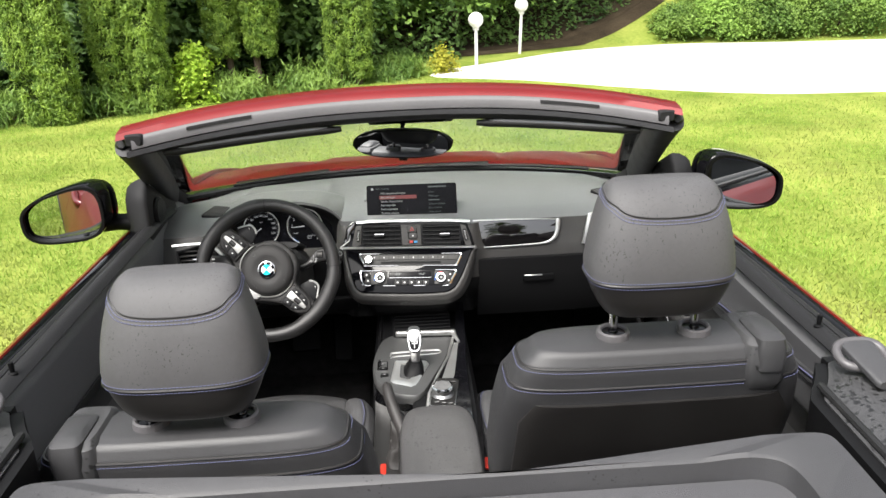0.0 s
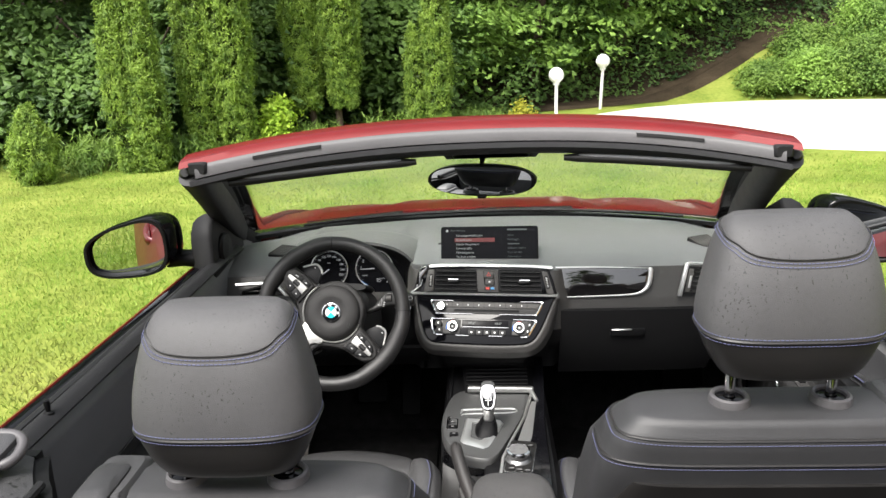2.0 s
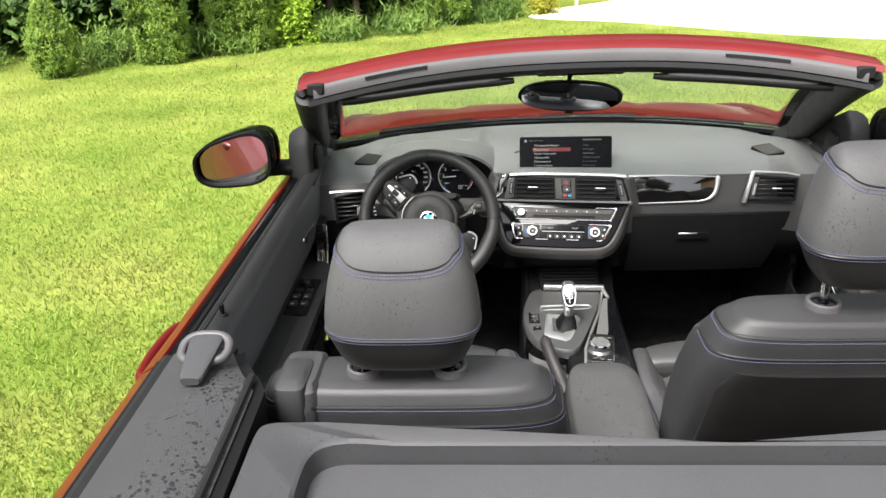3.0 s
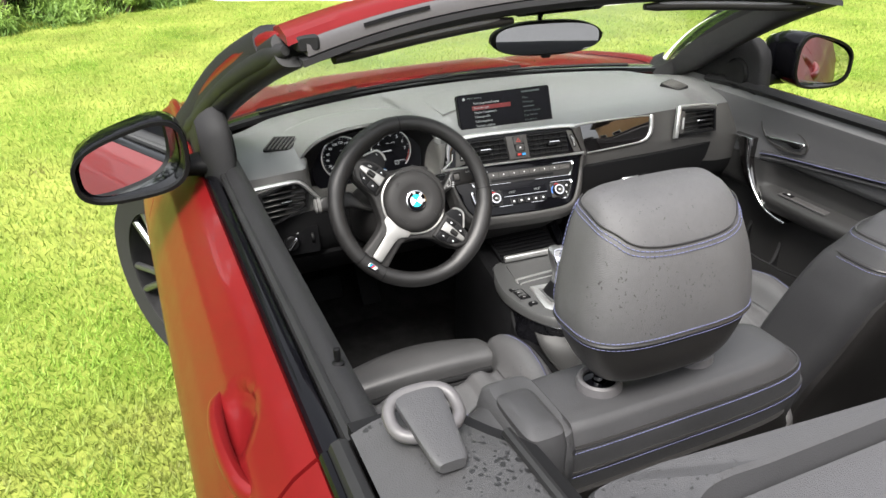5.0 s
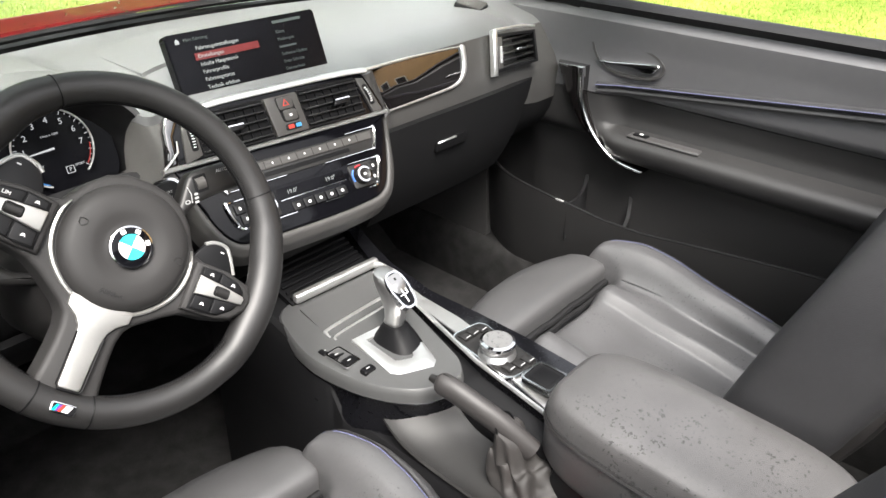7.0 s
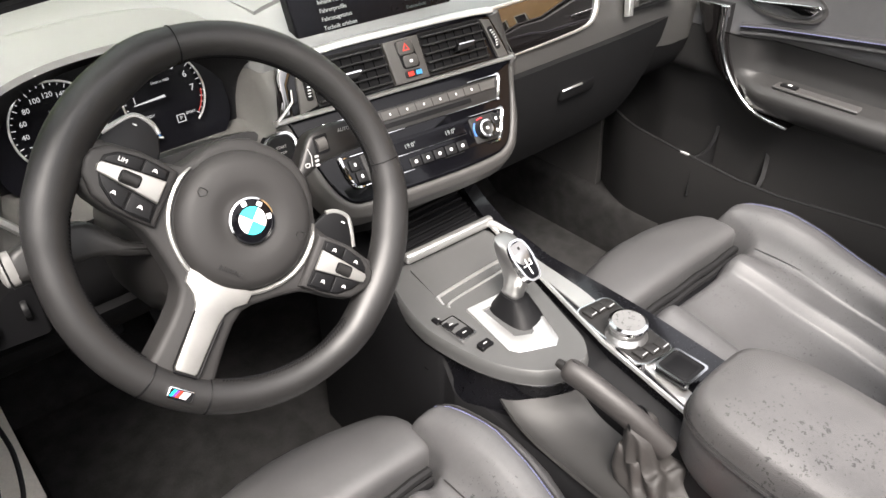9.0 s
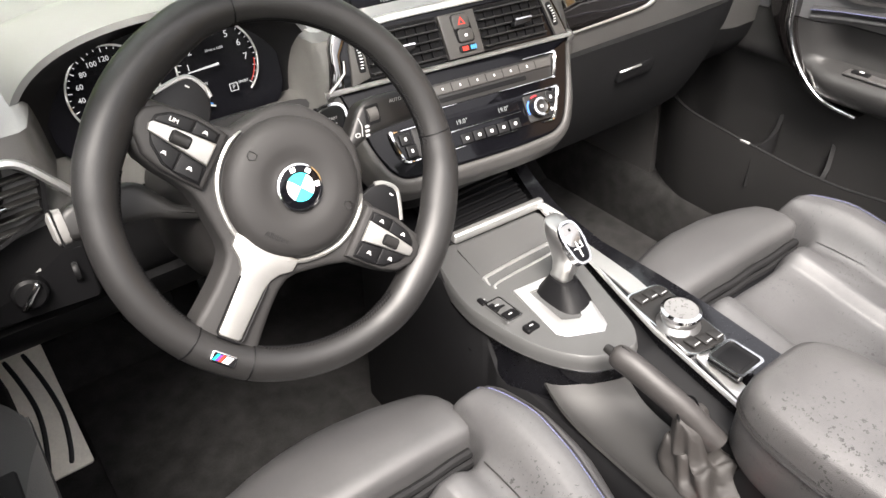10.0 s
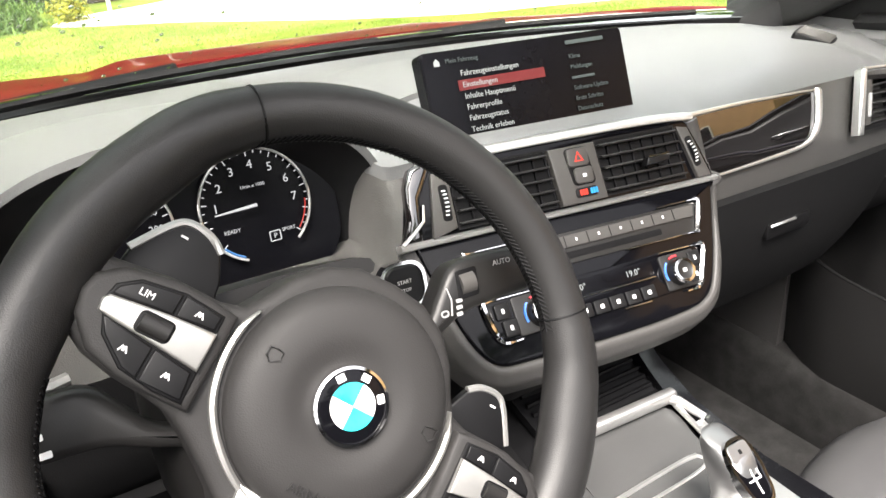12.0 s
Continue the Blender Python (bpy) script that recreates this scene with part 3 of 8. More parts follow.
part("header_outer_panel", header_strip([(-0.013, -0.0095), (-0.004, 0.002), (0.01, 0.006), (0.04, 0.011), (0.085, 0.004), (0.09, -0.004), (0.02, -0.008)]), PAINT, car, "red painted top of the windscreen frame")
part("header_seal_rail", header_strip([(-0.023, -0.034), (-0.0205, -0.018), (-0.016, -0.012), (-0.005, -0.004), (0.03, -0.010), (0.03, -0.034)], -0.575, 0.575), GREYTRIM, car, "grey rail with roof latch slots")
part("header_inner_trim", header_strip([(-0.026, -0.047), (-0.024, -0.037), (0.05, -0.036), (0.10, -0.042), (0.10, -0.064), (0.05, -0.067), (-0.005, -0.063), (-0.020, -0.0555)], -0.585, 0.585, rise=0.012), HEADER_TRIM, car, "dark trim under the header")
for x0, x1 in ((-0.47, -0.34), (0.30, 0.43)):
    part("latch_slot", header_strip([(-0.0235, -0.020), (-0.0208, -0.0145), (-0.012, -0.0145), (-0.012, -0.020)], x0, x1, 8), BLACK, car)
part("mirror_foot_cover", loft([[(x, 0.02 + 0.06 * t, 1.283 - 0.045 * t) for x, t in ((-w, 0), (-w * .8, 1), (w * .8, 1), (w, 0))] + [(x, 0.07 + 0.06 * t, 1.268 - 0.03 * t) for x, t in ((w, 0), (w * .8, 1), (-w * .8, 1), (-w, 0))] for w in (0.10, 0.12)]), TRIM, car)
for s, lab in ((-1, "driver"), (1, "passenger")):
    a, b = 0.155, 0.525
    pts = []
    for i in range(13):
        x = s * lerp(a, b, i / 12)
        y, z = head_line(x)
        pts.append((frame_x(x), y - 0.002, z - 0.072 + 0.012 * (i / 12) ** 3))
    visor = part("sun_visor", tube(pts, [0.007] + [0.0105] * 11 + [0.008], 12, flat=0.9), SATIN, car, "folded sun visor with a painted sky highlight along its edge")
    # pale tube paints the sky's highlight along the visor
    part("visor_highlight", tube([(p[0], p[1] - 0.0045, p[2] + 0.0055) for p in pts[1:12]], [0.003] + [0.0055] * 9 + [0.003], 8), surface("visor_highlight_pale", (0.16, 0.16, 0.17), 0.30, vary=0.08, scale=20, spec=0.6), visor)
    # corner seal where the roof latches
    y, z = head_line(0.6)
    part("corner_seal", loft([[(frame_x(s * (0.572 + dx)), y + dy - 0.004, z - 0.012 + dz) for dx, dz in oval(0.040 * k, 0.026 * k, 5, 16)] for dy, k in ((-0.004, 0.75), (0.0, 0.95), (0.02, 1.0), (0.07, 0.9))]), PILLAR, car)

GL_TOP = lambda x: (head_line(x)[0] + 0.08, head_line(x)[1] - 0.03)


def glass_base(x):
    return 0.715 - 0.20 * (abs(x) / 0.70) ** 2.2, 0.962


def screen_fn(u, v):
    s = 2 * u - 1
    xt, xb = s * 0.575, s * 0.70
    yt, zt = GL_TOP(xt)
    yb, zb = glass_base(xb)
    bow = 0.03 * math.sin(math.pi * v)
    return (frame_x(lerp(xt, xb, v)), lerp(yt, yb, v) + bow, lerp(zt, zb, v) + bow * 0.8)


PIL = [(0.592, -0.085, 1.262), (0.628, 0.06, 1.205), (0.668, 0.24, 1.12), (0.705, 0.42, 1.02), (0.730, 0.56, 0.955)]
for s in (-1, 1):
    path = smooth_path([(frame_x(s * x), y, z) for x, y, z in PIL], 6)
    outer = [(p.x + s * 0.010, p.y + 0.022, p.z + 0.014) for p in path]
    part("pillar_outer", tube(outer, [0.003, 0.010, 0.015] + [0.017] * (len(outer) - 3), 10, flat=1.0), PAINT, car, "red outer windscreen pillar")
    part("pillar_seal", tube([(p.x + s * 0.012, p.y - 0.012, p.z - 0.004) for p in path], [0.008, 0.015, 0.018] + [0.020] * (len(path) - 3), 10), RUBBER, car)
    edge = [Vector(screen_fn(0 if s < 0 else 1, v)) for v in (0.02, 0.12, 0.24, 0.38, 0.52, 0.66, 0.80, 0.92, 1.0, 1.06)]
    part("pillar_trim", loft([[q + Vector((s * (0.028 + a - 0.010 * max(0, i - 7)), b * 0.75 + 0.002, b * 0.65 + 0.003)) for a, b in oval(0.062 + 0.012 * max(0, i - 6), 0.078 + 0.010 * max(0, i - 6), 2.6, 20)] for i, q in enumerate(edge)]), PILLAR, car, "dark grey windscreen pillar trim", smooth=60)
    part("pillar_rear_seal", loft([[q + Vector((s * (a - 0.002), b * 0.75 + 0.004, b * 0.65 - 0.006)) for a, b in oval(0.062, 0.070 + 0.03 * i / len(path), 3.0, 20)] for i, q in enumerate(path)]), RUBBER, car, "black rubber door seal along the pillar")
    # sail triangle with tweeter, between pillar and door
    tri = loft([[(s * (0.672 + t + 0.05 * (y - 0.17) * (1 - t / 0.062)), y, z) for y, z in ((0.172 + e, 1.050 - e), (0.188 + e * 0.6, 1.076 - e), (0.225, 1.098 - e), (0.42, 1.005 - e * 0.6), (0.44, 0.95), (0.165 + e, 0.948))] for t, e in ((0, 0.010), (0.004, 0.003), (0.010, 0), (0.030, 0.002), (0.050, 0.012), (0.062, 0.024))])
    sail = part("mirror_triangle", tri, PILLAR, car, "black triangle with tweeter grille")
    part("tweeter_grille", lathe([(0.0, -0.006), (0.035, -0.004), (0.04, 0.002), (0.04, 0.01)], Matrix.Translation((s * 0.668, 0.25, 1.0)) @ Matrix.Rotation(radians(-90 * s), 4, "Z"), 28), TRIM, sail)

ws = part("windscreen", sheet(screen_fn, 30, 24, 0.004), GLASS, car, "curved clear windscreen", smooth=180)
ws.visible_shadow = False
random.seed(21)
beads = []
for k in range(420):
    u, v = random.uniform(0.02, 0.98), random.uniform(0.25, 0.99)
    p, r = Vector(screen_fn(u, v)), random.choice((0.0010, 0.0013, 0.0018, 0.0026))
    ups = (Vector(screen_fn(u, max(v - 0.02, 0))) - Vector(screen_fn(u, v))).normalized()
    side = Vector((1, 0, 0))
    nrm = side.cross(ups).normalized()
    nrm = nrm if nrm.z > 0 else -nrm
    loops = [[p + nrm * (0.0002 + h * r) + (side * math.cos(q) + ups * math.sin(q) * 1.25) * r * w for q in [math.pi * j / 4 for j in range(8)]] for h, w in ((0.0, 1.0), (0.35, 0.85), (0.55, 0.45))]
    beads.append(loft(loops))
part("rain_drops", merge(*beads), GLASS, ws, "rain drops on the glass", smooth=80, kind="stuff")
part("cowl_panel", sheet(lambda u, v: (lerp(-0.69, 0.69, u), glass_base(lerp(-0.69, 0.69, u))[0] - 0.02 + 0.05 * v, 0.957 + 0.008 * v), 30, 4, 0.012), BLACK, car, "black cowl under the wipers")
for x0, x1 in ((-0.55, 0.02), (-0.05, 0.55)):
    pts = [(lerp(x0, x1, i / 10), glass_base(lerp(x0, x1, i / 10))[0] - 0.012 - 0.02 * i / 10, 0.968 + 0.004 * i / 10) for i in range(11)]
    wiper = part("wiper_blade", tube(pts, 0.006, 6), BLACK, car)
    part("wiper_arm", tube([(x0, glass_base(x0)[0] + 0.03, 0.962), (lerp(x0, x1, 0.5), glass_base(lerp(x0, x1, .5))[0] - 0.005, 0.974)], 0.007, 6), BLACK, wiper)

# rear-view mirror
rv = thing("rear_view_mirror", (-0.02, 0.10, 1.25), "black oval rear-view mirror hanging from the windscreen header", "mirror")
RVM = pose(-0.021, 0.096, 1.188, 0, 0, -12)
part("housing", xf(loft([[(x * k, dy, z * k) for x, z in [(a, b - 0.006 * (a / 0.118) ** 2 * (1 if b > 0 else -1)) for a, b in oval(0.242, 0.070, 3.0, 40)]] for dy, k in ((-0.012, 0.93), (-0.010, 1.0), (0.008, 1.0), (0.03, 0.75), (0.04, 0.35))]), RVM), BLACK, rv)
part("mirror_glass", plate([(x * 0.92, z * 0.87) for x, z in oval(0.242, 0.070, 3.0, 40)], 0.003, RVM @ Matrix.Translation((0, -0.0145, 0))), MIRROR, rv, "clear mirror glass")
part("stalk", tube([(-0.02, 0.12, 1.20), (-0.02, 0.13, 1.25), (-0.02, 0.10, 1.285)], [0.014, 0.018, 0.03], 10), BLACK, rv)
part("sensor_nub", xf(box((0.0, -0.004, -0.037), (0.02, 0.012, 0.008), 0.003), RVM), BLACK, rv)

# door mirrors
for s in (-1, 1):
    mx, mw, mh = (0.862, 0.206, 0.132) if s < 0 else (0.838, 0.208, 0.136)
    shape = [(a, b * (1 - 0.26 * a / (mw / 2) * (1 if b > 0 else 0.35)) - 0.012 * a / (mw / 2)) for a, b in oval(mw, mh, 3.0, 40)]
    dm = part("door_mirror", loft([[(s * (mx + x * k + 0.01 * dy), 0.175 + dy, 1.035 + z * k) for x, z in shape] for dy, k in ((0.025, 0.86), (-0.040, 0.89), (-0.052, 0.96), (-0.048, 1.0), (-0.01, 1.0), (0.03, 0.95), (0.07, 0.72), (0.085, 0.4))]), PIANO, car, "black-shelled door mirror showing the car's red side")
    face = pose(s * mx, 0.155, 1.035, 0 if s < 0 else -2, 0, 13 if s < 0 else -26)
    part("mirror_glass", plate([(s * x * 0.87, z * 0.87) for x, z in shape], 0.003, face @ Matrix.Translation((0, 0.0, 0))), MIRROR, dm, "clear mirror glass")
    part("mirror_rim", ring([(s * x * 0.985, z * 0.985) for x, z in shape], 0.007, 0.03, pose(s * mx, 0.118, 1.035, 0, 0, 0)), BLACK, dm)
    part("mirror_arm", loft([[(s * x, 0.225 + a, 0.985 + b) for a, b in oval(w, h, 2.5, 16)] for x, w, h in ((0.70, 0.09, 0.05), (0.76, 0.07, 0.035), (0.80, 0.08, 0.04))]), BLACK, dm)
    part("mirror_cap", loft([[(s * (mx + x * k), 0.185 + dy, 1.033 + z * 0.94 * k) for x, z in shape] for dy, k in ((0.012, 0.985), (0.03, 0.99), (0.07, 0.80), (0.096, 0.42))]), PIANO, dm, "glossy black mirror cap")


# doors
def inner_x(z, y):
    """Half width of the door's inner trim."""
    pod = 0.060 * max(0.0, min(1.0, (-y - 0.40) / 0.09)) ** 1.5
    low = ramp(z, [(0.28, 0.70), (0.45, 0.672), (0.58, 0.668), (0.60, 0.685), (0.66, 0.688), (0.70, 0.640 + pod), (0.735, 0.621 + pod), (0.752, 0.617 + pod), (0.759, 0.623 + pod), (0.762, 0.700), (0.795, 0.697), (0.802, 0.684), (0.812, 0.677), (0.85, 0.670), (0.90, 0.667), (0.945, 0.668), (0.972, 0.684), (0.980, 0.70)])
    return low + 0.012 * bump01(y, 0.3, 0.6, 0.2) + 0.065 * bump01(z, 0.2, 0.76, 0.04) * bump01(y, 0.19, 0.8, 0.14)


def guest_x(z, y):
    """Half width of the passenger door's trim: armrest behind the pull handle, a flat field before it, a recess below."""
    rear = ramp(z, [(0.28, 0.70), (0.45, 0.690), (0.56, 0.694), (0.64, 0.694), (0.668, 0.690), (0.676, 0.664), (0.690, 0.648), (0.712, 0.642), (0.724, 0.645), (0.731, 0.656), (0.736, 0.690), (0.760, 0.697), (0.800, 0.692), (0.812, 0.680), (0.840, 0.676), (0.900, 0.670), (0.945, 0.663), (0.972, 0.682)])
    front = ramp(z, [(0.28, 0.70), (0.45, 0.695), (0.60, 0.697), (0.640, 0.694), (0.690, 0.688), (0.706, 0.684), (0.713, 0.668), (0.730, 0.664), (0.800, 0.668), (0.860, 0.674), (0.900, 0.670), (0.945, 0.663), (0.972, 0.682)])
    return lerp(front, rear, bump01(y, -1.0, 0.060, 0.045)) + 0.03 * bump01(z, 0.2, 0.64, 0.06) * bump01(y, 0.36, 0.9, 0.12)


for s in (-1, 1):
    door = part("door", side_panel(-0.685, 0.434, s, 130, True), PAINT, car, "red painted door with a black beltline seal")
    part("door_edge", tube([Vector(side_point(-0.688, v / 12, s)) + Vector((-s * 0.0015, 0, 0)) for v in range(13)], 0.0038, 6), BLACK, door)
    belt = [(s * 0.722, lerp(-0.684, 0.36, i / 12), top_z(lerp(-0.684, 0.36, i / 12)) + 0.006) for i in range(13)]
    part("belt_seal_outer", tube(belt, 0.013, 8, flat=0.7), PIANO, door, "glossy black belt moulding")
    part("belt_seal_inner", tube([(p[0] - s * 0.022, p[1], p[2] + 0.006) for p in belt], 0.008, 8), RUBBER, door)

    section = inner_x if s < 0 else guest_x
    split = 0.800
    part("door_panel", sheet(lambda u, v: (s * section(lerp(split + 0.001, 0.966, v), lerp(-0.68, 0.50, u)), lerp(-0.68, 0.50, u), lerp(split + 0.001, 0.966, v)), 48, 24, -0.02 * s), DOOR_SOFT, door, "dark grey soft upper door panel")
    part("lower_door_panel", sheet(lambda u, v: (s * section(lerp(0.28, split - 0.001, v), lerp(-0.68, 0.50, u)), lerp(-0.68, 0.50, u), lerp(0.28, split - 0.001, v)), 60, 70, -0.02 * s), DOOR_LOW, door, "black lower door panel with an armrest, deepened for shade", smooth=50)
    if s < 0:
        part("armrest_top", sheet(lambda u, v: (s * lerp(0.619 + 0.060 * max(0.0, (0.2 - u) / 0.2) ** 1.5, 0.706, v), lerp(-0.49, 0.07, u) + 0.03 * v * u**4, 0.7610 - 0.003 * math.sin(math.pi * v) - 0.012 * u**8), 24, 6, -0.008 * s), DASH_LOW, door, "soft dark armrest top")
    part("door_cap", sheet(lambda u, v: (s * lerp(0.660, 0.697, v), lerp(-0.684, 0.36, u), 0.962 + 0.024 * math.sin(math.pi * min(0.18 + v * 0.6, 1)) - 0.010 * max(0, u - 0.9) / 0.1), 20, 8, -0.02 * s), surface("door_cap_rain", (0.012, 0.012, 0.013), 0.5, spec=0.3, vary=0.1, scale=14, grain=0.15, grain_scale=1200, drops=0.35, drop_scale=190, spread=0.3), door)
    part("lock_pin", lathe([(0.0, -0.019), (0.0042, -0.0175), (0.0046, -0.010), (0.0035, 0.0), (0.0075, 0.002), (0.008, 0.006)], Matrix.Translation((s * 0.676, -0.550, 0.988)) @ Matrix.Rotation(radians(-90), 4, "X"), 14), BLACK, door)
    # release lever in its bezel
    face = Matrix.Translation((s * 0.674, 0.060, 0.878)) @ Matrix.Rotation(radians(-90 * s), 4, "Z")
    leaf = [(-s * (y - 0.060), z - 0.878) for y, z in smooth_path2([(0.140, 0.908), (0.092, 0.9135), (0.040, 0.9090), (-0.005, 0.8940), (-0.024, 0.8740), (-0.008, 0.8520), (0.050, 0.8440), (0.100, 0.8520), (0.128, 0.8760), (0.140, 0.908)], 4)[:-1]]
    bez = part("lever_bezel", ring(leaf, 0.006, 0.014, face @ Matrix.Translation((0, -0.004, 0))), DASH_LOW, door, "dark surround of the door release")
    part("lever_dish", plate([(x * 0.94, z * 0.90) for x, z in leaf], 0.006, face @ Matrix.Translation((0, 0.003, 0))), TRIM, bez)
    lever = [(-s * (y - 0.060), z - 0.878) for y, z in ((0.116, 0.8675), (0.090, 0.8690), (0.030, 0.8770), (-0.010, 0.8810), (-0.014, 0.8760), (0.000, 0.8620), (0.016, 0.8600), (0.040, 0.8660), (0.080, 0.8655), (0.114, 0.8650))]
    part("release_lever", slab(lever, -0.0080, 0.010, face, 0.0018), CHROME, bez, "chrome release lever")
    # curved pull: a black horn with a chrome edge
    fore = smooth_path2([(0.212, 0.850), (0.198, 0.815), (0.184, 0.785), (0.152, 0.741), (0.105, 0.702), (0.060, 0.679), (0.010, 0.668), (-0.016, 0.667)], 4)
    aft = smooth_path2([(0.140, 0.852), (0.1375, 0.820), (0.1330, 0.784), (0.107, 0.733), (0.068, 0.694), (0.036, 0.678), (0.000, 0.672), (-0.018, 0.6705)], 4)
    horn = []
    for (ya, za), (yb, zb) in zip(fore, aft):
        horn.append([(s * 0.676, ya, za), (s * 0.660, lerp(ya, yb, 0.10), lerp(za, zb, 0.10)), (s * 0.648, lerp(ya, yb, 0.45), lerp(za, zb, 0.45)), (s * 0.646, lerp(ya, yb, 0.80), lerp(za, zb, 0.80)), (s * 0.652, yb, zb), (s * 0.676, yb - 0.002, zb)])
    grip = part("pull_handle", loft(horn), STRIP_GLOSS, door, "glossy black curved pull handle", smooth=55)
    part("pull_chrome_edge", tube([(s * (0.6475 + 0.004 * (i / len(aft)) ** 2), y + 0.002, z) for i, (y, z) in enumerate(aft)], [0.0075, 0.0070] + [0.0058 - 0.0036 * i / len(aft) for i in range(len(aft) - 2)], 10), CHROME, grip)
    part("pull_chrome_cap", slab([(-s * (y - 0.060), z - 0.878) for y, z in ((0.206, 0.8500), (0.136, 0.8540), (0.134, 0.8340), (0.150, 0.8400), (0.176, 0.8460))], -0.0265, 0.006, face, 0.0015), CHROME, grip)
    # piping with a stitched seam above the recess
    rail_z = lambda y: (0.827 - 0.118 * (y + 0.0)) if s > 0 else 0.825 + 0.01 * (0.1 - y)
    ys_ = [0.115 - 0.79 * i / 16 for i in range(17)]
    for dz, r in ((0.006, 0.0060), (-0.007, 0.0052)) if s > 0 else ():
        part("trim_piping", tube([(s * (section(rail_z(y), y) - 0.001), y, rail_z(y) + dz) for y in ys_], r, 8), LEATHER, door)
    if s > 0:
        part("piping_stitching", stitches([(s * (section(rail_z(y), y) - 0.008), y, rail_z(y) + 0.006) for y in ys_], r=0.0011), THREAD, door)
    else:
        part("panel_crease", tube([(-0.6835, y, 0.802) for y in [0.10 - 0.04 * i for i in range(19)]], 0.0028, 8), LEATHER, door)
    if s < 0:
        sw = part("window_switch_plate", box((-0.668, -0.085, 0.7600), (0.056, 0.175, 0.007), 0.003), GLOVE, door, "black window switch plate")
        for k in range(4):
            key = part("window_switch", box((-0.668 + (-0.013 if k % 2 else 0.013), -0.095 - 0.034 * (k // 2), 0.7655), (0.020, 0.026, 0.009), 0.003), DOOR_LOW, sw)
            part("switch_mark", box((-0.668 + (-0.013 if k % 2 else 0.013), -0.101 - 0.034 * (k // 2), 0.7702), (0.008, 0.006, 0.0006), 0.0, 1), MARK, key)
        for dx in (-0.013, 0.013):
            part("mirror_switch", box((-0.668 + dx, -0.062, 0.7645), (0.018, 0.016, 0.006), 0.002), DOOR_LOW, sw)
        knob = part("mirror_adjuster", lathe([(0.0, -0.010), (0.014, -0.010), (0.0165, -0.007), (0.017, 0.0)], Matrix.Translation((-0.668, -0.030, 0.762)) @ Matrix.Rotation(radians(-90), 4, "X"), 24), TRIM, sw)
        part("adjuster_pad", lathe([(0.0, -0.0125), (0.008, -0.0120), (0.010, -0.009)], Matrix.Translation((-0.668, -0.030, 0.762)) @ Matrix.Rotation(radians(-90), 4, "X"), 18), DOOR_LOW, knob)
    else:
        sw = part("window_switch_plate", box((0.670, -0.045, 0.7335), (0.026, 0.150, 0.006), 0.0028, 3), DASH_LOW, door)
        part("window_switch", box((0.670, 0.005, 0.7370), (0.014, 0.030, 0.006), 0.002), TRIM, sw)
        part("switch_mark", box((0.670, 0.004, 0.7403), (0.005, 0.007, 0.0006), 0.0, 1), WHITE, sw)
    # map pocket with its lip and fins
    px, y0, y1 = (0.646, -0.52, 0.400) if s > 0 else (0.668, -0.52, 0.14)
    lip_z = (lambda y: ramp(y, [(-0.52, 0.590), (-0.30, 0.570), (-0.15, 0.553), (-0.04, 0.5395), (0.05, 0.5385), (0.19, 0.5515), (0.28, 0.562), (0.40, 0.580)])) if s > 0 else (lambda y: 0.586 + 0.05 * max(0, (y + 0.02) / 0.16) ** 2)
    lip_x = lambda y: px + (0.69 - px) * (max(0, (y - y1 + 0.12) / 0.12) ** 2 + max(0, (y0 + 0.08 - y) / 0.08) ** 2)
    pocket = part("map_pocket", sheet(lambda u, v: (s * (lip_x(lerp(y0, y1, u)) + 0.035 * (1 - v) ** 2), lerp(y0, y1, u), lerp(0.30, lip_z(lerp(y0, y1, u)), v)), 44, 10, -0.010 * s), DOOR_LOW, door, "moulded black door pocket, deepened for shade")
    part("pocket_lip", tube([(s * (lip_x(y) + 0.003), y, lip_z(y) + 0.001) for y in [lerp(y0, y1, i / 44) for i in range(45)]], 0.0032, 8), GLOVE, pocket)
    if s > 0:
        for ya, yb, top in ((0.150, 0.134, 0.608), (0.010, 0.024, 0.592)):
            def fin_fn(u, v):
                y = lerp(ya, yb, math.sin(u * 1.57))
                z = lerp(lip_z(ya) + 0.002, top, u ** 1.6)
                return (lerp(0.652, 0.694, u), y - 0.006 * math.sin(math.pi * u), lerp(z, 0.46, v))
            part("pocket_fin", sheet(fin_fn, 12, 4, 0.008), GLOVE, pocket)
        # small pale speck on the pocket lip
        part("lip_speck", box((0.648, 0.165, 0.5505), (0.004, 0.022, 0.006), 0.0015), MARK, pocket)
    # outside handle
    bar = smooth_path([(s * 0.786, -0.650, 0.902), (s * 0.812, -0.612, 0.900), (s * 0.822, -0.53, 0.896), (s * 0.818, -0.455, 0.892), (s * 0.796, -0.418, 0.889)], 6)
    hd = part("door_handle", tube(bar, [0.010] * 5 + [0.011] * (len(bar) - 10) + [0.010] * 5, 12, flat=1.35), PAINT, door, "red door handle")

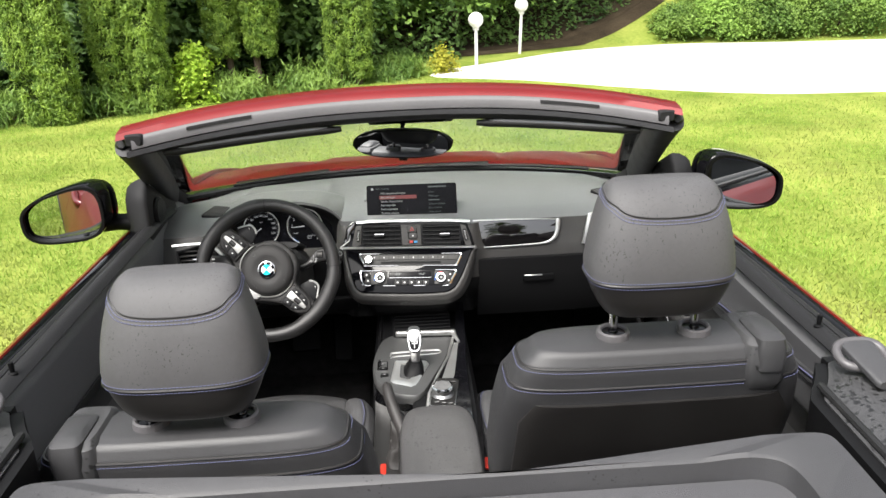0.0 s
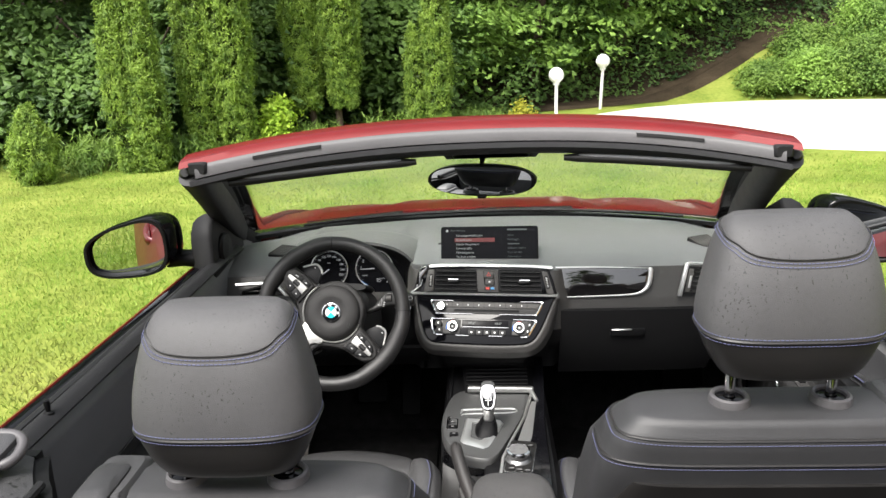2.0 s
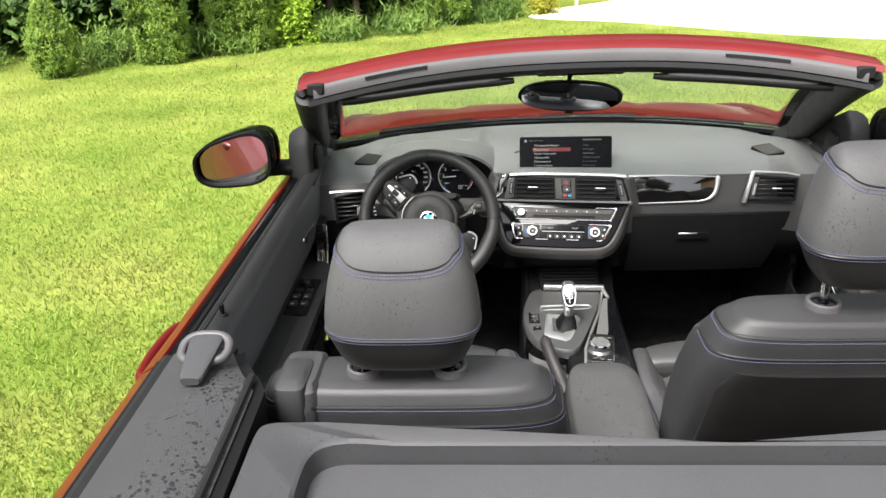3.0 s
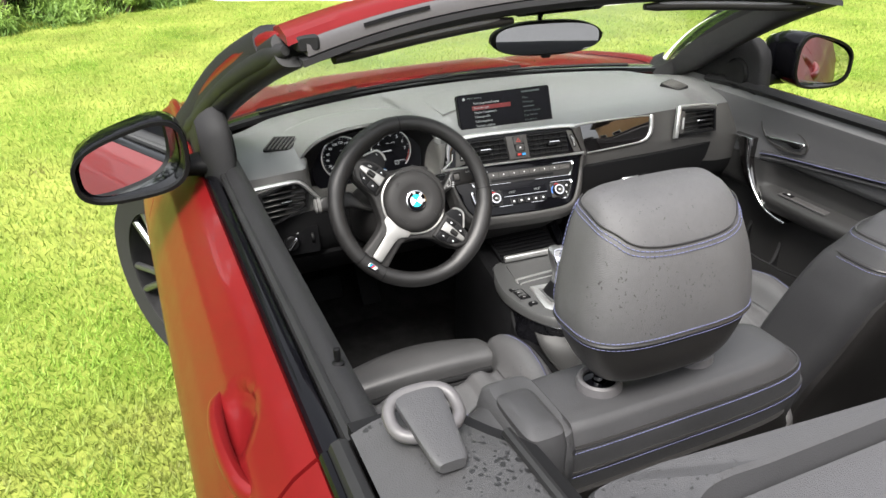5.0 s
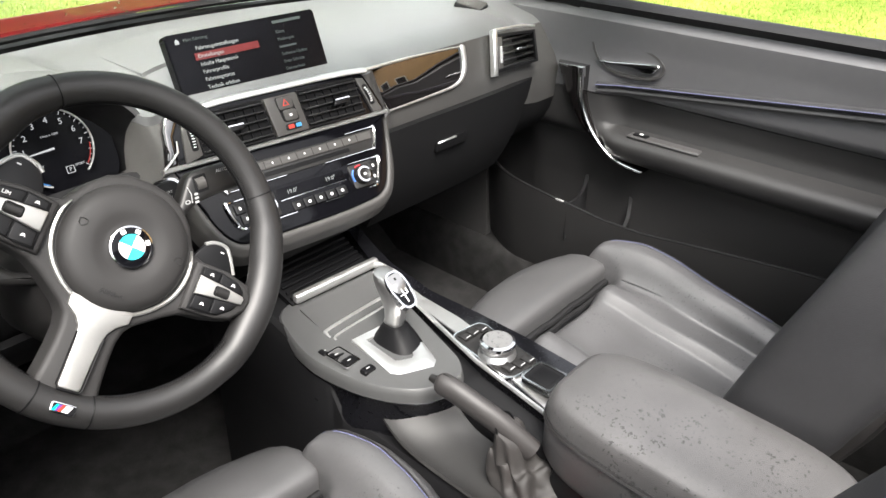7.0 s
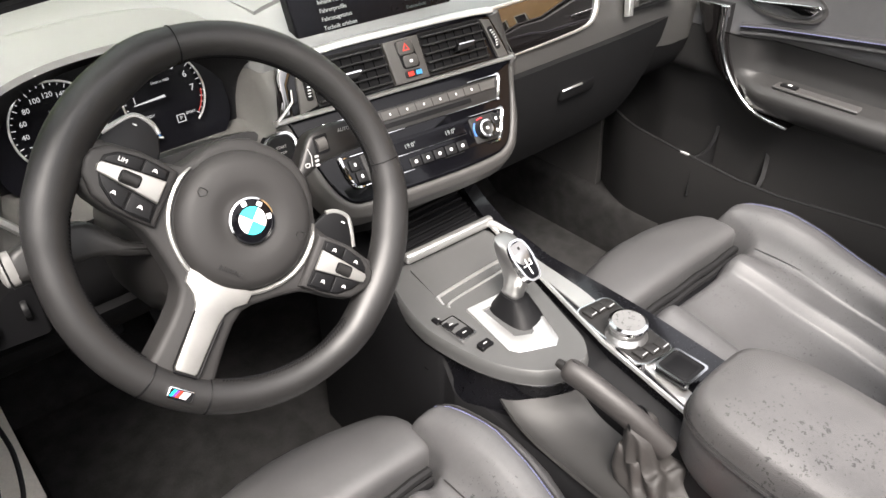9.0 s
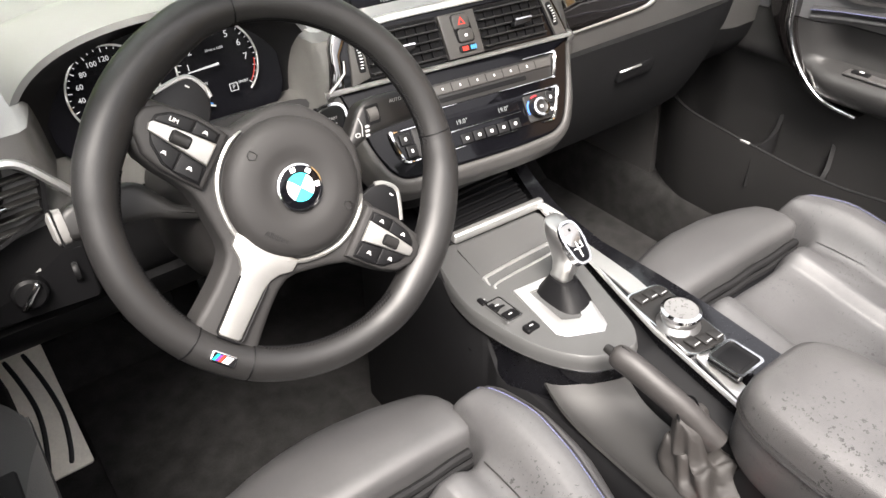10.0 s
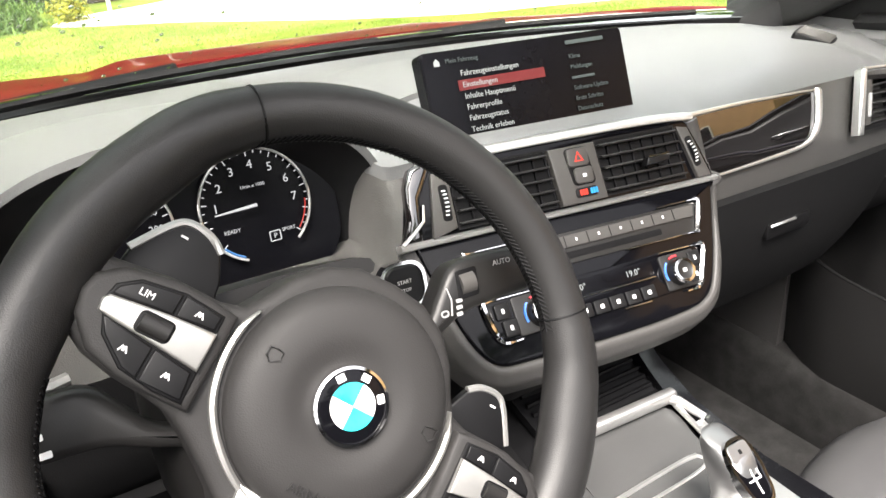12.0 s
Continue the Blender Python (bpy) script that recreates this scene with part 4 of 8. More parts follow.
# rear side trims and belt guides
for s in (-1, 1):
    part("rear_side_trim", sheet(lambda u, v: (s * lerp(0.555 - 0.02 * u + 0.055 * max(0, 1 - 9 * u) ** 0.7, 0.704, v), lerp(-0.694, -1.45, u), 1.0 - 0.005 * u + 0.012 * math.sin(math.pi * v)), 40, 8, 0.02 * s), TRIM_WET, car, "dark side panel wet with rain")
    part("rear_side_wall", sheet(lambda u, v: (s * (0.560 - 0.02 * u + 0.02 * v + 0.055 * max(0, 1 - 9 * u) ** 0.7), lerp(-0.691, -1.45, u), lerp(0.995, 0.3, v)), 40, 8, 0.02 * s), TRIM, car)
    part("trim_front_face", sheet(lambda u, v: (s * lerp(0.61, 0.702, u), -0.691 + 0.008 * v, lerp(1.0, 0.3, v)), 6, 6, -0.015 * s), TRIM, car)
    part("trim_inner_seam", tube([(s * (0.562 - 0.015 * i / 7), -0.76 - 0.095 * i, 1.004) for i in range(8)], 0.006, 8), RUBBER, car)
    part("trim_lid_line", tube(smooth_path([(s * 0.695, -1.25, 1.008), (s * 0.68, -1.16, 1.010), (s * 0.64, -1.115, 1.011), (s * 0.585, -1.105, 1.007), (s * 0.583, -1.25, 1.005)], 5), 0.0022, 5), BLACK, car)
    part("rear_belt_seal", tube([(s * 0.716, y, 0.985) for y in [-0.691 - 0.11 * i for i in range(8)]], 0.012, 8), RUBBER, car)
    part("rear_belt_chrome", tube([(s * 0.732, y, 0.980) for y in [-0.691 - 0.11 * i for i in range(8)]], 0.006, 6), PIANO, car)
    g = Vector((s * 0.637, -0.728, 1.018))
    lp = [g + Vector((s * x, y * 0.9, 0.012 + 0.022 * (y / 0.05 if y > 0 else y / 0.08))) for x, y in oval(0.070, 0.052, 2.6, 28)]
    guide = part("belt_guide", tube(lp, 0.0068, 10, closed=True), GREYTRIM, car, "looped seat belt guide")
    part("guide_tongue", loft([[g + Vector((s * a, y, b + 0.018 + 0.20 * y)) for a, b in oval(w, 0.012, 4, 16)] for y, w in ((0.020, 0.040), (0.016, 0.052), (0.0, 0.049), (-0.040, 0.040), (-0.066, 0.034), (-0.070, 0.026))]), RAIL, guide)
    part("seat_belt", sheet(lambda u, v: (s * lerp(0.575, 0.60, u), lerp(-0.755, -0.735, u) - 0.03 * v, lerp(0.985, 0.45, v)), 3, 16, 0.002), BLACK, car, "black seat belt webbing")

# floor, rear cover
floor_prim = merge(sheet(lambda u, v: (lerp(-0.70, 0.70, u), lerp(-1.0, 0.70, v), 0.215 + 0.0 * u), 8, 8, 0.02), sheet(lambda u, v: (lerp(-0.70, 0.70, u), lerp(0.70, 0.98, v), 0.215 + 0.22 * v), 8, 6, 0.02))
part("footwell_carpet", floor_prim, CARPET, car, "black carpeted footwell")
cover = thing("rear_seat_cover", (0, -0.9, 0.98), "grey wind deflector frame and panel covering the rear seats", "wind deflector")


def deflector_loop(w, h, e, z, front):
    """A rounded loop of the frame; front: how far its front edge follows the step near the sides."""
    pts = []
    for x, y in oval(w, h, e, 240):
        lead = bump01(y, 0.20, 1.0, 0.12)
        pts.append((x, -1.150 + y + front * lead * (0.034 * bump01(abs(x), 0.41, 1.0, 0.13) - 0.028), z + 0.006 * lead * bump01(abs(x), 0.41, 1.0, 0.08)))
    return pts


part("frame", loft([deflector_loop(1.058, 0.60, 40, 0.935, 1), deflector_loop(1.062, 0.60, 40, 0.978, 1), deflector_loop(1.054, 0.592, 40, 0.985, 1), deflector_loop(0.912, 0.540, 16, 0.986, 0), deflector_loop(0.902, 0.530, 16, 0.982, 0), deflector_loop(0.894, 0.522, 16, 0.945, 0)]), RAIL, cover, "grey plastic frame with a rounded opening", smooth=40)
part("panel", sheet(lambda u, v: (lerp(-0.446, 0.446, u), lerp(-0.892, -1.408, v), 0.957 - 0.008 * math.sin(math.pi * u) * math.sin(math.pi * v)), 16, 12, -0.01), surface("deflector_mesh", (0.055, 0.055, 0.06), 0.7, vary=0.08, scale=4, grain=0.6, grain_scale=900), cover)


# ---- dashboard ----
dash = thing("dashboard", (0, 0.35, 0.5), "dark grey soft-touch dashboard with silver and black trim", "dashboard")


def dash_profile(x):
    """Cross-section from the windscreen over the top and down the face, as (y, z)."""
    q = abs(x)
    front = 0.675 - 0.20 * (q / 0.70) ** 2.2
    hw = lambda z: ramp(z, [(0.70, 0.085), (0.758, 0.112), (0.785, 0.128), (0.845, 0.150), (0.866, 0.160)])
    cz = lambda z: bump01(x, -0.02 - hw(z) - 0.006, -0.02 + hw(z), 0.04)
    cen = bump01(x, -0.185, 0.145, 0.05)
    drv = bump01(x, -0.475, -0.245, 0.05)
    yaw = -0.11 * (x + 0.02) * cen
    end = bump01(q, 0.62, 0.8, 0.10)
    yf = 0.245 + 0.02 * end
    pts = [(front, 0.955), (lerp(front, yf, 0.3) + 0.05 * drv, 0.966 + 0.006 * drv), (lerp(front, yf, 0.65) + 0.085 * drv, 0.962 + 0.016 * drv), (yf + 0.055 + 0.105 * drv, 0.952 + 0.028 * drv), (yf + 0.015 + 0.135 * drv, 0.942 + 0.035 * drv), (yf - 0.003 + yaw + 0.15 * drv, 0.930 + 0.030 * drv)]
    pts += [(lerp(0.222, 0.205, cen) + yaw + 0.15 * drv, 0.866), (lerp(0.212, 0.194, cz(0.845)) + yaw + 0.0 * drv, 0.845 + 0.008 * drv), (lerp(0.215, 0.152, cz(0.785)) + yaw, 0.785), (lerp(0.222, 0.144, cz(0.758)) + yaw, 0.758), (lerp(0.235, 0.160, cz(0.735)) + yaw, 0.735), (lerp(0.26, 0.19, cz(0.70)), 0.70), (lerp(0.32, 0.26, cen), 0.655), (0.44, 0.615), (0.60, 0.62)]
    k = 0.012 * end
    return [(y, z - k * (1 if z > 0.7 else 0)) for y, z in pts]


xs = [-0.70, -0.67] + [-0.64 + 0.008 * i for i in range(161)] + [0.67, 0.70]
# top coloured as if skylit, face and lower part darkened as if shaded
part("dash_top", loft([[(x, y, z) for y, z in dash_profile(x)[:6] + [(0.46, 0.86), (0.62, 0.90)]] for x in xs]), DASH, dash, "soft grey dash top, lightened for skylight", smooth=50)
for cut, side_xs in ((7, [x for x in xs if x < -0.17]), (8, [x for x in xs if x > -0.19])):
    part("dash_face", loft([[(x, y, z) for y, z in dash_profile(x)[5:cut + 1] + [(0.46, 0.80), (0.46, 0.86)]] for x in side_xs]), DASH_FACE, dash, "grey dash face, toned down for its tilt from the sky", smooth=50)
    part("lower_dash", loft([[(x, y, z) for y, z in dash_profile(x)[cut:] + [(0.60, 0.72), (0.46, 0.78)]] for x in side_xs]), GLOVE, dash, "lower dash moulding, darkened for the shade under the dash", smooth=50)
part("lower_cover", sheet(lambda u, v: (lerp(-0.66, 0.66, u), lerp(0.43, 0.95, v), 0.618 + 0.02 * v), 10, 4, 0.02), BLACK, dash)
# speaker plate on the dash top
part("dash_speaker", sheet(lambda u, v: (lerp(-0.13, 0.11, u) - 0.01, lerp(0.40, 0.56, v) - 0.03 * (2 * u - 1) ** 2, 0.9650 + 0.004 * (1 - (2 * u - 1) ** 2)), 16, 6, 0.006), DASH, dash)

# binnacle hood
BX = -0.362


def brow_fn(u, v):
    a = math.pi * (1.06 - 1.12 * u)
    w = lerp(0.176, 0.220, v)
    h = lerp(0.126, 0.108, v) - 0.045 * max(0.0, (v - 0.72) / 0.28) ** 2
    x = BX + w * math.copysign(abs(math.cos(a)) ** 0.8, math.cos(a))
    z = 0.880 + h * max(math.sin(a), -0.3) ** 0.75 if math.sin(a) > 0 else 0.880 + 0.10 * math.sin(a)
    y = lerp(0.272, 0.47, v) + 0.006 * abs(math.cos(a)) ** 2 * (1 - v) - 0.012 * math.sin(a) * (1 - v)
    return (x, y, z)


part("instrument_hood", sheet(brow_fn, 48, 12, 0.007), DASH, dash, "arched hood over the instruments", smooth=60)
CM = pose(BX, 0.304, 0.916, -14, 0, 0)


def bezel_fn(u, v):
    a = math.pi * (1.06 - 1.12 * u)
    c, s = math.cos(a), math.sin(a)
    p = Vector(brow_fn(u, 0.0))
    p = Vector((BX + (p.x - BX) * 0.985, p.y + 0.004, 0.88 + (p.z - 0.88) * 0.985))
    q = Vector((BX + 0.004 + 0.124 * math.copysign(abs(c) ** 0.8, c), 0.316, 0.878 + (0.098 * abs(s) ** 0.75 if s > 0 else 0.10 * s)))
    return p.lerp(q, v) + Vector((0, 0, 0.004 * math.sin(math.pi * v) * max(s, 0)))


part("instrument_recess", sheet(bezel_fn, 48, 6, 0.004), TRIM, dash, "dark recess round the instruments", smooth=60)
cluster = part("instrument_panel", plate([(x, z + (0.02 if z > 0 else 0) * (1 - (x / 0.14) ** 2)) for x, z in [(x * 0.97, z - 0.010 if z > 0 else z) for x, z in rrect(0.275, 0.140, 0.045, 8)]], 0.01, CM), DISPLAY, dash, "black instrument cluster with two round dials")
for cx, labels, n0 in ((-0.060, ["20", "40", "60", "80", "100", "120", "140", "160", "180", "200", "220"], 0), (0.058, ["1", "2", "3", "4", "5", "6", "7"], 1)):
    m = CM @ Matrix.Translation((cx, -0.006, 0.004)) @ Matrix.Diagonal((0.92, 1, 0.92, 1))
    ringp = []
    for i in range(49):
        a = radians(250 - 300 * i / 48)
        ringp.append(m @ Vector((0.0525 * math.cos(a), 0, 0.0525 * math.sin(a))))
    dial = part("dial_ring", tube(ringp, 0.0012, 6), SILVER, cluster, "silver dial ring")
    ticks = []
    for i in range(31):
        a = radians(222 - 264 * i / 30)
        r0 = 0.0455 if i % 3 == 0 else 0.048
        ticks.append(tube([m @ Vector((r0 * math.cos(a), 0, r0 * math.sin(a))), m @ Vector((0.0505 * math.cos(a), 0, 0.0505 * math.sin(a)))], 0.0005, 4))
    part("tick_marks", merge(*ticks), DIAL_TXT, cluster)
    words = []
    for i, w in enumerate(labels):
        a = radians(lerp(205, -25, i / (len(labels) - 1))) if n0 == 0 else radians(lerp(175, 0, i / 6))
        words.append(text(w, 0.0085 if n0 == 0 else 0.0115, m @ Matrix.Translation((0.0375 * math.cos(a), 0, 0.0375 * math.sin(a)))))
    part("dial_numbers", merge(*words), DIAL_TXT, cluster)
    tip = radians(183 if n0 else 215)
    part("needle", tube([m @ Vector((0, -0.002, 0)), m @ Vector((0.040 * math.cos(tip), -0.002, 0.040 * math.sin(tip)))], [0.0015, 0.0006], 6), DIAL_TXT, cluster)
    if n0:
        for words, size, dx, dz in (("1/min x 1000", 0.0045, 0, 0.018), ("READY", 0.005, -0.027, -0.020), ("P", 0.007, 0.012, -0.033), ("SPORT", 0.0045, 0.026, -0.029)):
            part("dial_word", text(words, size, m @ Matrix.Translation((dx, 0, dz))), DIAL_TXT, cluster)
        part("gear_box_frame", ring(rrect(0.011, 0.010, 0.001), 0.0008, 0.001, m @ Matrix.Translation((0.012, 0, -0.033))), DIAL_TXT, cluster)
        part("blue_arc", tube([m @ Vector((0.050 * math.cos(radians(a)), 0, 0.050 * math.sin(radians(a)))) for a in range(222, 250, 4)], 0.0010, 5), DIAL_BLUE, cluster)
        part("red_arc", tube([m @ Vector((0.0478 * math.cos(radians(a)), 0, 0.048 * math.sin(radians(a)))) for a in range(-40, 0, 5)], 0.0006, 5), DIAL_RED, cluster)
    else:
        part("trip_words", merge(text("50.9 km/h", 0.006, m @ Matrix.Translation((0.055, 0, -0.062))), text("km/h", 0.0045, m @ Matrix.Translation((0, 0, 0.018)))), DIAL_TXT, cluster)
part("warning_lamp", plate(rrect(0.003, 0.002, 0.0005), 0.001, CM @ Matrix.Translation((0.012, -0.002, -0.062))), DIAL_RED, cluster)

# centre stack: a frame turned a little to the driver
SY = -6.4


def stack(u, z, out=0.0, tilt=30):
    """Pose on the face of the centre stack: u across, height z, out proud of it."""
    y = ramp(z, [(0.735, 0.150), (0.758, 0.131), (0.785, 0.142), (0.845, 0.186), (0.866, 0.203), (0.930, 0.240)]) - 0.11 * u
    return pose(-0.020 + u, y, z, -tilt, 0, SY) @ Matrix.Translation((0, -out, 0))


# vents: a glossy surround with a grey switch panel, between two silver bands
VC = stack(0.0, 0.899, 0.0, 27)
vent_o = [(-0.1500, 0.0440), (-0.1640, 0.0330), (-0.1700, 0.0150), (-0.1815, -0.0270), (0.1780, -0.0265), (0.1690, 0.0080), (0.1580, 0.0360), (0.1500, 0.0440)]
vents = part("vent_surround", slab(vent_o, -0.0030, 0.03, VC, 0.003), PIANO, dash, "glossy black surround of the centre vents")
part("gloss_cheek", slab([(-0.1480, 0.0470), (-0.1620, 0.0410), (-0.1690, 0.0260), (-0.1730, -0.0010), (-0.1815, -0.0240), (-0.1620, -0.0240), (-0.1565, 0.0140), (-0.1400, 0.0400)], -0.0075, 0.02, VC, 0.0050), STRIP_GLOSS, vents, "polished black cheek beside the driver's vent", smooth=60)
part("silver_line_top", loft([[VC @ Vector((u, y, z + lift)) for y, z in ((0.004, 0.0415), (-0.0050, 0.0425), (-0.0064, 0.0460), (-0.0030, 0.0505), (0.006, 0.0530))] for u, lift in [(-0.140 + 0.0305 * i, -0.004 * (abs(i - 5.0) / 5.0) ** 4) for i in range(11)]]), SILVER, vents, "satin silver band over the vents", smooth=60)
part("silver_line_bottom", loft([[VC @ Vector((u, y, z)) for y, z in ((0.006, -0.0225), (-0.0055, -0.0228), (-0.0085, -0.0252), (-0.0075, -0.0285), (0.006, -0.0305))] for u in (-0.1845, -0.183, -0.12, -0.06, 0.0, 0.06, 0.12, 0.178)]), SILVER, vents, "satin silver band under the vents", smooth=60)
part("cheek_silver_tip", tube([VC @ Vector(p) for p in ((-0.1825, -0.0070, -0.0235), (-0.1700, -0.0085, -0.0150), (-0.1590, -0.0085, -0.0060), (-0.1560, -0.0085, 0.0080))], [0.0018, 0.0016, 0.0014, 0.0008], 6), SILVER, vents)
for s in (-1, 1):
    top_i, top_o = (-0.0215, -0.1240) if s < 0 else (0.0360, 0.1370)
    bot_i, bot_o = (-0.0180, -0.1255) if s < 0 else (0.0385, 0.1400)
    hole = [(top_i, 0.0365), (top_o, 0.0365), (bot_o, -0.0205), (bot_i, -0.0205)]
    vent = part("air_vent", ring(hole, 0.002, 0.03, VC @ Matrix.Translation((0, -0.0045, 0))), TRIM, vents, "centre air vent with black slats")
    part("vent_back", plate(hole, 0.002, VC @ Matrix.Translation((0, -0.0034, 0))), BLACK, vent)
    for k in range(5):
        z = -0.0150 + 0.0112 * k
        t = (0.0365 - z) / 0.057
        xa, xb = lerp(top_i, bot_i, t), lerp(top_o, bot_o, t)
        part("slat", box(((xa + xb) / 2, -0.0065, z), (abs(xb - xa) - 0.003, 0.0090, 0.0024), 0.0008, 1, VC), SLAT, vent)
    for k in range(6):
        part("vane", box((lerp(top_i, top_o, (k + 1) / 7), -0.0042, 0.0075), (0.0016, 0.0030, 0.050), 0.0004, 1, VC), BLACK, vent)
    tx = 0.0975 if s > 0 else -0.078
    tab = part("vent_tab", slab([(tx - 0.015, 0.0005), (tx - 0.011, 0.0085), (tx + 0.014, 0.0085), (tx + 0.015, 0.0020), (tx + 0.006, 0.0005)], -0.0190, 0.010, VC, 0.0015), KEY, vent)
    part("tab_chrome", tube([VC @ Vector((tx - 0.011, -0.0190, 0.0085)), VC @ Vector((tx + 0.014, -0.0190, 0.0085))], 0.0017, 6), CHROME, tab)
    blk = [(-0.1265, 0.0355), (-0.1420, 0.0335), (-0.1530, -0.0245), (-0.1270, -0.0180)] if s < 0 else [(0.1385, 0.0345), (0.1530, 0.0315), (0.1710, -0.0225), (0.1530, -0.0225)]
    roller = part("roller_block", slab(blk, -0.0075, 0.02, VC, 0.0015), HAZARD, vents, "grey block with a vent thumbwheel")
    rx, lean = (-0.1345, 0.035) if s < 0 else (0.1530, -0.22)
    RW = VC @ Matrix.Translation((rx, -0.0070, 0.006)) @ Matrix.Rotation(lean, 4, "Y")
    part("wheel_slot", slab(rrect(0.0090, 0.0330, 0.003), -0.0010, 0.004, RW, 0.0004), BLACK, roller)
    part("thumbwheel", loft([[RW @ Vector((x, 0.0145 - 0.0185 * math.cos(q), 0.0185 * math.sin(q))) for q in [-0.8 + 1.6 * j / 14 for j in range(15)]] + [RW @ Vector((x, 0.0140, 0.0))] for x in (-0.0028, -0.0022, 0.0022, 0.0028)]), TRIM, roller)
    for q in range(7):
        a = -0.62 + 0.205 * q
        part("wheel_mark", box((0, 0, 0), (0.0040, 0.0008, 0.0013), 0.0003, 1, RW @ Matrix.Translation((0, 0.0145 - 0.0189 * math.cos(a), 0.0189 * math.sin(a)))), WHITE, roller)
hz = part("hazard_panel", slab([(-0.0200, 0.0345), (0.0330, 0.0350), (0.0362, -0.0212), (-0.0165, -0.0212)], -0.0100, 0.02, VC, 0.0016), HAZARD, vents, "grey switch panel between the vents")
part("button_well", slab([(0.011 + x + 0.0025 * (-z / 0.02), 0.0140 + z) for x, z in rrect(0.0260, 0.0370, 0.005)], -0.0106, 0.004, VC, 0.0004), BLACK, hz)
part("hazard_button", slab([(0.0105 + x - 0.001, 0.0225 + z) for x, z in rrect(0.0240, 0.0180, 0.004)], -0.0125, 0.004, VC, 0.0012), HAZARD, hz)
part("hazard_triangle", ring([(0.010, 0.0285), (0.0045, 0.0185), (0.0155, 0.0185)], 0.0022, 0.001, VC @ Matrix.Translation((0, -0.0129, 0))), RED, hz)
part("lock_button", slab([(0.0128 + x, 0.0048 + z) for x, z in rrect(0.0215, 0.0160, 0.004)], -0.0125, 0.004, VC, 0.0012), HAZARD, hz)
part("lock_mark", plate(rrect(0.0040, 0.0034, 0.0006), 0.001, VC @ Matrix.Translation((0.0128, -0.0129, 0.0045))), WHITE, hz)
part("airflow_mark", slab([(0.0125 + x, -0.0115 + z) for x, z in rrect(0.0250, 0.0095, 0.003)], -0.0112, 0.003, VC, 0.0008), KEY, hz)
for dx, mt in ((0.0055, RED), (0.0175, BLUE)):
    for k in range(3):
        part("airflow_dot", plate(rrect(0.0024, 0.0058, 0.0008), 0.001, VC @ Matrix.Translation((dx + 0.0030 * k, -0.0116, -0.0115))), mt, hz)

# screen
SM = pose(-0.006, 0.292, 0.982, -21, 0, -2.4)
screen = part("display", plate(rrect(0.246, 0.090, 0.006), 0.018, SM, 0.002), DISPLAY, dash, "wide black display showing a menu")
part("display_foot", loft([[SM @ Vector((x, y, z)) for x, z in rrect(w, h, 0.004)] for y, w, h in ((0.018, 0.22, 0.07), (0.05, 0.16, 0.05))]), BLACK, screen)
part("display_base", loft([[Vector((-0.006 + x, 0.285 + y - 0.04 * x, z)) for x, y in oval(w, d, 4, 28)] for z, w, d in ((0.925, 0.275, 0.05), (0.938, 0.262, 0.045), (0.943, 0.24, 0.03))]), TRIM, screen)
rows = [("Mein Fahrzeug", 0.0345, -0.098, 0.0062, SCREEN_DIM), ("Fahrzeugeinstellungen", 0.0215, -0.084, 0.0076, SCREEN_TXT), ("Einstellungen", 0.0105, -0.084, 0.0076, SCREEN_TXT), ("Inhalte Hauptmenü", -0.0005, -0.084, 0.0076, SCREEN_TXT), ("Fahrerprofile", -0.0110, -0.084, 0.0076, SCREEN_TXT), ("Fahrzeugstatus", -0.0215, -0.084, 0.0076, SCREEN_TXT), ("Technik erleben", -0.0325, -0.084, 0.0076, SCREEN_TXT)]
rows += [(w, 0.0215 - 0.0108 * k, 0.046, 0.0066, SCREEN_DIM) for k, w in enumerate(("Klima", "Meldungen", "", "Software-Update", "Erste Schritte", "Datenschutz")) if w]
for words, z, x, size, mt in rows:
    part("menu_line", text(words, size, SM @ Matrix.Translation((x, -0.0015, z)), "LEFT"), mt, screen)
part("menu_highlight", plate([(-0.088, 0.0056), (-0.088, 0.0154), (0.0135, 0.0154), (0.0135, 0.0056)], 0.0006, SM @ Matrix.Translation((0, -0.0008, 0))), SCREEN_RED, screen)
part("menu_side_line", plate(rrect(0.030, 0.0026, 0.001), 0.0006, SM @ Matrix.Translation((0.061, -0.0012, -0.0002))), SCREEN_DIM, screen)
part("menu_clock", plate(rrect(0.05, 0.004, 0.001), 0.0006, SM @ Matrix.Translation((0.070, -0.0012, 0.036))), SCREEN_DIM, screen)
part("menu_house", plate([(-0.003, -0.003), (-0.003, 0.001), (0, 0.004), (0.003, 0.001), (0.003, -0.003)], 0.0006, SM @ Matrix.Translation((-0.107, -0.0012, 0.034))), SCREEN_TXT, screen)

# radio and climate panels in one glossy frame that narrows downward, with a grey lip round it
SC = stack(0.0, 0.806, 0.0, 37)
FRAME = smooth_path2([(0.0, 0.0845), (0.164, 0.0845), (0.1620, 0.0770), (0.1500, 0.0450), (0.1390, 0.0170), (0.1285, -0.0050), (0.1180, -0.0220), (0.1050, -0.0315), (0.0850, -0.0365), (0.030, -0.0395), (-0.040, -0.0392), (-0.1050, -0.0375), (-0.1300, -0.0350), (-0.1450, -0.0230), (-0.1550, -0.0030), (-0.1620, 0.0200), (-0.1700, 0.0500), (-0.1760, 0.0770), (-0.1780, 0.0845)], 3)
black_frame = part("stack_frame", slab(FRAME, -0.0030, 0.020, SC, 0.0030), PIANO, dash, "glossy black frame of radio and climate panel")
rim_line = FRAME[4:-3]


